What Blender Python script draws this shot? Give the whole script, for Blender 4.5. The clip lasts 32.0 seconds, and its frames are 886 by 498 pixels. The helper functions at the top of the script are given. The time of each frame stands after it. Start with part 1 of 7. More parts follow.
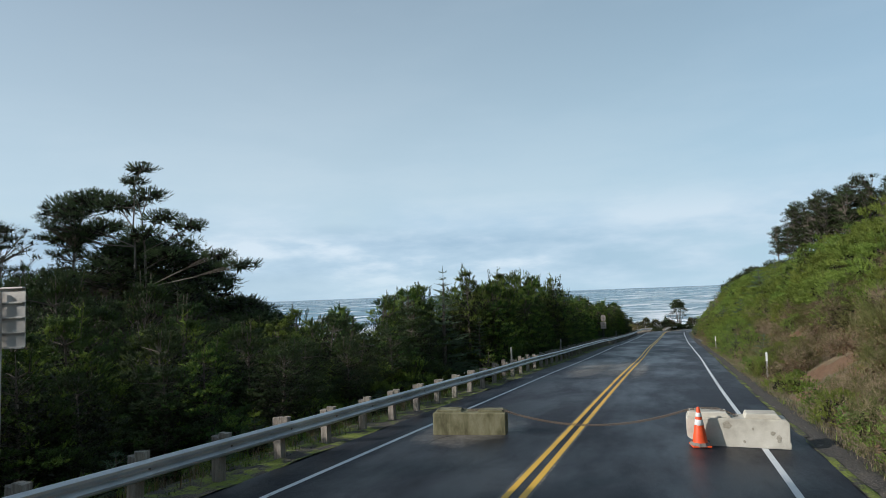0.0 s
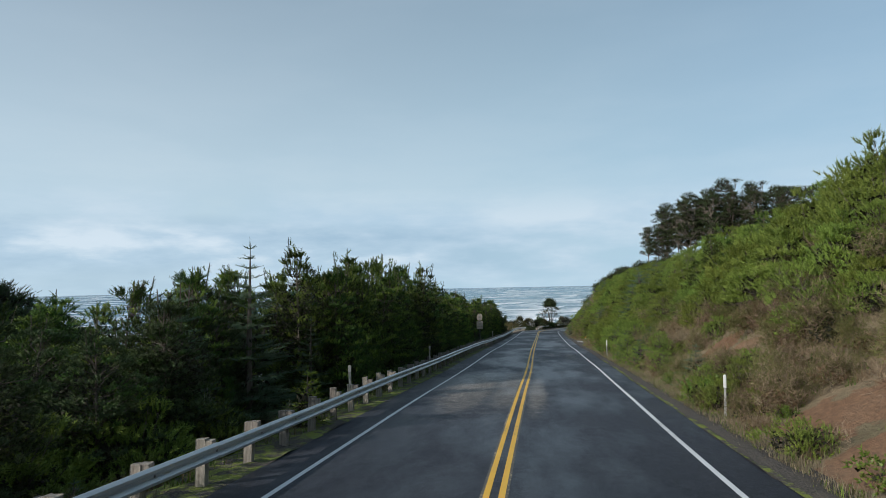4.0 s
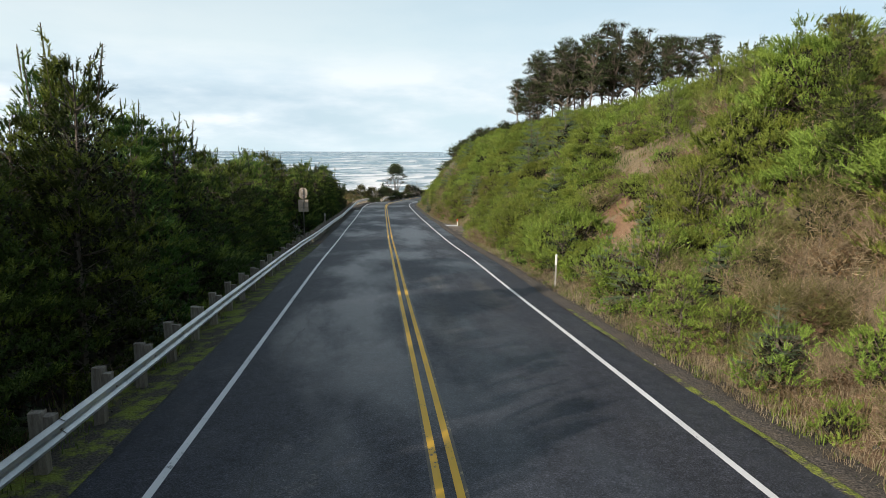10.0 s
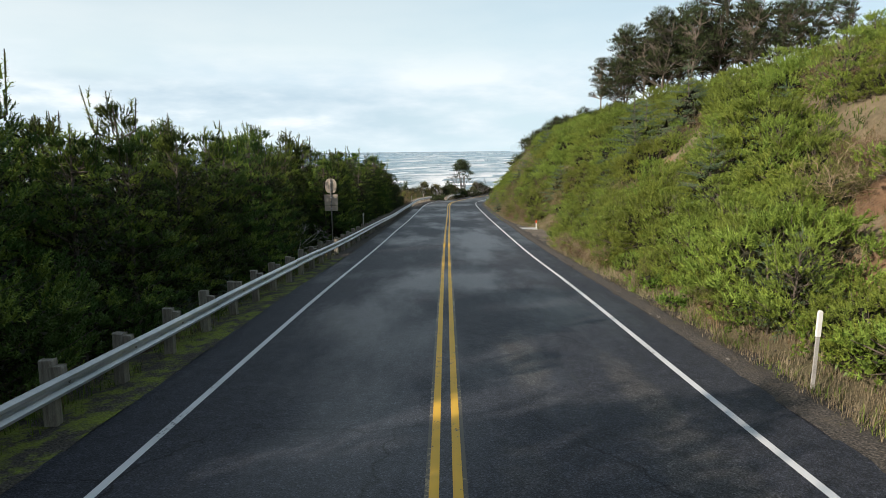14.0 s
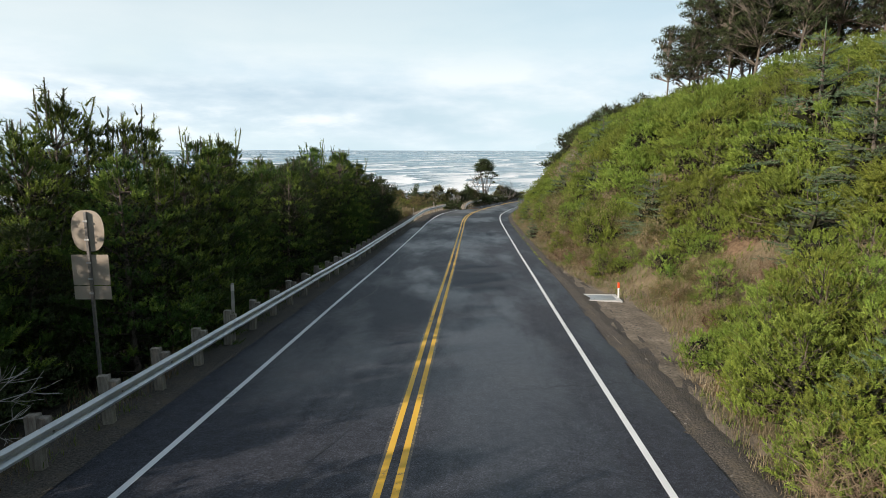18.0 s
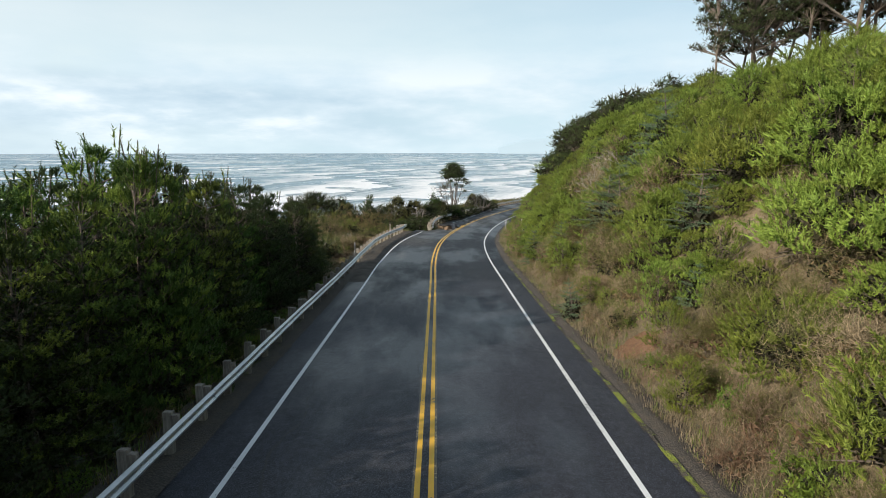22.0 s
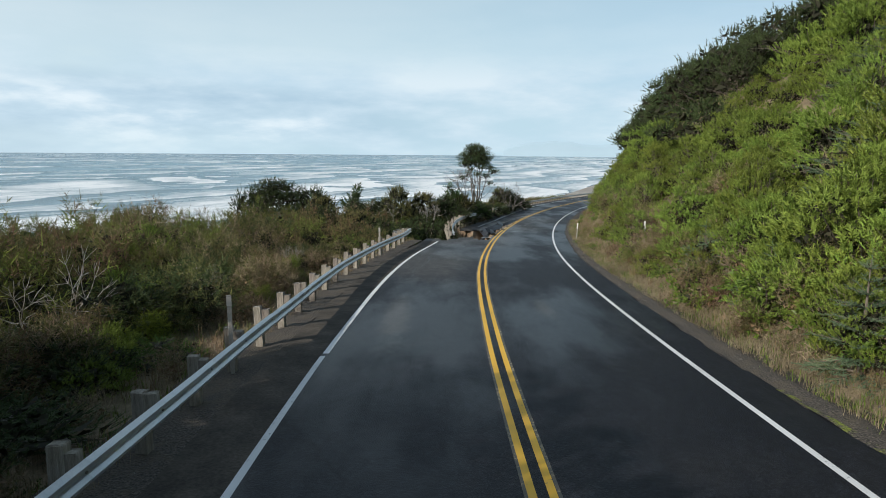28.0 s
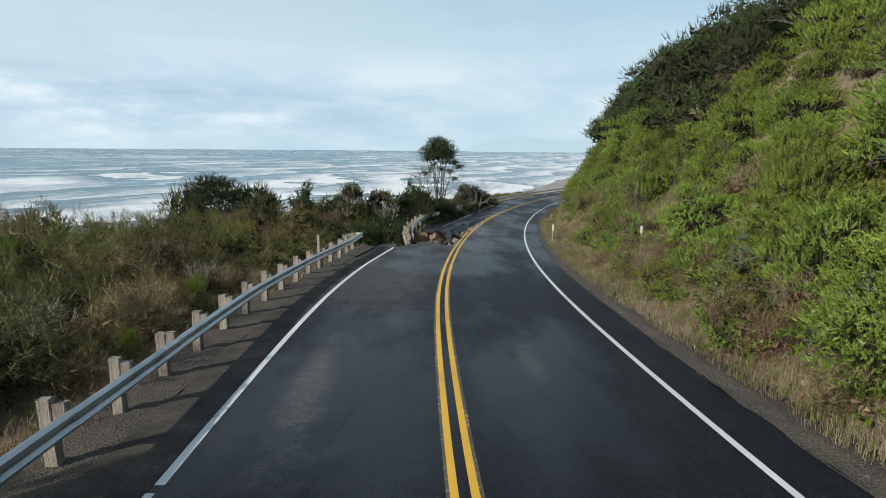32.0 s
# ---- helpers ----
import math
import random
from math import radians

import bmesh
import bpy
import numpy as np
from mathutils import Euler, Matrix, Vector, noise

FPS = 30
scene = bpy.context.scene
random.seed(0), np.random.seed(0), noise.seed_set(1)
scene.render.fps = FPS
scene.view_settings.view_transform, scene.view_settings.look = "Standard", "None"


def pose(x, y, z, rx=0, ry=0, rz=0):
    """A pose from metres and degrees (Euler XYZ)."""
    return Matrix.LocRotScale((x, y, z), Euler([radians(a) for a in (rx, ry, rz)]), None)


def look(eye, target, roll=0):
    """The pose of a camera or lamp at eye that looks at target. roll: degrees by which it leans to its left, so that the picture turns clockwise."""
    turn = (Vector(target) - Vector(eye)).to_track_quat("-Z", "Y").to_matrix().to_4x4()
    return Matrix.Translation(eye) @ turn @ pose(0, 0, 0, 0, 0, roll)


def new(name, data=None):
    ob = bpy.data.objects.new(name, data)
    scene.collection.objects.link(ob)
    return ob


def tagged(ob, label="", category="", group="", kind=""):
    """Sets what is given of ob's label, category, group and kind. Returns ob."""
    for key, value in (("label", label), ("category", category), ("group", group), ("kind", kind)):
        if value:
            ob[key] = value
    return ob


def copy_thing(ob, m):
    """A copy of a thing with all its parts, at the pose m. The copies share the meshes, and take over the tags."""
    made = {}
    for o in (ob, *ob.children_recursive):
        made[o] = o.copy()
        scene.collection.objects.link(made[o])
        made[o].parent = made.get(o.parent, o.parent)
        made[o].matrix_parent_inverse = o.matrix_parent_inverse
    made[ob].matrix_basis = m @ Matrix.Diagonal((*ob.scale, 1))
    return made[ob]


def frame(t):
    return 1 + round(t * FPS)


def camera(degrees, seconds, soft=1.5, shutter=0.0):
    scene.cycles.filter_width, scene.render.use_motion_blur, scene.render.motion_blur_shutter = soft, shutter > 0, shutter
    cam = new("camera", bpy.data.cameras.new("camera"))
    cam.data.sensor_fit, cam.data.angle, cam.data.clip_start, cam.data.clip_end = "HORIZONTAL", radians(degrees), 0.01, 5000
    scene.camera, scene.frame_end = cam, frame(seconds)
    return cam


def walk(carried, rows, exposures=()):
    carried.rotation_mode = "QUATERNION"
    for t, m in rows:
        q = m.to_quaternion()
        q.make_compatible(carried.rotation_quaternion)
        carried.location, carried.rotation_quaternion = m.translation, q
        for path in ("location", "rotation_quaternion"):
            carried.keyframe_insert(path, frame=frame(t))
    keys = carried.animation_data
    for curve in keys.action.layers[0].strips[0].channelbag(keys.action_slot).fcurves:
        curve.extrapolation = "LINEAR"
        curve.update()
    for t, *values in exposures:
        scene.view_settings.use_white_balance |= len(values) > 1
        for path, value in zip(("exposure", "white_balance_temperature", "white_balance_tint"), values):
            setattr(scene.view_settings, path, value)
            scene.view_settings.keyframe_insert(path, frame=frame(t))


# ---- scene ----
cam = camera(72.20, 32.0, soft=0.8)
PATH = [
    (0, 2.592, 0.458, 2.723, 94.06, 2.13, 20.63),
    (0.5, 2.303, 1.780, 2.670, 93.93, 2.02, 16.64),
    (1, 2.115, 2.914, 2.603, 93.82, 1.86, 14.08),
    (1.5, 1.993, 3.943, 2.535, 93.60, 1.60, 10.92),
    (2, 1.853, 4.865, 2.495, 93.47, 1.39, 9.95),
    (2.5, 1.664, 5.960, 2.404, 93.45, 1.30, 9.98),
    (3, 1.433, 7.655, 2.359, 93.45, 1.24, 9.97),
    (3.5, 1.157, 9.788, 2.339, 93.50, 1.18, 9.63),
    (5.5, -0.016, 20.064, 2.240, 89.63, 0.91, 7.70),
    (6, -0.289, 22.687, 2.168, 85.45, 1.10, 7.69),
    (6.5, -0.563, 25.300, 2.157, 81.26, 1.14, 7.57),
    (7, -0.831, 27.853, 2.167, 80.73, 0.99, 7.53),
    (7.5, -0.991, 30.305, 2.149, 80.59, 0.72, 3.00),
    (8, -0.957, 32.596, 2.140, 80.58, 0.26, -5.18),
    (8.5, -0.909, 34.852, 2.068, 80.62, 0.01, -6.18),
    (9, -0.819, 37.059, 2.034, 80.66, -0.05, -6.03),
    (9.5, -0.816, 39.150, 1.985, 80.66, -0.16, -5.98),
    (10, -0.827, 41.092, 1.702, 80.63, -0.18, -5.92),
    (10.5, -0.795, 42.869, 1.164, 80.59, -0.29, -5.80),
    (11, -0.810, 44.565, 0.680, 80.59, -0.22, -5.83),
    (11.5, -0.815, 46.395, 0.545, 80.64, -0.07, -5.97),
    (12, -0.693, 48.321, 0.487, 80.71, -0.02, -5.97),
    (12.5, -0.422, 50.110, 0.406, 80.76, 0.04, -5.97),
    (13, -0.204, 51.744, 0.353, 80.67, 0.17, -3.75),
    (13.5, -0.071, 53.239, 0.288, 80.73, 0.51, -0.19),
    (14, 0.047, 54.713, 0.244, 80.63, 0.60, 0.41),
    (14.5, 0.151, 56.427, 0.153, 80.79, 0.68, 0.28),
    (16.5, 1.062, 68.064, -0.099, 80.65, 0.09, 0.12),
    (17, 1.284, 71.629, -0.116, 80.54, -0.14, 0.09),
    (17.5, 1.315, 75.357, -0.153, 80.53, -0.17, 1.79),
    (18, 1.175, 79.112, -0.139, 80.53, -0.10, 2.77),
    (18.5, 0.873, 82.763, -0.156, 80.55, -0.08, 2.78),
    (19, 0.563, 86.232, -0.189, 80.64, -0.01, 2.76),
    (19.5, 0.243, 89.436, -0.152, 80.64, -0.04, 2.15),
    (20, 0.188, 92.462, -0.171, 80.73, -0.08, 0.36),
    (20.5, 0.306, 95.197, -0.268, 80.76, -0.05, -0.73),
    (21, 0.366, 98.008, -0.255, 80.77, -0.00, -0.75),
    (21.5, 0.335, 100.868, -0.265, 80.79, 0.03, -0.72),
    (22, 0.285, 103.868, -0.307, 80.77, 0.08, -0.79),
    (22.5, 0.202, 106.995, -0.336, 80.79, 0.08, -0.83),
    (23, 0.136, 110.317, -0.354, 80.75, -0.10, -0.64),
    (23.5, 0.052, 113.633, -0.333, 80.58, -0.21, -0.50),
    (24, 0.029, 117.019, -0.353, 80.70, -0.25, -0.51),
    (24.5, -0.067, 120.208, -0.426, 80.65, -0.43, -0.53),
    (25, -0.192, 123.389, -0.446, 80.83, -0.47, -0.54),
    (25.5, -0.521, 126.211, -0.780, 81.06, -0.78, -0.72),
    (27.5, -1.067, 133.908, -3.426, 80.99, -0.30, -0.36),
    (28, -1.162, 134.741, -3.882, 81.00, -0.37, -0.32),
    (28.5, -1.163, 135.418, -3.945, 80.95, -0.38, -0.91),
    (29, -1.161, 135.969, -3.978, 80.90, -0.45, -3.31),
    (29.5, -1.122, 136.440, -4.015, 80.82, -0.46, -3.75),
    (30, -1.072, 136.907, -4.048, 80.77, -0.46, -3.74),
    (30.5, -0.989, 137.529, -4.076, 80.68, -0.42, -3.67),
    (31, -0.872, 138.392, -4.095, 80.62, -0.39, -3.60),
    (31.5, -0.720, 139.467, -4.101, 80.61, -0.38, -3.58),
    (32, -0.552, 140.715, -4.118, 80.61, -0.40, -3.57),
]
EXPOSURES = [(0, -0.22, 6000, 11), (3.4, -0.27, 6020, 11), (6.0, -0.03, 6380, 12), (7.2, 0.22, 6850, 15), (20, 0.22, 6850, 15), (25, 0.06, 6350, 11), (28, -0.04, 6300, 11), (32, -0.05, 6300, 11)]
walk(cam, [(t, pose(x, y, z, rx, ry, rz)) for t, x, y, z, rx, ry, rz in PATH], EXPOSURES)

import collections

# ---- world, sun ----
SUN_AZ, SUN_EL = radians(236.0), radians(25.0)   # the sun stands behind and to the left of the road's run
sun_from = Vector((math.sin(SUN_AZ) * math.cos(SUN_EL), math.cos(SUN_AZ) * math.cos(SUN_EL), math.sin(SUN_EL)))
sun_data = bpy.data.lights.new("sun", "SUN")
sun_data.energy, sun_data.angle, sun_data.color = 5.0, radians(0.6), (1.0, 0.93, 0.82)
sun = new("sun", sun_data)
sun.matrix_world = look((0, 0, 60), Vector((0, 0, 60)) - sun_from)


def link(t, a, b):
    t.links.new(a, b)


def node(t, kind, **values):
    n = t.nodes.new(kind)
    for key, value in values.items():
        n.inputs[key.replace("_", " ")].default_value = value
    return n


def ramp(t, fac, stops):
    r = t.nodes.new("ShaderNodeValToRGB")
    e = r.color_ramp.elements
    while len(e) < len(stops):
        e.new(0.5)
    for el, (p, c) in zip(e, stops):
        el.position, el.color = p, (c, c, c, 1) if isinstance(c, (int, float)) else (*c, 1)
    link(t, fac, r.inputs["Fac"])
    return r


def mixc(t, fac, a, b, blend="MIX"):
    m = t.nodes.new("ShaderNodeMix")
    m.data_type, m.blend_type = "RGBA", blend
    for slot, v in ((0, fac), (6, a), (7, b)):
        if hasattr(v, "links"):
            link(t, v, m.inputs[slot])
        else:
            m.inputs[slot].default_value = v if slot == 0 else (*v, 1)
    return m.outputs[2]


def maths(t, op, a, b=0.0, clamp=False):
    m = t.nodes.new("ShaderNodeMath")
    m.operation, m.use_clamp = op, clamp
    for i, v in enumerate((a, b)):
        if hasattr(v, "links"):
            link(t, v, m.inputs[i])
        else:
            m.inputs[i].default_value = v
    return m.outputs[0]


world = bpy.data.worlds.new("sky")
scene.world = world
world.use_nodes = True
wt = world.node_tree
wt.nodes.clear()
sky = wt.nodes.new("ShaderNodeTexSky")
sky.sky_type, sky.sun_disc, sky.sun_elevation, sky.sun_rotation = "NISHITA", False, SUN_EL, SUN_AZ
sky.air_density, sky.dust_density, sky.ozone_density = 1.0, 1.2, 2.4
wc = wt.nodes.new("ShaderNodeTexCoord")
wm = wt.nodes.new("ShaderNodeMapping")
wm.inputs["Scale"].default_value = (1.0, 1.0, 3.6)
link(wt, wc.outputs["Generated"], wm.inputs["Vector"])
wn = node(wt, "ShaderNodeTexNoise", Scale=1.7, Detail=7.0, Roughness=0.52)
link(wt, wm.outputs[0], wn.inputs["Vector"])
sep = wt.nodes.new("ShaderNodeSeparateXYZ")
link(wt, wc.outputs["Generated"], sep.inputs[0])
haze = ramp(wt, sep.outputs["Z"], [(0.0, 0.96), (0.04, 0.92), (0.14, 0.82), (0.32, 0.6), (0.6, 0.3), (0.9, 0.22)])
sideways = maths(wt, "ADD", maths(wt, "MULTIPLY", sep.outputs["X"], 0.5), 0.5)
mist = ramp(wt, sideways, [(0.22, (8.8, 10.7, 11.2)), (0.5, (7.5, 9.9, 10.7)), (0.78, (6.4, 9.1, 10.6))])
veil = mixc(wt, haze.outputs["Color"], sky.outputs["Color"], mist.outputs["Color"])
cover = ramp(wt, wn.outputs["Fac"], [(0.45, 0.0), (0.57, 0.95)])
low = ramp(wt, sep.outputs["Z"], [(0.0, 0.35), (0.03, 0.85), (0.11, 0.8), (0.16, 0.2), (0.3, 0.05), (0.8, 0.05)])
amount = maths(wt, "MULTIPLY", cover.outputs["Color"], low.outputs["Color"])
wn2 = node(wt, "ShaderNodeTexNoise", Scale=3.4, Detail=7.0, Roughness=0.55)
link(wt, wm.outputs[0], wn2.inputs["Vector"])
shade = ramp(wt, wn2.outputs["Fac"], [(0.36, (6.2, 8.4, 9.9)), (0.62, (9.7, 10.9, 11.4))])
tone = mixc(wt, amount, veil, shade.outputs["Color"])
# a long grey-blue bank of cloud low over the sea, thinning out up the coast
edge = maths(wt, "ADD", sep.outputs["Z"], maths(wt, "MULTIPLY", maths(wt, "SUBTRACT", wn.outputs["Fac"], 0.5), 0.16))
band = ramp(wt, edge, [(-0.02, 0.45), (0.035, 0.85), (0.085, 0.75), (0.115, 0.0)])
side = ramp(wt, sideways, [(0.30, 0.8), (0.44, 0.5), (0.54, 0.12)])
bank = ramp(wt, wn2.outputs["Fac"], [(0.42, (4.0, 6.1, 7.9)), (0.54, (6.6, 8.6, 10.0)), (0.62, (10.2, 11.4, 11.9))])
tone = mixc(wt, maths(wt, "MULTIPLY", band.outputs["Color"], side.outputs["Color"]), tone, bank.outputs["Color"])
bg = node(wt, "ShaderNodeBackground", Strength=0.084)
link(wt, tone, bg.inputs["Color"])
wo = wt.nodes.new("ShaderNodeOutputWorld")
link(wt, bg.outputs[0], wo.inputs["Surface"])


# ---- materials ----
def material(name, stops, scale=4.0, rough=0.8, bump=0.3, bump_scale=40.0, detail=6.0, vary=0.0, metal=0.0, stretch=(1, 1, 1),
             fine=0.25, fine_scale=60.0, translucent=0.0, island=0.0, spec=0.3, coord="Object"):
    """Two scales of noise for the colour, a third for the relief; vary: by object; island: by loose piece."""
    m = bpy.data.materials.new(name)
    m.use_nodes = True
    t = m.node_tree
    p = t.nodes["Principled BSDF"]
    tc = t.nodes.new("ShaderNodeTexCoord")
    mp = t.nodes.new("ShaderNodeMapping")
    mp.inputs["Scale"].default_value = stretch
    link(t, tc.outputs[coord], mp.inputs["Vector"])
    n1 = node(t, "ShaderNodeTexNoise", Scale=scale, Detail=detail, Roughness=0.6)
    n2 = node(t, "ShaderNodeTexNoise", Scale=fine_scale, Detail=3.0)
    for n in (n1, n2):
        link(t, mp.outputs[0], n.inputs["Vector"])
    k = len(stops)
    c = ramp(t, n1.outputs["Fac"], [(0.32 + 0.36 * i / max(k - 1, 1), s) for i, s in enumerate(stops)]).outputs["Color"]
    g = ramp(t, n2.outputs["Fac"], [(0.25, 1 - fine), (0.75, 1 + fine)]).outputs["Color"]
    c = mixc(t, 1.0, c, g, "MULTIPLY")
    if vary:
        oi = t.nodes.new("ShaderNodeObjectInfo")
        hs = t.nodes.new("ShaderNodeHueSaturation")
        link(t, maths(t, "ADD", maths(t, "MULTIPLY", oi.outputs["Random"], 0.06 * vary), 0.5 - 0.03 * vary), hs.inputs["Hue"])
        link(t, maths(t, "ADD", maths(t, "MULTIPLY", oi.outputs["Random"], 0.7 * vary), 1 - 0.35 * vary), hs.inputs["Value"])
        link(t, c, hs.inputs["Color"])
        c = hs.outputs["Color"]
    if island:
        ge = t.nodes.new("ShaderNodeNewGeometry")
        c = mixc(t, 1.0, c, ramp(t, ge.outputs["Random Per Island"], [(0.0, 1 - island), (1.0, 1 + island)]).outputs["Color"], "MULTIPLY")
    link(t, c, p.inputs["Base Color"])
    p.inputs["Roughness"].default_value = rough
    p.inputs["Metallic"].default_value = metal
    p.inputs["Specular IOR Level"].default_value = spec
    if bump:
        n3 = node(t, "ShaderNodeTexNoise", Scale=bump_scale, Detail=5.0)
        link(t, mp.outputs[0], n3.inputs["Vector"])
        b = node(t, "ShaderNodeBump", Strength=bump, Distance=0.02)
        link(t, n3.outputs["Fac"], b.inputs["Height"])
        link(t, b.outputs[0], p.inputs["Normal"])
    if translucent:
        tr = t.nodes.new("ShaderNodeBsdfTranslucent")
        link(t, c, tr.inputs["Color"])
        mx = node(t, "ShaderNodeMixShader", Fac=translucent)
        link(t, p.outputs[0], mx.inputs[1])
        link(t, tr.outputs[0], mx.inputs[2])
        link(t, mx.outputs[0], t.nodes["Material Output"].inputs["Surface"])
    return m


M_PINE = material("pine_needles", [(0.095, 0.128, 0.025), (0.155, 0.203, 0.036), (0.22, 0.265, 0.046)], 0.7, 0.55, 0, vary=0.6, translucent=0.14, island=0.35, spec=0.1)
M_PINE_TIP = material("pine_shoots", [(0.165, 0.23, 0.047), (0.25, 0.315, 0.062)], 0.9, 0.55, 0, vary=0.6, translucent=0.18, island=0.3, spec=0.1)
# darker than pine_needles: part of the tree wall's shade is in this colour
M_SHORE = material("shore_pine_needles", [(0.038, 0.067, 0.016), (0.062, 0.1, 0.021), (0.092, 0.138, 0.028)], 0.7, 0.55, 0, vary=0.9, translucent=0.08, island=0.3, spec=0.1)
M_SHORE_TIP = material("shore_pine_shoots", [(0.135, 0.19, 0.035), (0.22, 0.285, 0.05)], 0.9, 0.55, 0, vary=0.5, translucent=0.15, island=0.3, spec=0.1)
# near-black needles: the shade inside crowns and bushes is put into this colour
M_DARK = material("shaded_inner_needles", [(0.014, 0.016, 0.007), (0.028, 0.026, 0.012)], 1.2, 0.8, 0, vary=0.3, island=0.4)
M_SPRUCE = material("spruce_needles", [(0.07, 0.115, 0.065), (0.12, 0.175, 0.1), (0.175, 0.235, 0.13)], 0.9, 0.55, 0, vary=0.5, translucent=0.1, island=0.3, spec=0.1)
M_CYPRESS = material("old_pine_needles", [(0.04, 0.06, 0.024), (0.078, 0.102, 0.038)], 0.6, 0.6, 0, vary=0.4, translucent=0.08, island=0.35, spec=0.1)
M_BROOM = material("broom_stalks", [(0.085, 0.095, 0.03), (0.14, 0.14, 0.048), (0.22, 0.185, 0.085)], 0.8, 0.6, 0, vary=0.6, translucent=0.32, island=0.35, spec=0.1)
M_BROOM_GREEN = material("green_broom", [(0.1, 0.15, 0.024), (0.16, 0.215, 0.034), (0.23, 0.27, 0.05)], 0.8, 0.6, 0, vary=0.3, translucent=0.32, island=0.35, spec=0.1)
M_LEAF = material("broad_leaves", [(0.07, 0.13, 0.02), (0.13, 0.2, 0.03), (0.2, 0.26, 0.04)], 1.0, 0.42, 0, vary=0.5, translucent=0.3, island=0.35)
M_DRY = material("dry_stalks", [(0.16, 0.115, 0.075), (0.26, 0.195, 0.125), (0.36, 0.29, 0.19)], 0.8, 0.8, 0, vary=0.6, translucent=0.1, island=0.4)
M_RUST = material("withered_leaves", [(0.10, 0.06, 0.034), (0.17, 0.11, 0.06), (0.25, 0.17, 0.09)], 1.0, 0.7, 0, vary=0.5, translucent=0.2, island=0.45)
M_GRASS = material("dry_grass_blades", [(0.14, 0.112, 0.066), (0.22, 0.178, 0.11), (0.31, 0.26, 0.17)], 0.5, 0.75, 0, island=0.4, translucent=0.15)
M_GREEN_GRASS = material("green_grass_blades", [(0.08, 0.13, 0.02), (0.15, 0.2, 0.03)], 0.5, 0.6, 0, island=0.4, translucent=0.2)
M_BARK = material("bark", [(0.09, 0.07, 0.055), (0.19, 0.16, 0.13)], 3.0, 0.9, 0.9, 18.0, stretch=(3, 3, 0.7), vary=0.4)
M_GREYWOOD = material("bleached_wood", [(0.28, 0.25, 0.22), (0.45, 0.42, 0.38)], 3.0, 0.85, 0.8, 20.0, stretch=(3, 3, 0.6), vary=0.3)
M_POST = material("weathered_post", [(0.15, 0.125, 0.10), (0.27, 0.24, 0.20), (0.36, 0.33, 0.28)], 2.5, 0.9, 0.9, 22.0, stretch=(4, 4, 0.5), vary=0.45)
M_STEEL = material("galvanised_steel", [(0.42, 0.44, 0.45), (0.56, 0.57, 0.57), (0.62, 0.62, 0.6)], 1.2, 0.42, 0.15, 30.0, metal=0.75, fine=0.08, vary=0.2, spec=0.5)
M_BOLT = material("bolt_steel", [(0.2, 0.19, 0.18), (0.32, 0.3, 0.28)], 20.0, 0.5, 0.2, 90.0, metal=0.8)
M_RUSTY = material("rusty_chain", [(0.13, 0.09, 0.065), (0.27, 0.21, 0.16)], 25.0, 0.65, 0.5, 90.0, metal=0.5)
M_ORANGE = material("orange_plastic", [(0.72, 0.075, 0.02), (0.82, 0.11, 0.03)], 6.0, 0.45, 0.1, 60.0, fine=0.08)
M_WHITE = material("white_plastic", [(0.72, 0.72, 0.7), (0.82, 0.82, 0.8)], 5.0, 0.5, 0.1, 60.0, fine=0.08)
M_RUBBER = material("grey_rubber", [(0.17, 0.14, 0.12), (0.27, 0.23, 0.2)], 9.0, 0.85, 0.4, 60.0)
M_ALU = material("dull_aluminium", [(0.5, 0.47, 0.43), (0.62, 0.58, 0.53)], 2.0, 0.5, 0.1, 50.0, metal=0.35, fine=0.08)
M_SOIL = material("bare_soil", [(0.13, 0.09, 0.058), (0.21, 0.15, 0.1), (0.29, 0.22, 0.155)], 0.9, 0.95, 1.0, 7.0, fine=0.4, fine_scale=12.0)
M_ROCK = material("broken_asphalt", [(0.05, 0.05, 0.052), (0.09, 0.088, 0.085)], 2.0, 0.9, 0.8, 30.0)
M_CONCRETE = material("pale_concrete", [(0.44, 0.40, 0.33), (0.58, 0.54, 0.45), (0.66, 0.62, 0.53)], 2.2, 0.85, 0.12, 45.0, fine=0.12)
M_MOSSY = material("mossy_concrete", [(0.08, 0.072, 0.038), (0.18, 0.165, 0.09), (0.26, 0.24, 0.15)], 2.6, 0.9, 0.2, 40.0, stretch=(1.6, 1.6, 0.6))
M_PATCH = material("spalled_patch", [(0.34, 0.30, 0.23), (0.46, 0.42, 0.34)], 9.0, 0.95, 0.6, 40.0)
M_GRATE = material("grate_concrete", [(0.42, 0.42, 0.40), (0.55, 0.55, 0.53)], 3.0, 0.8, 0.3, 40.0, fine=0.12)


# worn stretches of the road: x, y, half width, half length
WORN = [(-0.65, 40.0, 0.9, 9.0), (-2.2, 40.0, 1.5, 9.0), (0.6, 38.0, 0.5, 7.0), (1.0, 58.5, 0.6, 4.0), (3.1, 61.5, 0.7, 2.0), (-1.6, 166.0, 2.8, 8.5), (2.2, 153.5, 0.35, 1.6), (3.2, 64.0, 0.4, 3.0), (1.5, 66.0, 0.5, 2.5), (-2.4, 152.0, 0.5, 4.0),
        (1.0, 180.0, 5.0, 9.0), (5.0, 192.0, 5.0, 8.0), (-2.6, 16.0, 1.4, 2.4), (8.0, 204.0, 6.0, 9.0), (1.5, 199.0, 5.0, 7.0)]


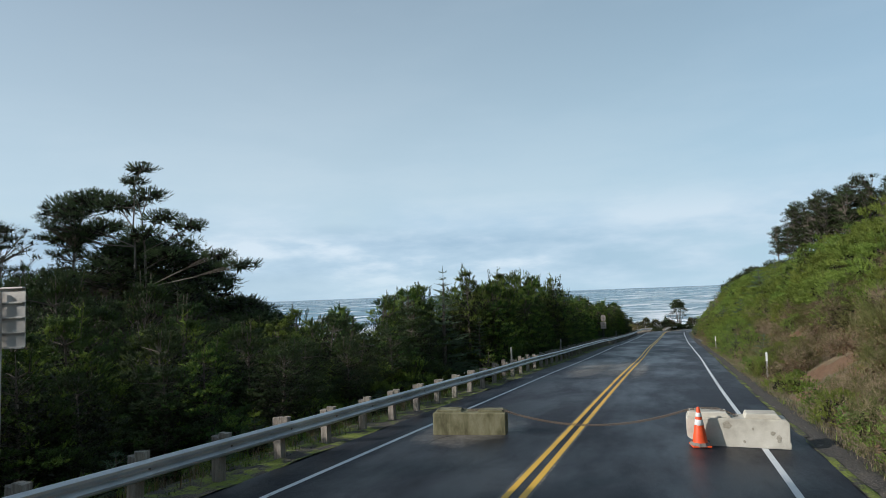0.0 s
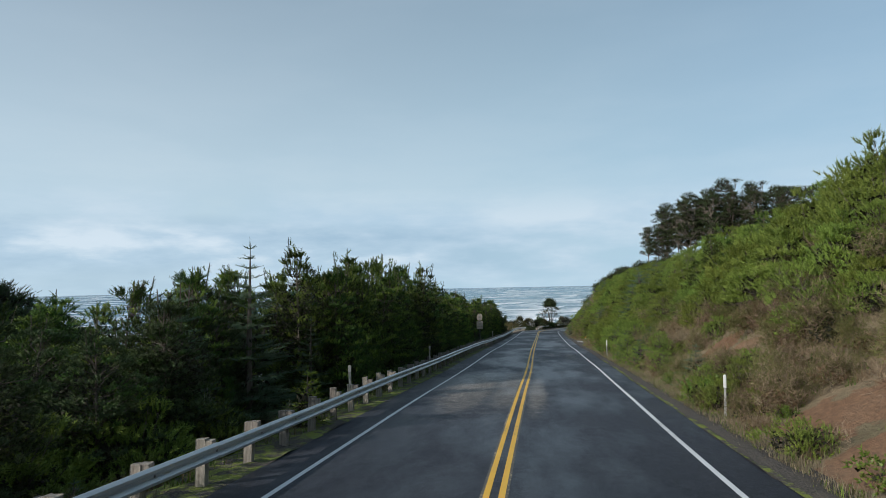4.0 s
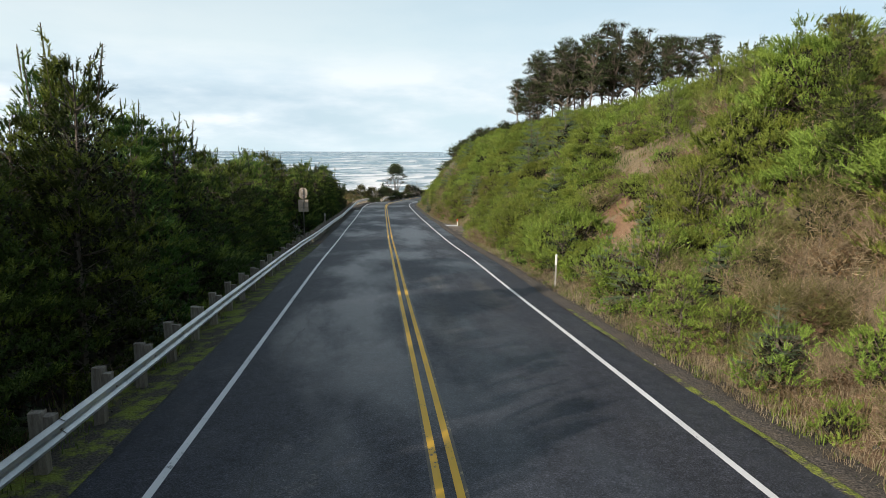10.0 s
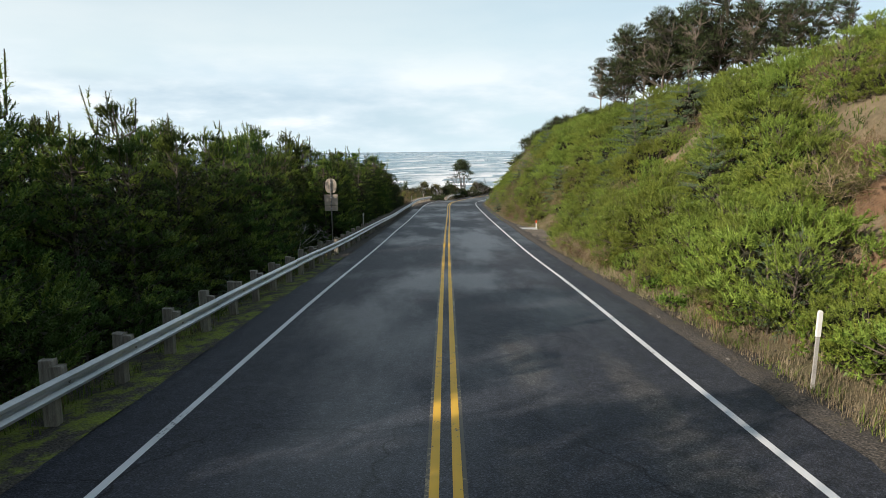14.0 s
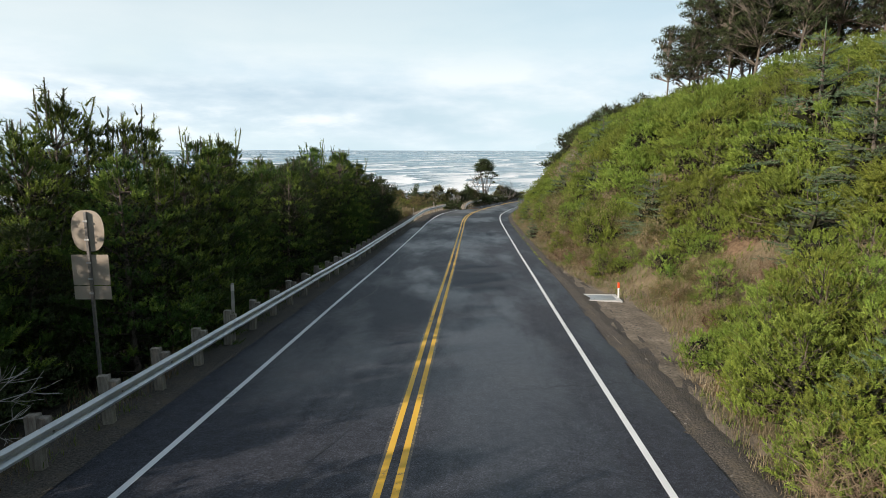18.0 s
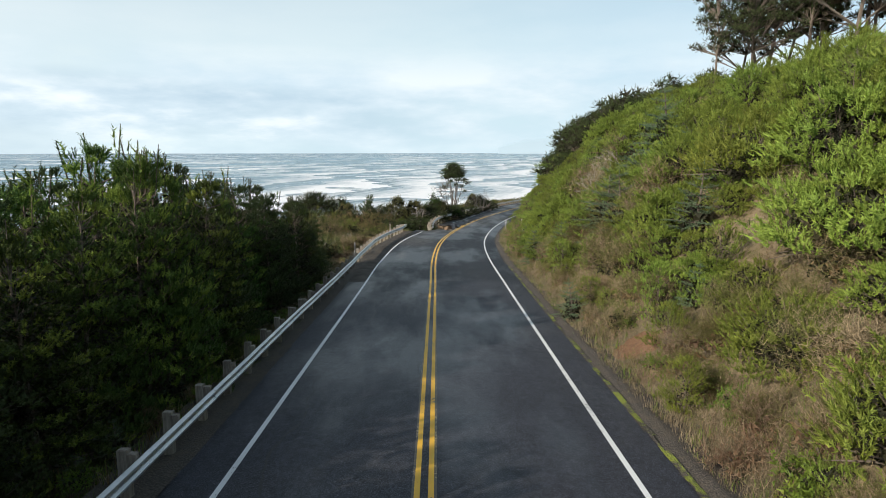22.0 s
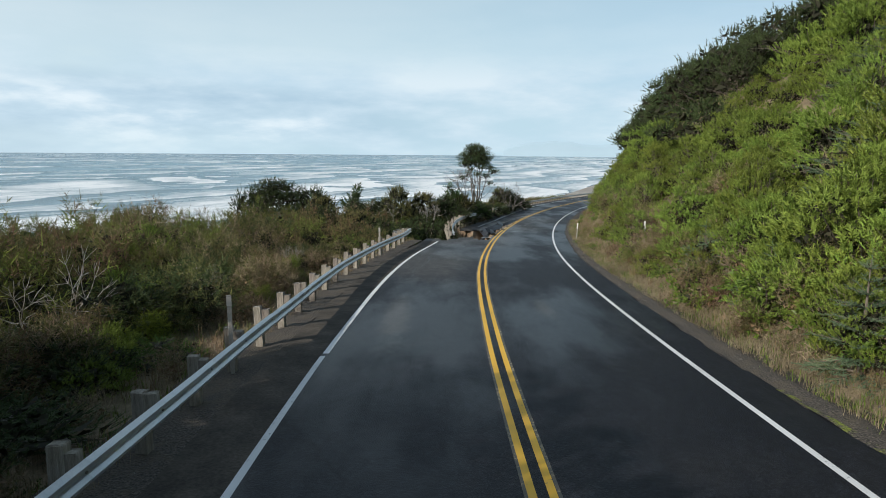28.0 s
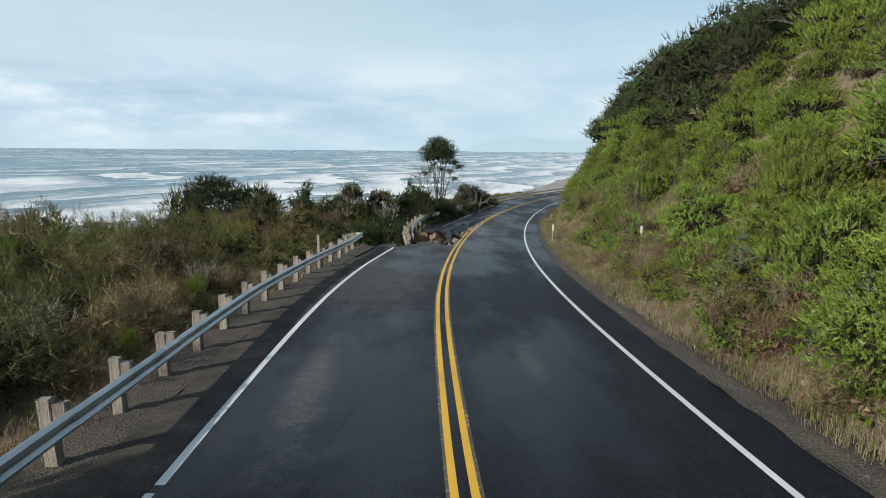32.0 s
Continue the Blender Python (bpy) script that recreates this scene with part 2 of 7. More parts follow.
def asphalt():
    m = bpy.data.materials.new("worn_asphalt")
    m.use_nodes = True
    t = m.node_tree
    p = t.nodes["Principled BSDF"]
    tc = t.nodes.new("ShaderNodeTexCoord")
    obj = tc.outputs["Object"]
    mp = t.nodes.new("ShaderNodeMapping")
    mp.inputs["Scale"].default_value = (1.0, 0.3, 1.0)
    link(t, obj, mp.inputs["Vector"])
    streak = node(t, "ShaderNodeTexNoise", Scale=0.55, Detail=6.0, Roughness=0.55)
    link(t, mp.outputs[0], streak.inputs["Vector"])
    patch = node(t, "ShaderNodeTexNoise", Scale=0.16, Detail=7.0, Roughness=0.6)
    grain = node(t, "ShaderNodeTexNoise", Scale=38.0, Detail=4.0, Roughness=0.7)
    grit = node(t, "ShaderNodeTexVoronoi", Scale=55.0)
    for n in (patch, grain, grit):
        link(t, obj, n.inputs["Vector"])
    c = ramp(t, streak.outputs["Fac"], [(0.34, (0.009, 0.0095, 0.014)), (0.50, (0.014, 0.015, 0.020)), (0.68, (0.023, 0.023, 0.027))]).outputs["Color"]
    worn = ramp(t, patch.outputs["Fac"], [(0.56, 0.0), (0.70, 0.35)]).outputs["Color"]
    c = mixc(t, worn, c, (0.075, 0.071, 0.066))
    # the older, paler surface shows in stretches
    ragged = node(t, "ShaderNodeTexNoise", Scale=1.5, Detail=10.0, Roughness=0.8)
    link(t, obj, ragged.inputs["Vector"])
    near = None
    for wx, wy, rx, ry in WORN:
        v = t.nodes.new("ShaderNodeMapping")
        v.inputs["Location"].default_value = (-wx / rx, -wy / ry, 0)
        v.inputs["Scale"].default_value = (1 / rx, 1 / ry, 0)
        link(t, obj, v.inputs["Vector"])
        ln = t.nodes.new("ShaderNodeVectorMath")
        ln.operation = "LENGTH"
        link(t, v.outputs[0], ln.inputs[0])
        near = ln.outputs["Value"] if near is None else maths(t, "MINIMUM", near, ln.outputs["Value"])
    near = maths(t, "ADD", near, maths(t, "MULTIPLY", maths(t, "SUBTRACT", ragged.outputs["Fac"], 0.5), 2.2))
    old = ramp(t, streak.outputs["Fac"], [(0.35, (0.075, 0.069, 0.061)), (0.65, (0.13, 0.12, 0.106))]).outputs["Color"]
    # worn tone before y 53, with some sunlight put into the colour
    bleached = ramp(t, streak.outputs["Fac"], [(0.35, (0.13, 0.117, 0.102)), (0.65, (0.205, 0.186, 0.162))]).outputs["Color"]
    where = t.nodes.new("ShaderNodeSeparateXYZ")
    link(t, obj, where.inputs[0])
    first = maths(t, "LESS_THAN", where.outputs["Y"], 53.0)
    old = mixc(t, first, old, bleached)
    # paler up to about y 135: sunlight on the road put into the colour
    sep = t.nodes.new("ShaderNodeSeparateXYZ")
    link(t, obj, sep.inputs[0])
    span = maths(t, "ADD", maths(t, "DIVIDE", sep.outputs["Y"], 145.0), maths(t, "MULTIPLY", maths(t, "SUBTRACT", patch.outputs["Fac"], 0.5), 0.14))
    c = mixc(t, ramp(t, span, [(0.10, 0.02), (0.20, 0.6), (0.36, 0.56), (0.48, 0.52), (0.90, 0.55), (1.0, 0.05)]).outputs["Color"], c, (0.05, 0.054, 0.066))
    c = mixc(t, ramp(t, span, [(0.93, 0.0), (0.97, 0.6), (1.0, 0.6)]).outputs["Color"], c, (0.007, 0.008, 0.011))
    show = maths(t, "ADD", maths(t, "MULTIPLY", first, 0.4), 0.45)
    c = mixc(t, maths(t, "MULTIPLY", ramp(t, near, [(0.45, 1.0), (1.2, 0.0)]).outputs["Color"], show), c, old)
    c = mixc(t, 1.0, c, ramp(t, grain.outputs["Fac"], [(0.3, 0.35), (0.7, 1.65)]).outputs["Color"], "MULTIPLY")
    c = mixc(t, 1.0, c, ramp(t, grit.outputs["Color"], [(0.1, 0.55), (0.6, 1.0), (0.95, 2.1)]).outputs["Color"], "MULTIPLY")
    mottle = node(t, "ShaderNodeTexNoise", Scale=4.5, Detail=7.0, Roughness=0.75)
    link(t, obj, mottle.inputs["Vector"])
    c = mixc(t, 1.0, c, ramp(t, mottle.outputs["Fac"], [(0.32, 0.6), (0.68, 1.4)]).outputs["Color"], "MULTIPLY")
    # hairline cracks
    ck = t.nodes.new("ShaderNodeTexVoronoi")
    ck.feature = "DISTANCE_TO_EDGE"
    ck.inputs["Scale"].default_value = 0.33
    wob = node(t, "ShaderNodeTexNoise", Scale=2.2, Detail=4.0)
    link(t, obj, wob.inputs["Vector"])
    off = mixc(t, 0.35, obj, wob.outputs["Color"])
    link(t, off, ck.inputs["Vector"])
    cut = ramp(t, ck.outputs["Distance"], [(0.0, 0.22), (0.008, 1.0)]).outputs["Color"]
    gate = node(t, "ShaderNodeTexNoise", Scale=0.11, Detail=2.0)
    link(t, obj, gate.inputs["Vector"])
    cut = mixc(t, ramp(t, gate.outputs["Fac"], [(0.56, 1.0), (0.64, 0.0)]).outputs["Color"], cut, (1, 1, 1))
    c = mixc(t, 1.0, c, cut, "MULTIPLY")
    link(t, c, p.inputs["Base Color"])
    # damp areas shine
    damp = node(t, "ShaderNodeTexNoise", Scale=0.34, Detail=5.0, Roughness=0.6)
    link(t, mp.outputs[0], damp.inputs["Vector"])
    r = ramp(t, damp.outputs["Fac"], [(0.40, 0.40), (0.48, 0.50), (0.56, 0.62)]).outputs["Color"]
    link(t, r, p.inputs["Roughness"])
    p.inputs["Specular IOR Level"].default_value = 0.21
    b = node(t, "ShaderNodeBump", Strength=0.5, Distance=0.006)
    link(t, ramp(t, damp.outputs["Fac"], [(0.42, 0.3), (0.55, 0.7)]).outputs["Color"], b.inputs["Strength"])
    link(t, grit.outputs["Distance"], b.inputs["Height"])
    link(t, b.outputs[0], p.inputs["Normal"])
    return m


def paint(name, colour, worn_colour, wear):
    m = bpy.data.materials.new(name)
    m.use_nodes = True
    t = m.node_tree
    p = t.nodes["Principled BSDF"]
    tc = t.nodes.new("ShaderNodeTexCoord")
    n1 = node(t, "ShaderNodeTexNoise", Scale=9.0, Detail=8.0, Roughness=0.75)
    n2 = node(t, "ShaderNodeTexNoise", Scale=0.6, Detail=3.0)
    for n in (n1, n2):
        link(t, tc.outputs["Object"], n.inputs["Vector"])
    f = maths(t, "ADD", n1.outputs["Fac"], maths(t, "MULTIPLY", maths(t, "SUBTRACT", n2.outputs["Fac"], 0.5), 0.5))
    mask = ramp(t, f, [(wear, 0.0), (wear + 0.05, 1.0)]).outputs["Color"]
    tint = ramp(t, n2.outputs["Fac"], [(0.3, tuple(0.82 * v for v in colour)), (0.7, colour)]).outputs["Color"]
    link(t, mixc(t, mask, worn_colour, tint), p.inputs["Base Color"])
    p.inputs["Roughness"].default_value = 0.6
    return m


# bare soil on the slope: x, y, radius
BARE = [(8.9, 43.0, 1.3), (8.9, 40.2, 1.2), (7.7, 44.8, 0.9), (7.5, 46.4, 0.9), (7.9, 28.4, 1.7), (7.3, 25.2, 1.3), (8.4, 20.5, 0.8), (10.3, 67.6, 1.4), (10.9, 70.4, 0.9), (9.7, 64.6, 0.7), (13.8, 68.5, 0.6), (12.3, 91.9, 1.3), (13.3, 89.4, 1.0), (11.5, 93.6, 0.7), (7.4, 124.0, 0.9), (9.4, 128.0, 0.6)]


def terrain_material():
    """Soil, dead grass and low green growth, mixed by noise."""
    m = bpy.data.materials.new("hillside_ground")
    m.use_nodes = True
    t = m.node_tree
    p = t.nodes["Principled BSDF"]
    tc = t.nodes.new("ShaderNodeTexCoord")
    obj = tc.outputs["Object"]
    a = node(t, "ShaderNodeTexNoise", Scale=0.22, Detail=6.0, Roughness=0.6)
    b = node(t, "ShaderNodeTexNoise", Scale=0.11, Detail=5.0, Roughness=0.55)
    g = node(t, "ShaderNodeTexNoise", Scale=7.0, Detail=6.0, Roughness=0.7)
    for n in (a, b, g):
        link(t, obj, n.inputs["Vector"])
    c = ramp(t, a.outputs["Fac"], [(0.36, (0.11, 0.095, 0.045)), (0.47, (0.18, 0.14, 0.08)), (0.60, (0.25, 0.19, 0.115)), (0.72, (0.15, 0.115, 0.065))]).outputs["Color"]
    soil = ramp(t, g.outputs["Fac"], [(0.3, (0.14, 0.085, 0.045)), (0.7, (0.24, 0.16, 0.095))]).outputs["Color"]
    c = mixc(t, ramp(t, b.outputs["Fac"], [(0.60, 0.0), (0.66, 1.0)]).outputs["Color"], c, soil)
    # needle fall under the pines, darkened to put their shade into the colour
    place = t.nodes.new("ShaderNodeSeparateXYZ")
    link(t, obj, place.inputs[0])
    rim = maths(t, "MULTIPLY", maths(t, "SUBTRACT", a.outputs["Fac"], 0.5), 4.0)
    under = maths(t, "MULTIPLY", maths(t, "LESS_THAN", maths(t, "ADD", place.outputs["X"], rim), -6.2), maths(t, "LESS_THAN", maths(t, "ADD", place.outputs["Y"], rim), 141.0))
    shaded_litter = ramp(t, g.outputs["Fac"], [(0.3, (0.018, 0.014, 0.009)), (0.7, (0.05, 0.036, 0.022))]).outputs["Color"]
    c = mixc(t, maths(t, "MULTIPLY", under, 0.9), c, shaded_litter)
    flat = t.nodes.new("ShaderNodeMapping")
    flat.inputs["Scale"].default_value = (1, 1, 0)
    link(t, obj, flat.inputs["Vector"])
    edge = node(t, "ShaderNodeTexNoise", Scale=0.9, Detail=6.0, Roughness=0.65)
    link(t, obj, edge.inputs["Vector"])
    near = None
    for bx, by, br in BARE:
        v = t.nodes.new("ShaderNodeVectorMath")
        v.operation = "DISTANCE"
        link(t, flat.outputs[0], v.inputs[0])
        v.inputs[1].default_value = (bx, by, 0)
        q = maths(t, "DIVIDE", v.outputs["Value"], br)
        near = q if near is None else maths(t, "MINIMUM", near, q)
    near = maths(t, "ADD", near, maths(t, "MULTIPLY", maths(t, "SUBTRACT", edge.outputs["Fac"], 0.5), 2.2))
    earth = ramp(t, a.outputs["Fac"], [(0.35, (0.15, 0.075, 0.036)), (0.65, (0.245, 0.15, 0.085))]).outputs["Color"]
    c = mixc(t, ramp(t, near, [(0.9, 1.0), (1.15, 0.0)]).outputs["Color"], c, earth)
    c = mixc(t, 1.0, c, ramp(t, g.outputs["Fac"], [(0.25, 0.55), (0.75, 1.45)]).outputs["Color"], "MULTIPLY")
    link(t, c, p.inputs["Base Color"])
    p.inputs["Roughness"].default_value = 0.95
    bu = node(t, "ShaderNodeBump", Strength=0.9, Distance=0.12)
    link(t, g.outputs["Fac"], bu.inputs["Height"])
    link(t, bu.outputs[0], p.inputs["Normal"])
    return m


def verge_material(name, moss, moss_from):
    """Dark gravel with patches of moss."""
    m = bpy.data.materials.new(name)
    m.use_nodes = True
    t = m.node_tree
    p = t.nodes["Principled BSDF"]
    tc = t.nodes.new("ShaderNodeTexCoord")
    obj = tc.outputs["Object"]
    v = node(t, "ShaderNodeTexVoronoi", Scale=22.0)
    a = node(t, "ShaderNodeTexNoise", Scale=1.6, Detail=8.0, Roughness=0.72)
    f = node(t, "ShaderNodeTexNoise", Scale=30.0, Detail=4.0)
    for n in (v, a, f):
        link(t, obj, n.inputs["Vector"])
    gr = mixc(t, ramp(t, f.outputs["Fac"], [(0.35, 0.0), (0.65, 1.0)]).outputs["Color"], (0.03, 0.026, 0.021), (0.088, 0.074, 0.06))
    c = mixc(t, ramp(t, a.outputs["Fac"], [(moss_from, 0.0), (moss_from + 0.1, 1.0)]).outputs["Color"], gr, moss)
    c = mixc(t, 1.0, c, ramp(t, f.outputs["Fac"], [(0.25, 0.6), (0.75, 1.4)]).outputs["Color"], "MULTIPLY")
    link(t, c, p.inputs["Base Color"])
    p.inputs["Roughness"].default_value = 0.95
    bu = node(t, "ShaderNodeBump", Strength=0.8, Distance=0.02)
    link(t, v.outputs["Distance"], bu.inputs["Height"])
    link(t, bu.outputs[0], p.inputs["Normal"])
    return m


COAST = radians(22.0)    # the shore's bearing, to the right of the road's straight


def sea_material():
    m = bpy.data.materials.new("grey_green_sea")
    m.use_nodes = True
    t = m.node_tree
    p = t.nodes["Principled BSDF"]
    tc = t.nodes.new("ShaderNodeTexCoord")
    obj = tc.outputs["Object"]
    se = t.nodes.new("ShaderNodeSeparateXYZ")
    link(t, obj, se.inputs[0])                      # x: metres out to sea from the shoreline
    lng = t.nodes.new("ShaderNodeMapping")
    lng.inputs["Scale"].default_value = (1.0, 0.2, 1.0)
    link(t, obj, lng.inputs["Vector"])
    bend = node(t, "ShaderNodeTexNoise", Scale=0.006, Detail=4.0, Roughness=0.55)
    link(t, obj, bend.inputs["Vector"])
    gaps = node(t, "ShaderNodeTexNoise", Scale=0.012, Detail=3.0, Roughness=0.5)
    lace = node(t, "ShaderNodeTexNoise", Scale=0.16, Detail=9.0, Roughness=0.8)
    for n in (gaps, lace):
        link(t, lng.outputs[0], n.inputs["Vector"])
    # rows of breakers, wider apart farther out to look even from the camera: a sharp front with torn foam trailing
    # behind it
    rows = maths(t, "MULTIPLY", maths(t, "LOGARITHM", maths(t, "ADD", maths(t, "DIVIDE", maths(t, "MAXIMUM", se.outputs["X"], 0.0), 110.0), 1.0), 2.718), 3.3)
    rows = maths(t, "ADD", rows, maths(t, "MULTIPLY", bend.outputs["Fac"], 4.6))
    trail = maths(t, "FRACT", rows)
    f = maths(t, "ADD", maths(t, "MULTIPLY", maths(t, "SUBTRACT", 1.0, trail), 0.26), maths(t, "MULTIPLY", gaps.outputs["Fac"], 0.56))
    f = maths(t, "ADD", f, maths(t, "MULTIPLY", lace.outputs["Fac"], 0.62))
    reach = ramp(t, maths(t, "DIVIDE", se.outputs["X"], 1200.0), [(0.0, 0.12), (0.10, 0.08), (0.30, 0.04), (0.50, -0.05), (0.70, -0.2), (1.0, -0.4)])
    f = maths(t, "ADD", f, reach.outputs["Color"])
    foam = ramp(t, f, [(0.75, 0.0), (0.82, 0.45), (0.92, 1.0)]).outputs["Color"]
    deep = ramp(t, maths(t, "DIVIDE", se.outputs["X"], 1500.0), [(0.0, (0.28, 0.37, 0.41)), (0.2, (0.16, 0.275, 0.33)), (0.5, (0.125, 0.25, 0.315)), (1.0, (0.08, 0.19, 0.26))]).outputs["Color"]
    # swell shading: darker wave lines painted into the water's colour
    back = ramp(t, trail, [(0.55, 1.0), (0.93, 0.7), (1.0, 1.0)]).outputs["Color"]
    deep = mixc(t, 1.0, deep, back, "MULTIPLY")
    link(t, mixc(t, foam, deep, (0.82, 0.84, 0.84)), p.inputs["Base Color"])
    link(t, ramp(t, foam, [(0.0, 0.22), (1.0, 0.9)]).outputs["Color"], p.inputs["Roughness"])
    p.inputs["Specular IOR Level"].default_value = 0.03
    w = node(t, "ShaderNodeTexNoise", Scale=0.35, Detail=6.0, Roughness=0.65)
    link(t, lng.outputs[0], w.inputs["Vector"])
    bu = node(t, "ShaderNodeBump", Strength=1.0, Distance=0.9)
    link(t, w.outputs["Fac"], bu.inputs["Height"])
    link(t, bu.outputs[0], p.inputs["Normal"])
    return m


M_ASPHALT = asphalt()
M_WHITE_LINE = paint("white_road_paint", (0.74, 0.75, 0.74), (0.10, 0.10, 0.10), 0.31)
M_YELLOW_LINE = paint("yellow_road_paint", (0.80, 0.46, 0.035), (0.14, 0.12, 0.08), 0.32)
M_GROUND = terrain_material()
M_MOSS_VERGE = verge_material("mossy_gravel", (0.165, 0.195, 0.024), 0.46)
M_GRAVEL = verge_material("dark_gravel", (0.078, 0.064, 0.046), 0.5)
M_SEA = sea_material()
M_TAR = material("tar_filled_crack", [(0.012, 0.012, 0.013), (0.02, 0.02, 0.022)], 6.0, 0.5, 0.2, 60.0)
M_SAND = material("wet_sand", [(0.25, 0.21, 0.165), (0.36, 0.31, 0.25)], 0.02, 0.55, 0.2, 1.0)
# the headland's colour and glow stand in for haze in the air
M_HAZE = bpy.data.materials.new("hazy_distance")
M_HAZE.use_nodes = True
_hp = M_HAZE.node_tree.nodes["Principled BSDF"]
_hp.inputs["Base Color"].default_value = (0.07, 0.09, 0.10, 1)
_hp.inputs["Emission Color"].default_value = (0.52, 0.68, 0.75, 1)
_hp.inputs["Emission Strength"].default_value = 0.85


# ---- the plan: the road's line, its fall, the ground ----
STEP = 12.5
FALL = [0.0, -0.71, -1.43, -2.15, -2.89, -3.61, -4.34, -5.19, -5.90, -6.63, -7.31, -7.94, -8.53, -9.18, -9.90, -10.56, -11.18, -11.80, -12.4, -12.9, -13.4,
        -13.8, -14.2, -14.5, -14.8, -15.0, -15.2, -15.4, -15.6]
BEND = [0.06, 0.03, -0.03, -0.02, 0.05, -0.01, -0.04, -0.05, -0.02, 0.05, 0.10, 0.16, 0.24, 0.85, 2.33, 4.50, 7.26, 10.52, 14.2, 18.4, 23.2, 28.6, 34.8, 41.8,
        49.8, 58.8, 68.8, 79.8, 91.8]
FALL, BEND = np.array(FALL), np.array(BEND)
NODES = len(FALL)


def along(table, y):
    """Smooth value of a table at y, straight on past its ends."""
    u = np.asarray(y, float) / STEP
    i = np.clip(np.floor(u).astype(int), 0, NODES - 2)
    f = u - i
    b, c = table[i], table[i + 1]
    a = np.where(i > 0, table[np.maximum(i - 1, 0)], 2 * b - c)
    d = np.where(i < NODES - 2, table[np.minimum(i + 2, NODES - 1)], 2 * c - b)
    v = 0.5 * (2 * b + (c - a) * f + (2 * a - 5 * b + 4 * c - d) * f * f + (3 * b - a - 3 * c + d) * f ** 3)
    return np.where(u < 0, table[0] + u * (table[1] - table[0]), np.where(u > NODES - 1, table[-1] + (u - NODES + 1) * (table[-1] - table[-2]), v))


def road_x(y):
    return along(BEND, y)


def road_z(y):
    return along(FALL, y)


def on_road(y, lat, up=0.0):
    """The point lat metres to the right of the centre line, square to it."""
    s = (float(road_x(y + 0.5)) - float(road_x(y - 0.5)))
    k = 1 / math.sqrt(1 + s * s)
    return Vector((float(road_x(y)) + lat * k, y - lat * s * k, float(road_z(y)) + up))


def waves(x, y, seed=0.0):
    """Smooth bumps of about unit size, from a few crossed sines."""
    return (np.sin(0.31 * x + 0.23 * y + seed) + np.sin(-0.19 * x + 0.37 * y + 1.7 * seed + 1) + np.sin(0.53 * x - 0.11 * y + 2.3 * seed + 2)
            + 0.6 * np.sin(0.83 * x + 0.71 * y + seed) + 0.6 * np.sin(-0.91 * x + 0.67 * y + 3 * seed)) / 4.2


RIGHT_D = [5.2, 6.3, 7.4, 9.0, 11.0, 14.0, 17.0, 21.0, 25.0, 31.0, 45.0, 65.0, 120.0, 400.0, 5000.0]
RIGHT_H = [-0.10, -0.22, 0.25, 1.3, 2.9, 5.7, 7.8, 9.2, 10.5, 12.2, 16.0, 20.8, 28.0, 45.0, 60.0]
LEFT_D = [5.2, 6.8, 9.0, 14.0, 20.0, 30.0, 45.0, 60.0, 5000.0]
LEFT_H = [-0.10, -0.35, -0.9, -2.4, -4.2, -7.4, -13.0, -20.0, -400.0]
SCRUB_H = [-0.10, -0.30, -0.5, -0.9, -1.6, -3.6, -9.0, -16.0, -400.0]
SEA_Z = -24.0


def shore(x, y):
    """Metres inland from the shoreline; negative out at sea."""
    return (x - 83.0) * math.cos(COAST) - (y - 490.0) * math.sin(COAST)


def ground_z(x, y):
    x, y = np.asarray(x, float), np.asarray(y, float)
    d = x - road_x(y)
    z0 = road_z(y)
    lay = 1.6 * np.exp(-((y - 101.0) / 7.5) ** 2)                 # a small lay-by on the hill side
    steep = 1 + (0.22 * np.clip((y - 100.0) / 35.0, 0, 1) + 0.34 * np.clip((y - 150.0) / 40.0, 0, 1)) * np.clip((44 - d) / 28, 0, 1)
    right = np.interp(d - lay * np.clip((d - 5.2) / 2, 0, 1), RIGHT_D, RIGHT_H) * steep + waves(x, y) * np.clip((d - 7) / 6, 0, 1) * 0.55
    flat = np.clip((y - 132.0) / 12.0, 0, 1)
    left = np.interp(-d, LEFT_D, LEFT_H) * (1 - flat) + np.interp(-d, LEFT_D, SCRUB_H) * flat + waves(x, y, 4.0) * np.clip((-d - 8) / 6, 0, 1) * 0.5
    hump = 20.0 * np.exp(-(((x + 42) / 14) ** 2 + ((y - 40) / 16) ** 2))
    h = np.where(d > 0, right, left + hump)
    sunk = np.clip((y - 177.0) / 3.0, 0, 1) * np.clip((244.0 - y) / 5.0, 0, 1) * np.clip((-0.3 - d) / 0.5, 0, 1)
    h = np.where(np.abs(d) < 5.2, -0.2 - 0.75 * sunk, h)
    h = np.where((d <= -5.2) & (d > -7.0), np.minimum(h, -0.3 - 0.55 * sunk), h)
    # the slip that took the seaward lane
    pit = np.clip((y - 178.5) / 3.0, 0, 1) * np.clip((196.5 - y) / 2.0, 0, 1) * np.clip((-0.9 - d) / 1.2, 0, 1) * np.clip((d + 16) / 6, 0, 1)
    h = h - 2.3 * pit
    s = shore(x, y)
    beach = SEA_Z + np.where(s > 0, 0.03 * s, 0.06 * np.maximum(s, -120))
    return np.where(d > 0, np.maximum(z0 + h, beach), np.maximum(z0 + h, beach))


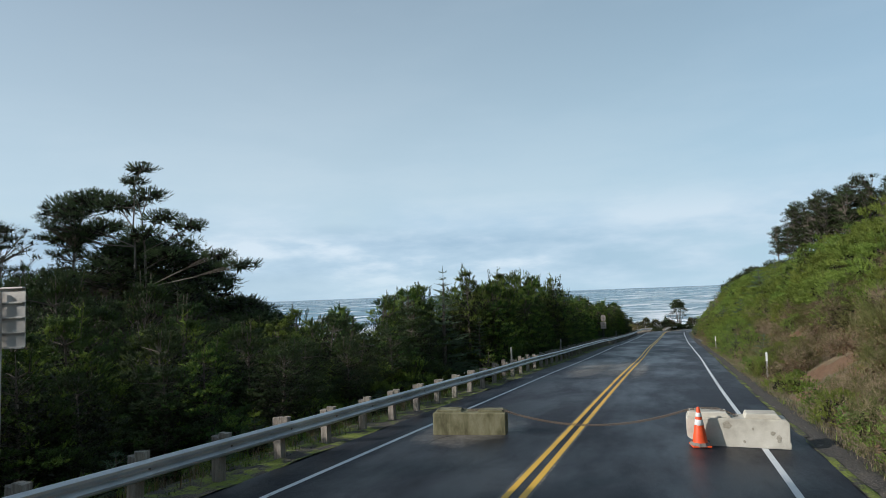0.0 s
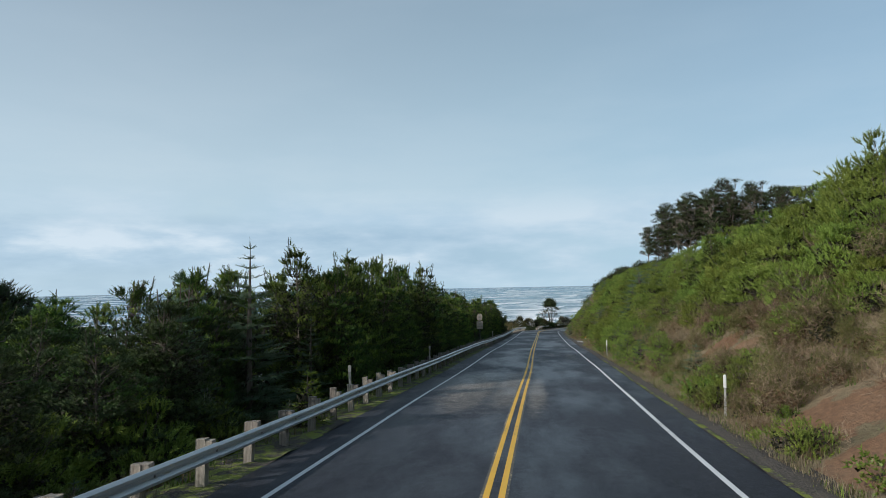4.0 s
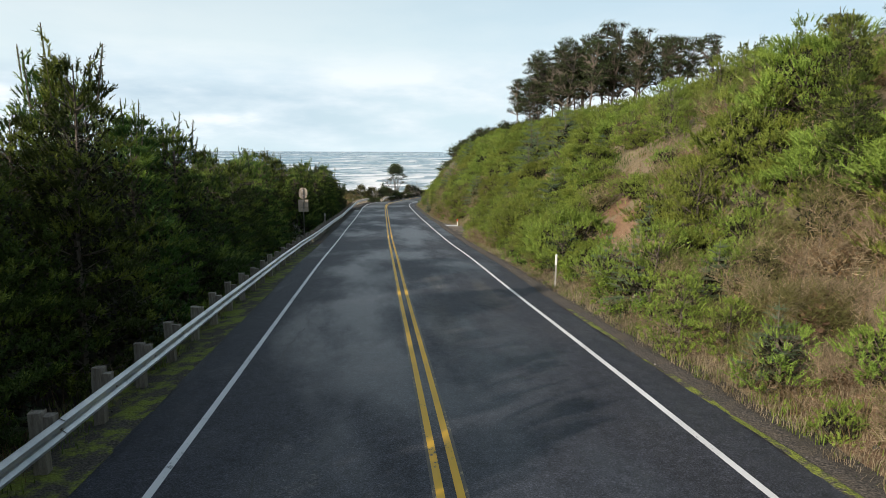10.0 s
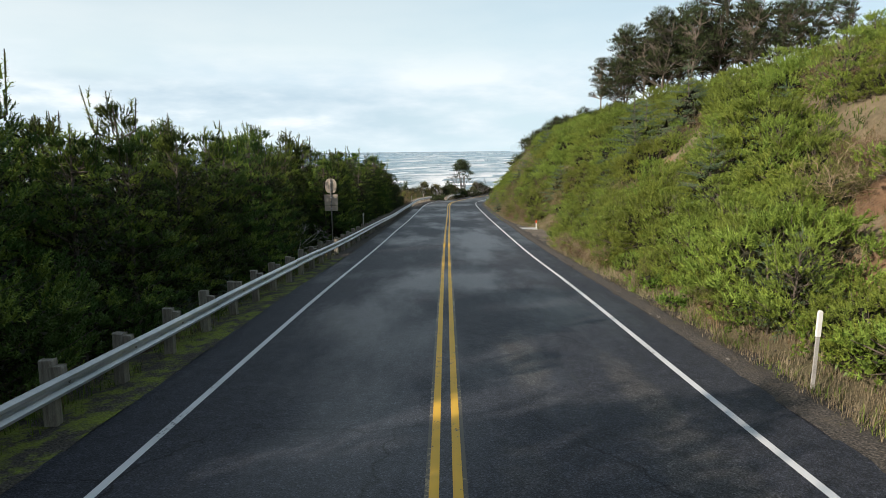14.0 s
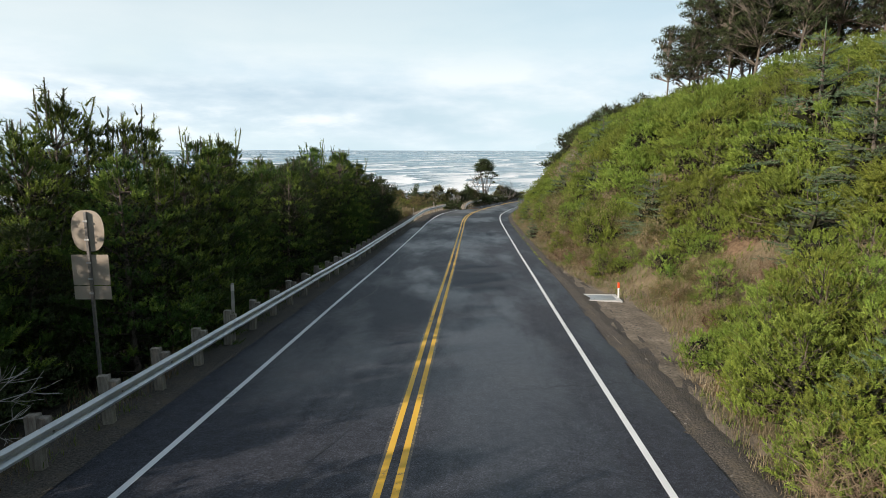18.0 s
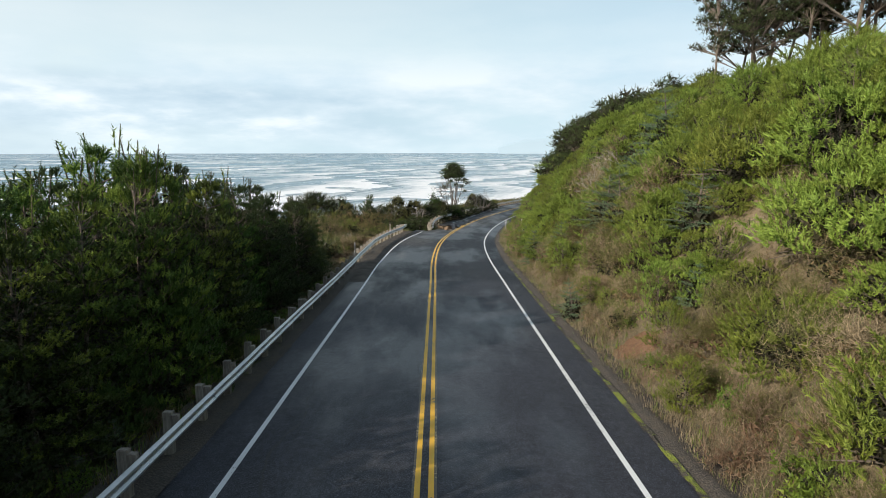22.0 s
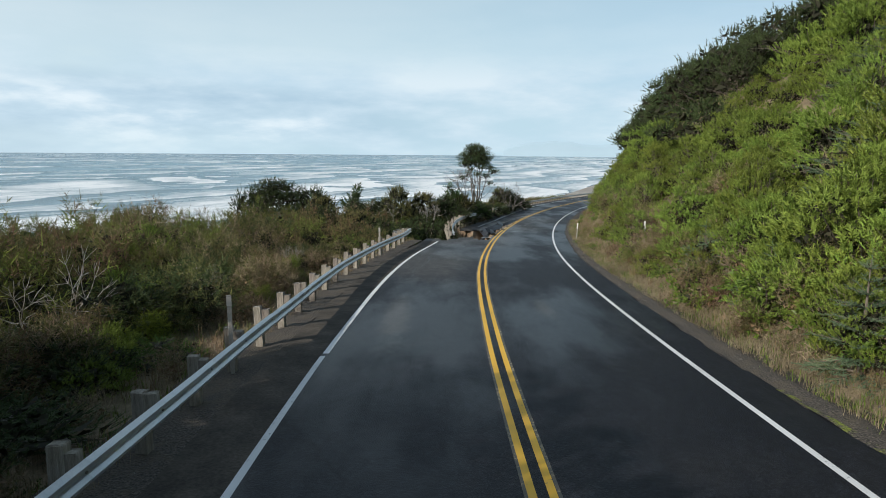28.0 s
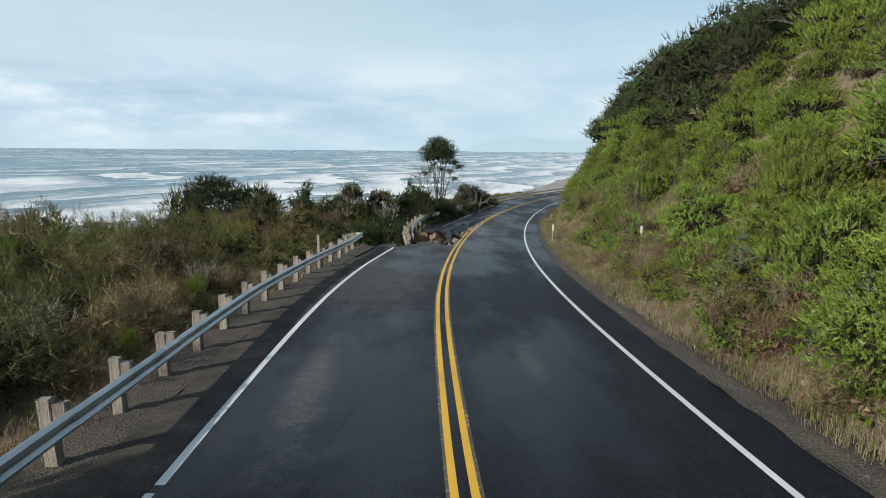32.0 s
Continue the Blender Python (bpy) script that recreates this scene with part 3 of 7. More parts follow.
# ---- mesh helpers ----
def mesh_of(name, verts, faces, mats, index=None, smooth=False):
    """A mesh from arrays; all faces have the same number of corners."""
    me = bpy.data.meshes.new(name)
    verts, faces = np.asarray(verts, np.float32).reshape(-1, 3), np.asarray(faces, np.int32)
    k = faces.shape[1]
    me.vertices.add(len(verts))
    me.vertices.foreach_set("co", verts.ravel())
    me.loops.add(faces.size)
    me.loops.foreach_set("vertex_index", faces.ravel())
    me.polygons.add(len(faces))
    me.polygons.foreach_set("loop_start", np.arange(len(faces), dtype=np.int32) * k)
    for m in mats:
        me.materials.append(m)
    if index is not None:
        me.polygons.foreach_set("material_index", np.asarray(index, np.int32))
    me.polygons.foreach_set("use_smooth", np.full(len(faces), smooth, bool))
    me.update(calc_edges=True)
    return me


def part(name, data, parent, label="", at=None):
    """One mesh under a thing; data: a mesh or a bmesh with its material."""
    if isinstance(data, tuple):
        bm, mat = data
        me = bpy.data.meshes.new(name)
        bm.to_mesh(me)
        bm.free()
        me.materials.append(mat)
    else:
        me = data
    ob = new(name, me)
    ob.parent = parent
    if at is not None:
        ob.matrix_local = parent.matrix_basis.inverted() @ at if parent.parent else at
    if label:
        ob["label"] = label
    return ob


def sheet(name, ys, lats, up, mats, index=None, skip=None, thick=0.0):
    """A strip that follows the road: rows of ys, columns of lats."""
    v = [on_road(y, l, up(y, l) if callable(up) else up) for y in ys for l in lats]
    n = len(lats)
    f = [(i * n + j, i * n + j + 1, (i + 1) * n + j + 1, (i + 1) * n + j) for i in range(len(ys) - 1) for j in range(n - 1)
         if not (skip and skip(ys[i], lats[j]))]
    me = mesh_of(name, v, f, mats, None, not thick)
    ob = new(name, me)
    if thick:
        so = ob.modifiers.new("depth", "SOLIDIFY")
        so.thickness, so.offset = thick, -1
    return ob


def box(bm, x0, x1, y0, y1, z0, z1, bevel=0.0):
    m = Matrix.Translation(((x0 + x1) / 2, (y0 + y1) / 2, (z0 + z1) / 2)) @ Matrix.Diagonal((x1 - x0, y1 - y0, z1 - z0, 1))
    vs = bmesh.ops.create_cube(bm, size=1, matrix=m)["verts"]
    if bevel:
        bmesh.ops.bevel(bm, geom=list({e for v in vs for e in v.link_edges}), offset=bevel, segments=2, affect="EDGES", profile=0.6)
    return bm


# ---- ground, sea, road ----
def spread(points):
    return np.concatenate([np.arange(a, b, s) for a, b, s in points])


gx = spread([(-4500, -1500, 500), (-1500, -300, 150), (-300, -60, 12), (-60, -24, 2.0), (-24, 60, 0.7), (60, 120, 4), (120, 400, 20), (400, 4600, 300)])
gy = spread([(-3000, -300, 300), (-300, -40, 20), (-40, 5, 2.0), (5, 240, 0.8), (240, 420, 4), (420, 900, 30), (900, 4600, 250)])
GX, GY = np.meshgrid(gx, gy)
# the fine columns follow the road's bend
GX = GX + road_x(np.clip(GY, 0, 320)) * np.exp(-(GX / 150.0) ** 2)
GZ = ground_z(GX, GY)
nx, ny = len(gx), len(gy)
gi = np.arange(nx * ny).reshape(ny, nx)
gf = np.stack([gi[:-1, :-1], gi[:-1, 1:], gi[1:, 1:], gi[1:, :-1]], -1).reshape(-1, 4)
gmid = (GZ[:-1, :-1] < SEA_Z + 3.2).reshape(-1).astype(int)
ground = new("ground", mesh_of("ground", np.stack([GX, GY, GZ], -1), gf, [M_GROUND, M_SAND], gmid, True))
tagged(ground, "soil, dead grass and low growth on a coastal hillside", "ground", kind="structure")

sx = spread([(0, 700, 5.0), (700, 2000, 60), (2000, 5200, 400)])
sy = spread([(-4500, -800, 300), (-800, 1600, 24), (1600, 5200, 300)])
SX, SY = np.meshgrid(sx, sy)
swell = np.sin(SX / 24.0 + 0.8 * np.sin(SY / 130.0) + 0.5 * np.sin(SY / 61.0 + SX / 200.0))
SZ = (np.maximum(swell, -0.2) ** 3) * 0.75 * np.clip(SX / 60, 0, 1) * np.clip(1 - SX / 900, 0, 1)
si = np.arange(SX.size).reshape(SX.shape)
sf = np.stack([si[:-1, :-1], si[1:, :-1], si[1:, 1:], si[:-1, 1:]], -1).reshape(-1, 4)
sea = new("sea", mesh_of("sea", np.stack([SX, SY, SZ], -1), sf, [M_SEA], None, True))
sea.matrix_world = Matrix(((-math.cos(COAST), math.sin(COAST), 0, 83), (math.sin(COAST), math.cos(COAST), 0, 490), (0, 0, 1, SEA_Z), (0, 0, 0, 1)))
tagged(sea, "grey-green ocean with white lines of breaking surf", "sea", kind="structure")

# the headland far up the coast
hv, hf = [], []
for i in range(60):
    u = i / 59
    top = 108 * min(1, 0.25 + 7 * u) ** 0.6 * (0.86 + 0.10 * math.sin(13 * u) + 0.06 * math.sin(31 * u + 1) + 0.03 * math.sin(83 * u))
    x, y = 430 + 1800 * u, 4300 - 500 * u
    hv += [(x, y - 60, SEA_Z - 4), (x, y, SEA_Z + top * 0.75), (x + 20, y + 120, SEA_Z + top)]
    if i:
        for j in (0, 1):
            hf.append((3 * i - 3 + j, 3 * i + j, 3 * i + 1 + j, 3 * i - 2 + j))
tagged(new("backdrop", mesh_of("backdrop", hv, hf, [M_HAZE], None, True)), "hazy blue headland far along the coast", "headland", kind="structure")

YS = list(np.arange(-30.0, 340.1, 1.0))


def slipped(y, lat):
    if not 178.0 <= y < 205.0:
        return False
    edge = -0.5 - 0.2 * math.sin(1.3 * y) - 0.15 * math.sin(2.9 * y)
    if y >= 194.0:
        return -1.3 < lat < edge
    near = lat < edge and y < 194.5 + 0.8 * math.sin(2.1 * lat) and y >= 178.6 + 0.9 * math.sin(1.9 * lat)
    return near


def camber(y, lat):
    sunk = 0.0
    if lat < -0.9:
        sunk = -0.5 * max(0.0, min(1, (y - 190) / 3)) * max(0.0, min(1, (236 - y) / 28)) * min(1, (-0.9 - lat) / 1.5)
        sunk += -0.10 * math.exp(-((y - 176) / 5) ** 2) * min(1, (-0.9 - lat) / 3)
    return -0.012 * abs(lat) + sunk + 0.012 * math.sin(0.35 * y + lat) * math.sin(0.9 * lat)


LATS = [-5.1, -4.6, -4.0, -3.4, -2.8, -2.2, -1.7, -1.2, -0.8, -0.4, 0.0, 0.8, 1.7, 2.6, 3.4, 4.2, 4.8, 5.3]
road = sheet("road", [y + (0.0) for y in YS], LATS, camber, [M_ASPHALT], skip=slipped, thick=0.16)
tagged(road, "dark, patched and damp two-lane asphalt road", "road", kind="structure")


def line(name, lat, width, y0, y1, mat, label, wob=0.0):
    ys = np.arange(y0, y1 + 0.01, 1.0)
    ob = sheet(name, ys, [lat - width / 2, lat, lat + width / 2], lambda y, l: camber(y, l) + 0.005 + 0.0, [mat], skip=lambda y, l: slipped(y, l - 0.15))
    return tagged(ob, label, "road marking", kind="structure")


line("yellow_line", -0.135, 0.115, -30, 330, M_YELLOW_LINE, "worn solid yellow centre line on asphalt")
line("yellow_line", 0.135, 0.115, -30, 330, M_YELLOW_LINE, "worn solid yellow centre line on asphalt")
M_CHIPPED = paint("chipped_yellow_edge", (0.30, 0.245, 0.15), (0.085, 0.074, 0.058), 0.55)
for lat in (0.222, -0.215):
    line("chipped_line_edge", lat, 0.05, -30, 178, M_CHIPPED, "chipped and sanded edge of the yellow line")
line("white_line", 4.25, 0.125, -30, 330, M_WHITE_LINE, "solid white edge line on asphalt")
line("white_line", -4.0, 0.125, -30, 148.0, M_WHITE_LINE, "solid white edge line on asphalt")
line("white_line", -3.97, 0.14, 148.2, 178, M_WHITE_LINE, "cracked white edge line ending at a slip")
line("white_line", -3.9, 0.125, 198, 330, M_WHITE_LINE, "white edge line beyond the slip")

for y, a, b in ((179.9, -1.1, -0.4), (186.8, 0.4, 1.3), (194.2, 0.8, 1.6), (201.7, 0.8, 1.5), (209.9, -0.9, -0.1)):
    tick = sheet("white_tick", [y - 0.06, y + 0.06], [a, (a + b) / 2, b], lambda q, l: camber(q, l) + 0.005, [M_WHITE_LINE])
    tagged(tick, "short white survey mark across the cracked lane", "road marking", kind="structure")

VY = list(np.arange(-30.0, 341.0, 0.8))


def verge_up(base, amp, seed):
    return lambda y, l: base + amp * math.sin(3.1 * y + 5 * l + seed) * math.sin(1.7 * y - 7 * l) + amp * math.sin(9.7 * y + 11 * l)


v1 = sheet("verge", VY, [-6.6, -6.2, -5.8, -5.5, -5.25, -5.06], lambda y, l: verge_up(-0.06, 0.02, 0)(y, l) - 0.10 * max(0, -l - 5.6), [M_MOSS_VERGE],
           skip=lambda y, l: y > 84)
tagged(v1, "gravel verge with bright green moss under the guardrail", "verge", kind="structure")
v3 = sheet("verge", VY, [-6.6, -6.2, -5.8, -5.5, -5.25, -5.06], lambda y, l: verge_up(-0.06, 0.02, 0)(y, l) - 0.10 * max(0, -l - 5.6), [M_GRAVEL], skip=lambda y, l: y <= 84 or 177 < y < 206)
tagged(v3, "dark brown gravel verge under the guardrail", "verge", kind="structure")
M_DIRT = material("washed_earth", [(0.036, 0.031, 0.026), (0.062, 0.053, 0.043), (0.105, 0.088, 0.07)], 1.1, 0.95, 0.5, 25.0, fine=0.35, fine_scale=18.0)
v4 = sheet("dirt_strip", [y for y in VY if 139 < y < 178], [-5.1, -4.8, -4.45, -4.06], lambda y, l: camber(y, l) + 0.024 - 0.016 * (l > -4.2), [M_DIRT])
tagged(v4, "brown earth washed over the asphalt along the guardrail", "dirt", kind="structure")
v2 = sheet("shoulder", VY, [5.22, 5.4, 5.55, 5.7, 5.9, 6.1, 6.35, 6.6], lambda y, l: verge_up(-0.07, 0.028, 2)(y, l) + 0.05 * math.exp(-((l - 5.7) / 0.15) ** 2) - 0.12 * max(0, l - 5.8), [M_GRAVEL])
tagged(v2, "dark gravel shoulder along the foot of the hill", "shoulder", kind="structure")
v6 = sheet("moss_seam", VY, [5.24, 5.31, 5.4, 5.5], lambda y, l: verge_up(-0.045, 0.015, 5)(y, l) - 0.06 * (l > 5.45), [M_MOSS_VERGE], skip=lambda y, l: l > 5.36 + 0.12 * math.sin(0.9 * y) * math.sin(0.23 * y + 1) or 60 < y < 112 or y > 146)
tagged(v6, "thin seam of moss along the asphalt's edge", "moss", kind="structure")
M_LAYBY = material("trodden_earth", [(0.10, 0.08, 0.06), (0.17, 0.14, 0.105), (0.25, 0.205, 0.155)], 0.9, 0.95, 0.6, 14.0, fine=0.45, fine_scale=12.0)
v5 = sheet("layby", [y for y in VY if 89 < y < 113], [5.55, 5.9, 6.3, 6.7, 7.1, 7.5, 7.9, 8.3], lambda y, l: max(float(ground_z(float(road_x(y)) + l, y) - road_z(y)), verge_up(-0.07, 0.015, 2)(y, l) - 0.09 * max(0, l - 5.5) if l < 6.65 else -9.0) + 0.02,
           [M_LAYBY], skip=lambda y, l: l > 6.35 + 1.75 * math.exp(-((y - 101.0) / 6.5) ** 2) + 0.2 * math.sin(1.9 * y))
tagged(v5, "pale trodden earth of a small lay-by", "dirt", kind="structure")


def crack(y0, y1, lat, sway, width, seed, name="road_crack"):
    """A wandering open crack along the lane."""
    rng = np.random.default_rng(seed)
    ys = np.arange(y0, y1, 0.16)
    ls = lat + np.cumsum(rng.normal(0, sway, len(ys))) * 0.5 + 0.12 * np.sin(ys * 1.3 + seed)
    ws = width * np.clip(rng.normal(0.9, 0.5, len(ys)), 0.12, 2.2) * np.sin(np.linspace(0.1, 3.04, len(ys))) ** 0.4
    v, f = [], []
    for i, (y, l, w) in enumerate(zip(ys, ls, ws)):
        for k in (-0.5, 0.5):
            v.append(on_road(y, l + k * w, camber(y, l) + 0.0035))
        if i:
            f.append((2 * i - 2, 2 * i - 1, 2 * i + 1, 2 * i))
    tagged(new(name, mesh_of(name, v, f, [M_TAR])), "dark tarry crack wandering along the asphalt lane", "crack", kind="structure")


for i, (y0, y1, lat, sway, width) in enumerate(((32.5, 42.5, -1.05, 0.06, 0.055), (44, 52, -2.6, 0.05, 0.03), (98, 122, -3.1, 0.05, 0.07), (62, 70, 2.2, 0.05, 0.03), (147, 153, -2.0, 0.06, 0.03), (150, 158, -0.9, 0.04, 0.03), (158, 172, -2.9, 0.06, 0.05),
                                                (168, 178, -1.5, 0.06, 0.05), (82, 92, -1.6, 0.05, 0.03), (11, 22, -3.0, 0.05, 0.03), (186, 214, 0.75, 0.04, 0.05), (54, 60, -3.1, 0.06, 0.04), (126, 140, -2.7, 0.05, 0.04))):
    crack(y0, y1, lat, sway, width, 40 + i)


# ---- plants ----
def unit(v):
    return v / (np.linalg.norm(v, axis=-1, keepdims=True) + 1e-9)


def needles(rng, p, d, length, reach, k, width):
    """A loose brush of k fine needle bundles for each shoot: p, d (n, 3), length (n,)."""
    n = len(p)
    p, d, length = np.repeat(p, k, 0), np.repeat(unit(d), k, 0), np.repeat(length, k)
    ref = np.where(np.abs(d[:, 2:3]) < 0.9, np.array([[0, 0, 1.0]]), np.array([[1.0, 0, 0]]))
    e1 = unit(np.cross(d, ref))
    e2 = np.cross(d, e1)
    u = np.tile((np.arange(k) + 0.5) / k, n) + rng.normal(0, 0.08, n * k)
    a = rng.random(n * k) * 2 * np.pi
    rad = e1 * np.cos(a)[:, None] + e2 * np.sin(a)[:, None]
    base = p + d * (length * u)[:, None]
    out = rad * (1.1 - 0.6 * u)[:, None] + d * (0.3 + 0.6 * u)[:, None] + rng.normal(0, 0.25, (n * k, 3))
    tip = base + out * reach * (0.7 + 0.6 * rng.random((n * k, 1)))
    side = unit(np.cross(out, rng.standard_normal((n * k, 3)))) * width / 2
    return np.stack([base - side, base + side, tip], 1)


def plumes(rng, p, d, length, fat=0.2, k=12, width=0.014):
    """Brush-like shoots: a thin twig set round with short needle bundles that face outwards and lean forward; 2 + k triangles each."""
    n = len(p)
    d, length = unit(np.asarray(d, float)), np.asarray(length, float)
    ref = np.where(np.abs(d[:, 2:3]) < 0.9, np.array([[0, 0, 1.0]]), np.array([[1.0, 0, 0]]))
    e1 = unit(np.cross(d, ref))
    e2 = np.cross(d, e1)
    tip = p + d * (length * 0.95)[:, None]
    r = (length * fat * 0.3)[:, None]
    twig = [np.stack([p - e * r, p + e * r, tip], 1) for e in (e1, e2)]
    u = ((np.arange(k)[None] + rng.random((n, k))) / k) ** 0.8
    a = np.arange(k)[None] * 2.4 + rng.random((n, 1)) * 6.28 + rng.normal(0, 0.3, (n, k))
    rad = e1[:, None] * np.cos(a)[..., None] + e2[:, None] * np.sin(a)[..., None]
    base = p[:, None] + d[:, None] * (length[:, None] * u * 0.92)[..., None]
    reach = (length * fat)[:, None, None] * (0.8 + 0.5 * rng.random((n, k, 1)))
    end = base + rad * reach * (1.1 - 0.3 * u)[..., None] + d[:, None] * reach * (0.5 + 0.25 * u)[..., None]
    side = unit(np.cross(rad, d[:, None] + rng.normal(0, 0.3, (n, k, 3)))) * width / 2
    mid = (base + end) / 2
    need = np.stack([mid - side + (base - mid) * 0.7, mid + side + (base - mid) * 0.7, end], 2)
    return np.concatenate([np.stack(twig, 1), need], 1).reshape(-1, 3, 3)


def tri_mesh(name, chunks, mats):
    """chunks: (triangles (n, 3, 3), material index)."""
    v = np.concatenate([c for c, _ in chunks]).reshape(-1, 3)
    idx = np.concatenate([np.full(len(c), i) for c, i in chunks])
    return mesh_of(name, v, np.arange(len(v)).reshape(-1, 3), mats, idx)


def tube(points, radii, sides=6):
    """Triangles of a tapered tube along points."""
    pts = np.asarray(points, float)
    tang = unit(np.gradient(pts, axis=0))
    ref = np.where(np.abs(tang[:, 2:3]) < 0.9, np.array([[0, 0, 1.0]]), np.array([[1.0, 0, 0]]))
    e1 = unit(np.cross(tang, ref))
    e2 = np.cross(tang, e1)
    a = np.arange(sides) * 2 * np.pi / sides
    ring = pts[:, None] + (e1[:, None] * np.cos(a)[None, :, None] + e2[:, None] * np.sin(a)[None, :, None]) * np.asarray(radii)[:, None, None]
    q0, q1 = ring[:-1], ring[1:]
    r0, r1 = np.roll(q0, -1, 1), np.roll(q1, -1, 1)
    return np.concatenate([np.stack([q0, r0, r1], 2).reshape(-1, 3, 3), np.stack([q0, r1, q1], 2).reshape(-1, 3, 3)])


def plant(name, parts, label, category, group):
    """A thing out of (part name, mesh, label) at the origin."""
    root = new(name)
    root.empty_display_size = 0.2
    for pn, me, pl in parts:
        part(pn, me, root, pl)
    return tagged(root, label, category, group)


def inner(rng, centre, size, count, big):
    """Loose dark leaf-pieces that fill the inside of a crown; its shade is put into their colour."""
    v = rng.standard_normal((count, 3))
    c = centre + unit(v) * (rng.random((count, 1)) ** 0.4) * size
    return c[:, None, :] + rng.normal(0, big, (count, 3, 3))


def pine_meshes(seed, H, spread, k=11, up=1.1, whorl=0.44, leaders=3, start=0.02, step=0.33, mats=None, tipshare=0.28, length=(0.15, 0.27), dark=3600, tuft=8, width=0.034, fat=0.34):
    """A shore pine: whorled limbs that carry upright plumes, bare candles at the top."""
    rng = np.random.default_rng(seed)
    hs = np.linspace(0, H, 7)
    bend = np.cumsum(rng.normal(0, 0.03, (7, 2)), 0) * H / 6
    trunk = np.column_stack([bend, hs])
    wood = [tube(trunk, (0.012 * H + 0.03) * (1 - 0.9 * hs / H), 6)]
    P, D, L = [], [], []
    h = start * H
    while h < H * 0.95:
        f = h / H
        for b in range(rng.integers(5, 8)):
            az = rng.random() * 2 * np.pi
            ln = spread * ((1 - f ** 1.5) ** 0.9) * (0.7 + 0.4 * rng.random()) + 0.2
            el = np.radians(4 + 48 * f ** 1.3 + rng.normal(0, 9))
            root = np.array([np.interp(h, hs, bend[:, 0]), np.interp(h, hs, bend[:, 1]), h])
            t = np.linspace(0, 1, 3)
            out = np.array([np.cos(az), np.sin(az), 0])
            pts = root + np.outer(t * ln * np.cos(el), out) + np.outer(t * ln * np.sin(el) + 0.2 * ln * t ** 2, [0, 0, 1])
            wood.append(tube(pts, 0.011 * (ln / 1.2 + 0.4) * (1 - 0.75 * t), 3))
            side = np.array([-out[1], out[0], 0])
            for s in np.linspace(1.0, 0.55, max(1, int(ln / step / 1.7))):
                c = np.array([np.interp(s, t, pts[:, i]) for i in range(3)])
                for w in ((0,) if s > 0.95 else (-1, 1)):
                    e = c + side * (w * (0.15 + 0.35 * rng.random()) * ln * (1.3 - s)) + [0, 0, 0.05]
                    for q in range(tuft):
                        fan = rng.normal(0, 0.40, 3)
                        P.append(e + fan * [0.26, 0.26, 0.10])
                        D.append(out * (0.25 + 0.3 * s) + side * (w * 0.25) + fan * [1, 1, 0.3] + np.array([0, 0, up]))
                        L.append(rng.uniform(*length))
        h += whorl * (0.8 + 0.4 * rng.random()) * (1 - 0.4 * f)
    top = np.array([bend[-1, 0], bend[-1, 1], H])
    for i in range(leaders):
        o = rng.normal(0, 0.3, 3) * [1, 1, 0.3]
        ln = (0.8 + 0.7 * rng.random()) * min(1, H / 5)
        foot = top + o - [0, 0, 0.75]
        wood.append(tube(np.array([top - [0, 0, 1.0], foot, foot + [o[0] * 0.3, o[1] * 0.3, ln]]), [0.03, 0.022, 0.012], 4))
        P.append(foot + [0, 0, 0.15])
        D.append(np.array([o[0] * 0.3, o[1] * 0.3, 1.0]))
        L.append(0.3)
        for j in range(5):
            P.append(foot + [o[0] * 0.06 * j, o[1] * 0.06 * j, ln * 0.19 * j])
            D.append(np.array([o[0] * 0.3, o[1] * 0.3, 1.0]))
            L.append(0.26)
        for j in range(4):
            P.append(foot + [0, 0, ln * (0.15 + 0.2 * j)])
            D.append(np.array([rng.normal(0, 0.5), rng.normal(0, 0.5), 0.9]))
            L.append(0.34)
    P, D, L = np.array(P), np.array(D), np.array(L)
    tri = plumes(rng, P, D, L, fat, k, width)
    # whole tufts are brighter, more of them towards the top
    mark = np.repeat(rng.random(len(P) // tuft + 1), tuft)[:len(P)]
    bright = np.repeat(mark < tipshare * (0.55 + 0.9 * P[:, 2] / H), k + 2)
    chunks = [(tri[~bright], 0), (tri[bright], 1)]
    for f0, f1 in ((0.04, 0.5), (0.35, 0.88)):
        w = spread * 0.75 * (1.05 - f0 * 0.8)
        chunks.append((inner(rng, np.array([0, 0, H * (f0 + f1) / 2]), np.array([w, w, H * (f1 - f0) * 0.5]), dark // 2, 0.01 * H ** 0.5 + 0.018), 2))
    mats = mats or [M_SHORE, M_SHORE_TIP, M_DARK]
    return tri_mesh("trunk", [(np.concatenate(wood), 0)], [M_BARK]), tri_mesh("crown", chunks, mats)


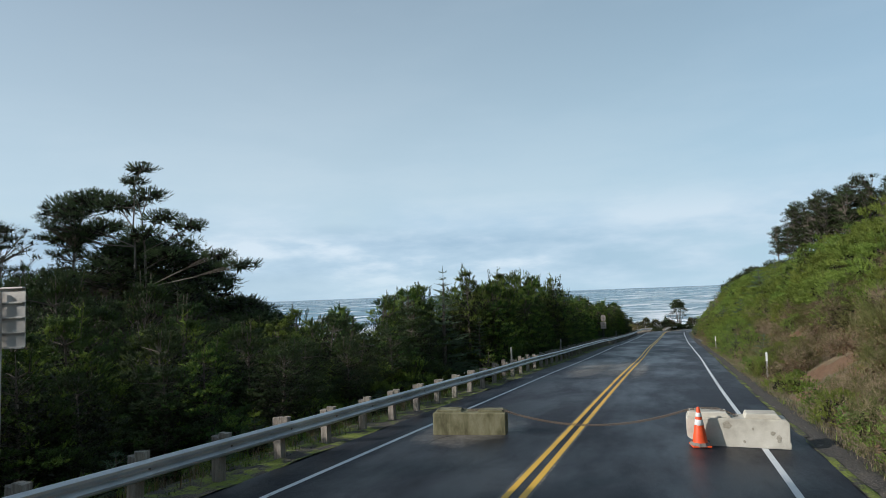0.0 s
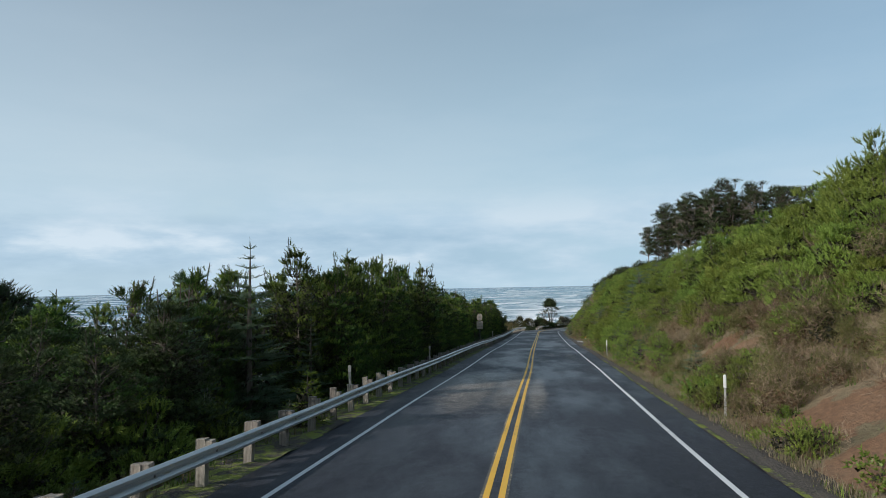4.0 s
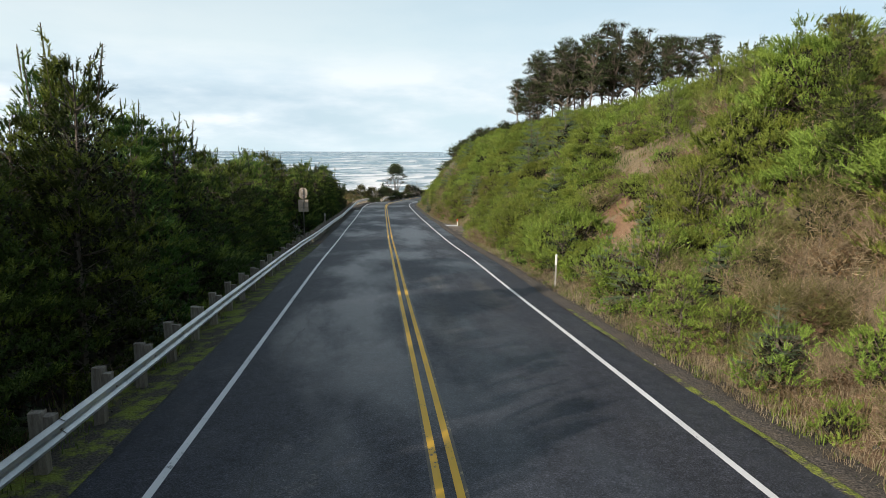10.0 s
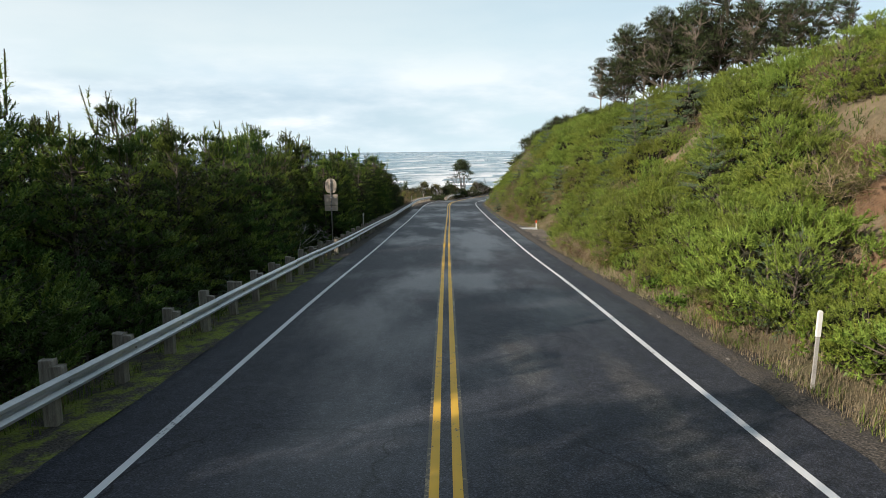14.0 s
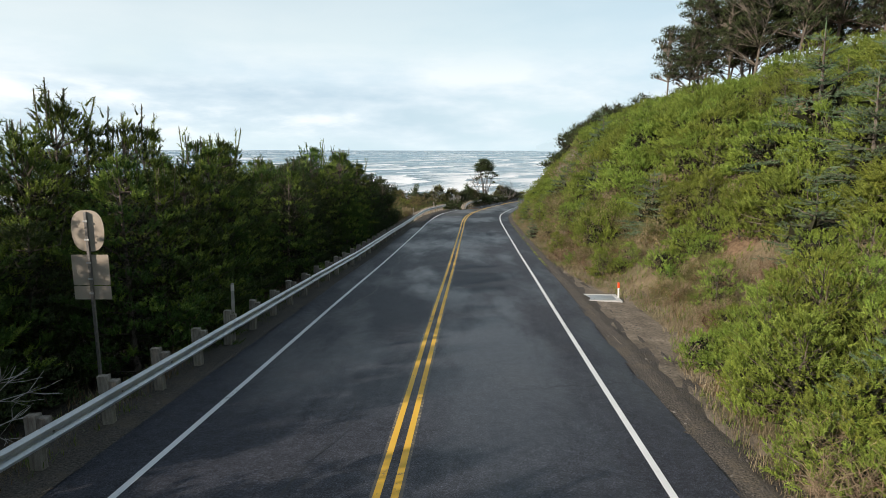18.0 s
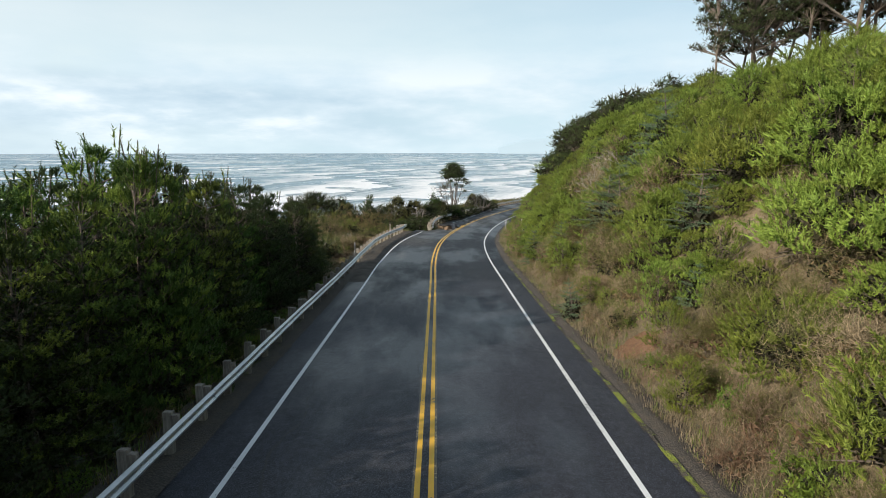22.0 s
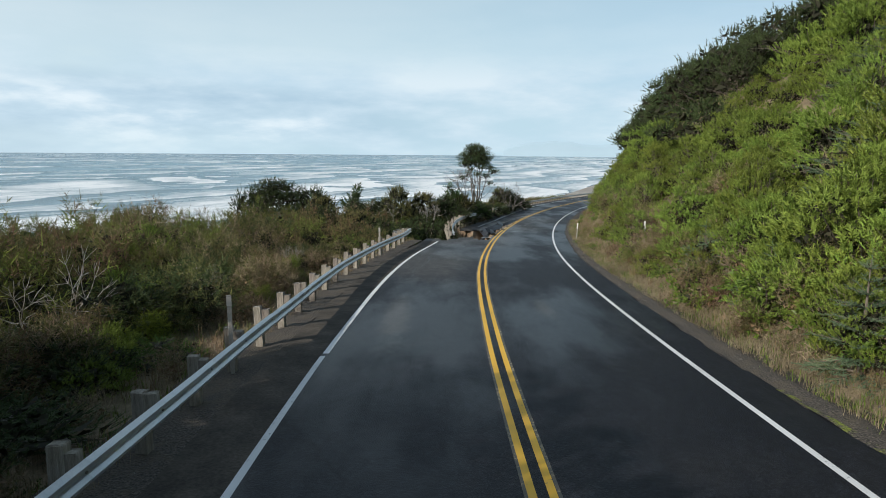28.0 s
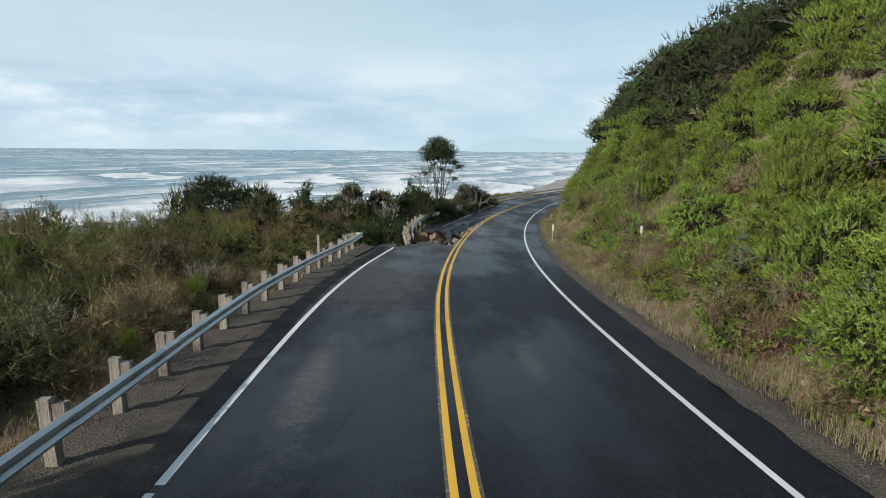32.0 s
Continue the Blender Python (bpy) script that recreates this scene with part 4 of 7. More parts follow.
def bush_meshes(seed, size, shoots, k, mats, reach=0.14, width=0.017, length=(0.1, 0.24), up=0.9, tipshare=0.4, lumps=7, dark=320, tuft=0.17):
    """A low dense shrub: shoots on the skin of several lumps."""
    rng = np.random.default_rng(seed)
    sx, sy, sz = size
    P, D, chunks, stems = [], [], [], []
    for i in range(lumps):
        a = rng.random() * 2 * np.pi
        r = 0.6 * rng.random() ** 0.5
        s = 0.42 + 0.35 * rng.random()
        c = np.array([np.cos(a) * r * sx, np.sin(a) * r * sy, sz * (0.3 + 0.35 * rng.random() * (1 - r))])
        ext = np.array([sx * s, sy * s, sz * (0.35 + 0.2 * rng.random())])
        v = unit(rng.standard_normal((max(1, shoots // lumps // 5), 3)) + [0, 0, 0.3])
        skin = np.repeat(c + v * ext * (0.75 + 0.4 * rng.random((len(v), 1))), 5, 0)
        fan = rng.normal(0, 0.42, skin.shape)
        P.append(skin + fan * tuft)
        D.append(np.repeat(v, 5, 0) * 0.7 + fan + [0, 0, up])
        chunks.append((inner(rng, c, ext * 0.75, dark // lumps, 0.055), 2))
        if not stems:
            stems.append(tube(np.array([[0.1 * c[0], 0.1 * c[1], -0.25], c * [0.5, 0.5, 0.6], c]), [0.045, 0.03, 0.012], 5))
    P, D = np.concatenate(P), np.concatenate(D)
    keep = P[:, 2] > 0.02
    P, D = P[keep], D[keep]
    tri = needles(rng, P, D, rng.uniform(*length, len(P)), reach, k, width)
    bright = np.repeat(rng.random(len(P)) < tipshare, k)
    return tri_mesh("stem", [(np.concatenate(stems), 0)], [M_BARK]), tri_mesh("foliage", [(tri[~bright], 0), (tri[bright], 1)] + chunks, mats)


def pine_bush_meshes(seed, size, pads, per, mats, length=(0.15, 0.25), tipshare=0.4, k=14, width=0.025, pad=0.32, fat=0.36, dark=600):
    """A wind-rounded pine bush: many small level pads of upright plumes over a dome, dark-coloured pieces shading the
    hollows between them.
    """
    rng = np.random.default_rng(seed)
    size = np.array(size, float)
    P, D, T, wood, chunks = [], [], [], [], []
    for i in range(pads):
        h = 1.0 - 1.12 * (i + 0.5) / pads + rng.normal(0, 0.04)
        h = min(0.98, max(-0.1, h))
        a = 2.39996 * i + rng.normal(0, 0.25)
        v = np.array([math.sqrt(1 - h * h) * math.cos(a), math.sqrt(1 - h * h) * math.sin(a), h])
        swell = 1 + 0.16 * math.sin(3 * a + seed) * math.sin(4 * h + seed) + rng.normal(0, 0.09)
        c = v * size * swell * 0.86 + [0, 0, 0.1]
        r = pad * rng.uniform(0.65, 1.25)
        n = max(4, int(per * (r / pad) ** 2))
        disc = rng.normal(0, 0.55, (n, 3)) * [r, r, 0.12]
        P.append(c + disc - [0, 0, 0.10])
        D.append(disc * (0.8 / r) * [1, 1, 0] + v * [0.45, 0.45, 0.2] + [0, 0, 0.85] + rng.normal(0, 0.18, (n, 3)))
        T.append(np.full(n, rng.random() < tipshare))
        foot = c * [0.15, 0.15, 0.05]
        wood.append(tube(np.array([foot, c * [0.6, 0.6, 0.45], c - [0, 0, 0.1]]), [0.028, 0.018, 0.006], 3))
    P, D, T = np.concatenate(P), np.concatenate(D), np.concatenate(T)
    keep = P[:, 2] > -0.05
    P, D, T = P[keep], D[keep], T[keep]
    T = T ^ (rng.random(len(T)) < 0.2)
    tri = plumes(rng, P, D, rng.uniform(*length, len(P)), fat, k, width)
    T = np.repeat(T, k + 2)
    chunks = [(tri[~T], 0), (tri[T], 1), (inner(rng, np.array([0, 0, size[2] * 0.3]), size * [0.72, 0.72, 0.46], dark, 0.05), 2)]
    return tri_mesh("stem", [(np.concatenate(wood), 0)], [M_BARK]), tri_mesh("foliage", chunks, mats)


def spruce_meshes(seed, H, spread, k=9, mat=None):
    """A young spruce: flat, slightly drooping sprays in whorls."""
    rng = np.random.default_rng(seed)
    wood = [tube(np.array([[0, 0, -0.2], [0, 0, H * 0.5], [0.02, 0, H]]), [0.02 * H + 0.02, 0.012 * H + 0.01, 0.006], 6)]
    P, D, L = [], [], []
    h = 0.1
    while h < H:
        f = h / H
        for b in range(rng.integers(6, 9)):
            az = rng.random() * 2 * np.pi
            ln = spread * (1 - f) * (0.8 + 0.35 * rng.random()) + 0.1
            el = np.radians(22 * f + 4 + rng.normal(0, 6))
            out = np.array([np.cos(az) * np.cos(el), np.sin(az) * np.cos(el), np.sin(el)])
            side = np.array([-np.sin(az), np.cos(az), 0])
            wood.append(tube(np.array([[0, 0, h], out * ln * 0.95 + [0, 0, h]]), [0.012, 0.004], 3))
            m = max(2, int(ln / 0.13))
            for s in np.linspace(0.25, 1, m):
                for sd in (-1, 1):
                    P.append(np.array([0, 0, h]) + out * ln * s - [0, 0, 0.05 * ln * s * s])
                    D.append(out * 0.8 + side * sd * 1.0 * (1.1 - s * 0.8) + [0, 0, rng.normal(0.02, 0.14)])
                    L.append(0.14 + 0.28 * ln * (1.1 - s))
        h += 0.2 + 0.08 * H / 3
    P.append(np.array([0, 0, H - 0.1]))
    D.append(np.array([0, 0, 1.0]))
    L.append(0.35)
    P, D, L = np.array(P), np.array(D), np.array(L)
    tri = plumes(rng, P, D, L, 0.16, k + 3, 0.016)
    return (tri_mesh("trunk", [(np.concatenate(wood), 0)], [M_BARK]),
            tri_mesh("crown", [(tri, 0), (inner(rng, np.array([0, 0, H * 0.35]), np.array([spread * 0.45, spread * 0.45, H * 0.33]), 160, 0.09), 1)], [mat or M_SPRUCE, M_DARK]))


def windswept_meshes(seed, H, spread, lee=(1.0, 0.25), bare=0.4, k=9, stems=1, flat=0.3, density=1.0, dome=0.72):
    """A tall shore tree: bare lower trunk, crown of flat pads drawn out to the lee side."""
    rng = np.random.default_rng(seed)
    wood, P, D, L, masses = [], [], [], [], []
    lee = unit(np.array([lee[0], lee[1], 0.0]))
    for st in range(stems):
        hs = np.linspace(0, 1, 9)
        a = rng.random() * 6.28
        off = np.array([np.cos(a), np.sin(a), 0]) * (0.0 if stems == 1 else 0.35)
        hh = H * (1 if st == 0 else 0.65 + 0.3 * rng.random())
        path = off + np.outer(hs * hh, [0, 0, 1]) + np.outer(hs ** 2 * hh * (0.05 + 0.08 * rng.random()), lee) + np.outer(hs ** 1.3 * (0 if stems == 1 else 1.6) * (0.5 + rng.random()), off * 2)
        path[1:-1] += rng.normal(0, 0.012 * hh, (7, 3)) * [1, 1, 0]
        wood.append(tube(path, (0.016 * hh + 0.03) * (1 - 0.82 * hs), 8))
        h = bare * 0.45
        while h < 0.985:
            f = max(0.0, (h - bare) / (1 - bare))
            dead = h < bare
            for b in range(1 if dead else rng.integers(2, 5)):
                az = rng.random() * 6.28
                o = np.array([np.cos(az), np.sin(az), 0])
                ahead = 0.5 + 0.5 * float(o @ lee)
                ln = spread * (0.35 + 0.65 * ahead) * (1 - dome * f ** 1.6) * (0.6 + 0.5 * rng.random()) * (0.55 if dead else 1)
                o = unit(o + lee * 0.55)
                c = np.array([np.interp(h, hs, path[:, i]) for i in range(3)])
                t = np.linspace(0, 1, 5)
                rise = 0.1 + 0.4 * f + rng.normal(0, 0.12)
                pts = c + np.outer(t * ln, o) + np.outer(ln * rise * t ** 1.4, [0, 0, 1]) + rng.normal(0, 0.03, (5, 3)) * ln
                wood.append(tube(pts, 0.022 * (0.4 + ln / 2) * (1 - 0.8 * t), 4))
                sd = np.array([-o[1], o[0], 0])
                for q in range(2):
                    s0 = pts[2 + q]
                    tw = s0 + (o * 0.5 + sd * rng.choice([-1, 1]) * 0.8 + [0, 0, 0.25]) * ln * 0.35
                    wood.append(tube(np.array([s0, tw]), [0.010 * (0.4 + ln / 2), 0.003], 3))
                if dead:
                    continue
                m = int(17 * density * (ln / 2.2))
                s = 0.35 + 0.7 * rng.random(m) ** 0.7
                cen = np.stack([np.interp(np.minimum(s, 1), t, pts[:, i]) for i in range(3)], 1)
                P.append(cen + sd * (rng.normal(0, 0.2, (m, 1)) * ln) + o * (rng.normal(0, 0.1, (m, 1)) * ln) + np.array([0, 0, 1]) * np.abs(rng.normal(0.05, flat * 0.5, (m, 1))))
                D.append(o * 0.5 + sd * rng.normal(0, 0.5, (m, 1)) + np.array([0, 0, 1]) * (0.45 + rng.normal(0, 0.25, (m, 1))))
            h += 0.045 + 0.02 * rng.random()
    P, D = np.concatenate(P), np.concatenate(D)
    tri = plumes(rng, P, D, 0.35 + 0.3 * rng.random(len(P)), 0.26, k + 2, 0.045)
    return tri_mesh("trunk", [(np.concatenate(wood), 0)], [M_GREYWOOD if stems > 1 else M_BARK]), tri_mesh("crown", [(tri, 0)], [M_CYPRESS])


def pad_tree_meshes(seed, H, stems, pads, splay=0.5, k=9, bark=None, trunk=0.02, dense=26, size=0.2, leaf=None):
    """A shore tree with foliage in flattened pads (x, y, z, rx, ry, rz) borne on bare, splayed stems."""
    rng = np.random.default_rng(seed)
    wood, lines, chunks, P, D = [], [], [], [], []
    order = sorted(range(len(pads)), key=lambda i: -pads[i][2])
    t = np.linspace(0, 1, 8)
    for i in range(stems):
        c = np.array(pads[order[i % len(order)]][:3])
        a = rng.random() * 6.28
        foot = np.array([np.cos(a), np.sin(a), 0]) * (0.0 if stems == 1 else 0.25)
        bow = np.array([np.cos(a), np.sin(a), 0]) * splay * (0 if stems == 1 else 1)
        line = foot + np.outer(t, c - foot) + np.outer(np.sin(t * np.pi) ** 0.8, bow)
        line[1:-1] += rng.normal(0, 0.012 * H, (6, 3)) * [1, 1, 0.2]
        lines.append(line)
        wood.append(tube(line, trunk * H * (1.0 if stems == 1 else 0.55) * (1 - 0.8 * t), 7))
    lines = np.concatenate(lines)
    for x, y, z, rx, ry, rz in pads:
        c = np.array([x, y, z])
        low = lines[lines[:, 2] < z - 0.25 * rx - 0.1]
        low = low if len(low) else lines[:1]
        near = low[np.argmin(np.linalg.norm((low - c) * [1, 1, 0.55], axis=1))]
        m = (near + c) / 2 + rng.normal(0, 0.06, 3) * rx
        wood.append(tube(np.array([near, m, c - [0, 0, rz * 0.3]]), 0.011 * H * np.array([0.5, 0.34, 0.2]), 5))
        for q in range(5):
            e = c + rng.normal(0, 0.5, 3) * [rx, ry, rz * 0.4]
            wood.append(tube(np.array([m, (m + e) / 2 + [0, 0, 0.05], e]), 0.011 * H * np.array([0.24, 0.16, 0.06]), 3))
        n = int(dense * (rx * ry * 2 + rx * rz + ry * rz))
        v = unit(rng.standard_normal((n, 3)) + [0, 0, 0.35])
        rough = 1 + 0.22 * np.sin(v[:, :1] * 5 + seed) * np.sin(v[:, 1:2] * 6 + x)
        P.append(c + v * [rx, ry, rz] * (0.55 + 0.5 * rng.random((n, 1)) ** 0.5) * rough)
        D.append(v + [0.15, 0, 0.55])
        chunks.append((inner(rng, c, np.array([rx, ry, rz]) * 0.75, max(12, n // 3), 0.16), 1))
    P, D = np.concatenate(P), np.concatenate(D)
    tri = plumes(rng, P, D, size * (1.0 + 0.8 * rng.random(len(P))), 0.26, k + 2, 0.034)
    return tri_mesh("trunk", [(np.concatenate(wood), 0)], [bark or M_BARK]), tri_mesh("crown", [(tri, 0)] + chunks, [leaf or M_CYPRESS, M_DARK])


def tall_pads(seed, H, spread, bare, lee=0.5):
    """Pads for a tall wind-bent tree: broad and flat, drawn out to +x."""
    rng = np.random.default_rng(seed)
    pads = [(lee * 0.5, 0, H * 0.96, spread * 0.34, spread * 0.34, spread * 0.15)]
    for i in range(62):
        f = bare + (0.98 - bare) * ((i + rng.random()) / 62) ** 0.85
        a = rng.random() * 6.28
        r = spread * (1 - 0.5 * f ** 3) * (0.15 + 0.8 * rng.random())
        s = spread * (0.07 + 0.12 * rng.random())
        pads.append((r * np.cos(a) + lee * f * 1.5, r * np.sin(a), H * f + rng.normal(0, 0.45) - 0.1 * r, s * 1.4, s * 1.1, s * 0.34))
    return pads


def bare_shrub_mesh(seed, size, mat, depth=4):
    """A leafless, many-forked shrub."""
    rng = np.random.default_rng(seed)
    out = []

    def grow(p, d, ln, r, lv):
        q = p + d * ln
        out.append(tube(np.array([p, (p + q) / 2 + rng.normal(0, 0.05, 3) * ln, q]), [r, r * 0.8, r * 0.6], 3))
        if lv:
            for i in range(3 if lv > 1 else 4):
                grow(q, unit(d + rng.normal(0, 0.5, 3) + [0, 0, 0.1]), ln * (0.6 + 0.25 * rng.random()), r * 0.6, lv - 1)

    for i in range(4):
        a = rng.random() * 6.28
        grow(np.array([0, 0, -0.1]), unit(np.array([np.cos(a) * 0.6, np.sin(a) * 0.6, 1])), size * 0.36, 0.022 * size / 2, depth - 1)
    return tri_mesh("branches", [(np.concatenate(out), 0)], [mat])


PLACED = set()


def put(proto, x, y, scale=1.0, spin=None, sink=0.08, z=None, tilt=3.0, wide=1.0):
    spin = rnd.uniform(0, 360) if spin is None else spin
    z = float(ground_z(x, y)) if z is None else z
    m = pose(x, y, z - sink, rnd.uniform(-tilt, tilt), rnd.uniform(-tilt, tilt), spin) @ Matrix.Diagonal((scale * wide, scale * wide, scale * rnd.uniform(0.9, 1.1), 1))
    if proto.name in PLACED:
        return copy_thing(proto, m @ Matrix.Diagonal((1 / proto.scale.x, 1 / proto.scale.y, 1 / proto.scale.z, 1)))
    PLACED.add(proto.name)
    proto.matrix_basis = m
    return proto


rnd = random.Random(11)


def kinds(name, makers, names, label, category, group):
    return [plant(name, list(zip(names, m, ("", ""))), label, category, group) for m in makers]


TREE, BUSH = ("trunk", "crown"), ("stem", "foliage")
shore_pines = kinds("shore_pine", [pine_meshes(s, 7.4, sp, leaders=ld) for s, sp, ld in ((1, 2.1, 4), (2, 2.3, 6), (3, 1.9, 3))], TREE,
                    "dense green shore pine with upright plumes behind the guardrail", "pine tree", "shore pines along the guardrail")
# darker needles, partly to put the shade on these trees into the colour
dark_pines = kinds("dark_pine", [pine_meshes(s, 7.2, sp, leaders=3, mats=[M_CYPRESS, M_SHORE, M_DARK], tipshare=0.15) for s, sp in ((8, 2.3), (9, 2.0))], TREE,
                   "dark shore pine at the end of the row", "pine tree", "shore pines along the guardrail")
back_pines = kinds("tall_shore_pine", [pine_meshes(s, 8.6, sp, leaders=ld, k=9, width=0.045, whorl=0.5, start=0.3, dark=1300, tuft=6, length=(0.2, 0.34)) for s, sp, ld in ((5, 2.4, 5), (6, 2.6, 3))], TREE,
                   "tall dark shore pine rising behind the front row", "pine tree", "shore pines along the guardrail")
young_pines = kinds("young_pine", [pine_meshes(s, h, sp, k=11, whorl=0.34, step=0.26, leaders=2, tipshare=0.4, start=0.06, length=(0.12, 0.22), dark=500, tuft=6, width=0.027, mats=[M_PINE, M_PINE_TIP, M_DARK]) for s, h, sp in ((21, 2.3, 1.2), (22, 2.8, 1.3), (23, 1.8, 1.1))], TREE,
                    "bushy bright green young pine on the slope", "pine tree", "young pines on the hillside")
shrubs = kinds("evergreen_shrub", [pine_bush_meshes(s, sz, 34, 15, [M_PINE, M_PINE_TIP, M_DARK], length=(0.12, 0.21), pad=0.25, tipshare=0.4, dark=700, width=0.025) for s, sz in ((31, (1.1, 1.0, 1.3)), (32, (1.3, 1.1, 1.1)), (33, (0.9, 1.0, 1.5)))], BUSH,
               "dense rounded evergreen shrub on the slope", "shrub", "evergreen shrubs on the hillside")
spreading = kinds("spreading_pine", [pine_bush_meshes(s, sz, 84, 20, [M_PINE, M_PINE_TIP, M_DARK], tipshare=0.42, dark=2400) for s, sz in ((35, (1.9, 1.7, 1.9)), (36, (1.6, 1.9, 2.2)), (37, (2.0, 2.0, 1.7)))], BUSH,
                  "broad yellow-green pine bush spreading over the slope", "pine bush", "spreading pines on the hillside")
far_shrubs = kinds("pine_shrub", [pine_bush_meshes(s, sz, 34, 15, [M_PINE, M_PINE_TIP, M_DARK], length=(0.12, 0.21), pad=0.25, tipshare=0.3, dark=700, width=0.025) for s, sz in ((231, (1.0, 1.1, 1.3)), (232, (1.2, 1.0, 1.2)))], BUSH,
                   "rounded green pine shrub above the bend", "shrub", "pine shrubs above the bend")
far_young = kinds("slender_pine", [pine_meshes(s, h, sp, k=11, whorl=0.34, step=0.26, leaders=2, tipshare=0.35, start=0.06, length=(0.12, 0.22), dark=500, tuft=6, width=0.027, mats=[M_PINE, M_PINE_TIP, M_DARK]) for s, h, sp in ((221, 2.4, 1.1), (222, 2.0, 1.2))], TREE,
                  "slender green young pine above the bend", "pine tree", "slender pines above the bend")
far_spreading = kinds("mounded_pine", [pine_bush_meshes(s, sz, 84, 20, [M_PINE, M_PINE_TIP, M_DARK], tipshare=0.36, dark=2400) for s, sz in ((235, (1.8, 1.8, 2.0)), (236, (2.0, 1.7, 1.9)))], BUSH,
                      "broad mounded green pine above the bend", "pine bush", "mounded pines above the bend")
leafy = kinds("leafy_bush", [bush_meshes(s, sz, 230, 5, [M_LEAF, M_LEAF, M_DARK], tipshare=0.5, reach=0.09, width=0.06, length=(0.08, 0.2), up=0.4, dark=90) for s, sz in ((41, (0.8, 0.8, 0.75)), (42, (1.0, 0.9, 1.0)))], BUSH,
              "low bright green broad-leaved bush by the shoulder", "bush", "broad-leaved bushes at the foot of the hill")
spruces = kinds("young_spruce", [spruce_meshes(s, h, sp) for s, h, sp in ((51, 2.4, 1.15), (52, 1.6, 1.0))], TREE,
                "young blue-green spruce with flat drooping sprays", "spruce tree", "young spruces")
tall_spruces = kinds("tall_spruce", [spruce_meshes(s, h, sp) for s, h, sp in ((55, 7.6, 2.3), (56, 6.8, 2.1))], TREE,
                     "blue-green spruce with stiff layered sprays and a long bare leader", "spruce tree", "spruces behind the guardrail")
seedlings = kinds("spruce_seedling", [spruce_meshes(s, h, sp, mat=M_BROOM_GREEN) for s, h, sp in ((57, 1.7, 0.75), (58, 1.3, 0.7))], TREE,
                  "bright yellow-green spruce seedling by the guardrail", "spruce tree", "spruce seedlings")
brooms = kinds("broom_bush", [bush_meshes(s, sz, 300, 7, m, reach=0.24, width=0.013, length=(0.2, 0.5), up=1.7, tipshare=0.4, lumps=7, dark=170)
                              for s, sz, m in ((61, (0.8, 0.8, 1.2), [M_BROOM, M_DRY, M_RUST]), (62, (0.9, 0.8, 1.0), [M_BROOM, M_BROOM, M_RUST]), (63, (0.75, 0.8, 1.4), [M_BROOM, M_DRY, M_DARK]))], BUSH,
               "olive and straw broom bush of thin upright stalks", "bush", "broom bushes")
dry = kinds("dead_brush", [bush_meshes(s, sz, 260, 7, m, reach=0.24, width=0.011, length=(0.15, 0.45), up=1.2, tipshare=0.4, lumps=6, dark=150)
                           for s, sz, m in ((71, (0.8, 0.75, 0.9), [M_DRY, M_GRASS, M_RUST]), (72, (0.75, 0.7, 1.2), [M_DRY, M_BROOM, M_RUST]), (73, (0.9, 0.8, 0.7), [M_RUST, M_DRY, M_RUST]))], BUSH,
            "dry brown brush with brittle stalks", "brush", "dead brush")
scrub = kinds("scrub_bush", [bush_meshes(s, sz, 640, 9, mats, reach=0.22, width=0.018, length=(0.12, 0.4), up=0.9, tipshare=0.4, lumps=13, dark=1300)
                             for s, sz, mats in ((75, (1.9, 1.8, 2.6), [M_BROOM, M_DRY, M_DARK]), (76, (2.0, 1.9, 2.3), [M_BROOM, M_PINE, M_DARK]), (77, (1.8, 1.8, 2.5), [M_RUST, M_BROOM, M_DARK]), (78, (2.1, 1.9, 2.2), [M_BROOM, M_RUST, M_DARK]), (79, (1.8, 1.9, 2.4), [M_CYPRESS, M_BROOM, M_DARK]))], BUSH,
              "wind-combed olive and brown coastal scrub bush", "bush", "scrub above the shore")
green_brooms = kinds("green_broom", [bush_meshes(s, sz, 260, 8, [M_BROOM_GREEN, M_BROOM_GREEN, M_DARK], reach=0.26, width=0.013, length=(0.25, 0.55), up=2.4, tipshare=0.4, lumps=5, dark=60)
                                     for s, sz in ((65, (0.55, 0.55, 1.2)), (66, (0.45, 0.5, 1.5)))], BUSH,
                     "bright green upright broom tuft in brown scrub", "bush", "green broom tufts")
bare = [plant("bare_shrub", [("crown", bare_shrub_mesh(s, h, M_GREYWOOD), "")], "leafless grey shrub with tangled branches", "shrub", "leafless shrubs") for s, h in ((81, 2.2), (82, 2.8))]
old_trees = kinds("hilltop_tree", [pad_tree_meshes(s, h, 1, tall_pads(s, h, sp, b), k=8, dense=24, size=0.24, trunk=0.016) for s, h, sp, b in ((91, 14.0, 5.0, 0.42), (92, 16.0, 5.6, 0.44), (93, 12.0, 4.6, 0.46))], TREE,
                  "tall dark wind-bent conifer with a bare lower trunk", "conifer", "wind-bent trees on the hilltop")
def mound_pads(seed, H, spread, count=22):
    """Pads over a low wind-clipped dome."""
    rng = np.random.default_rng(seed)
    out = []
    for i in range(count):
        a, r = rng.random() * 6.28, rng.random() ** 0.5
        s = spread * (0.22 + 0.16 * rng.random())
        out.append((spread * r * math.cos(a) * 0.85, spread * r * math.sin(a) * 0.85, H * (0.3 + 0.65 * (1 - r * r) * (0.6 + 0.4 * rng.random())), s * 1.2, s, s * 0.55))
    return out


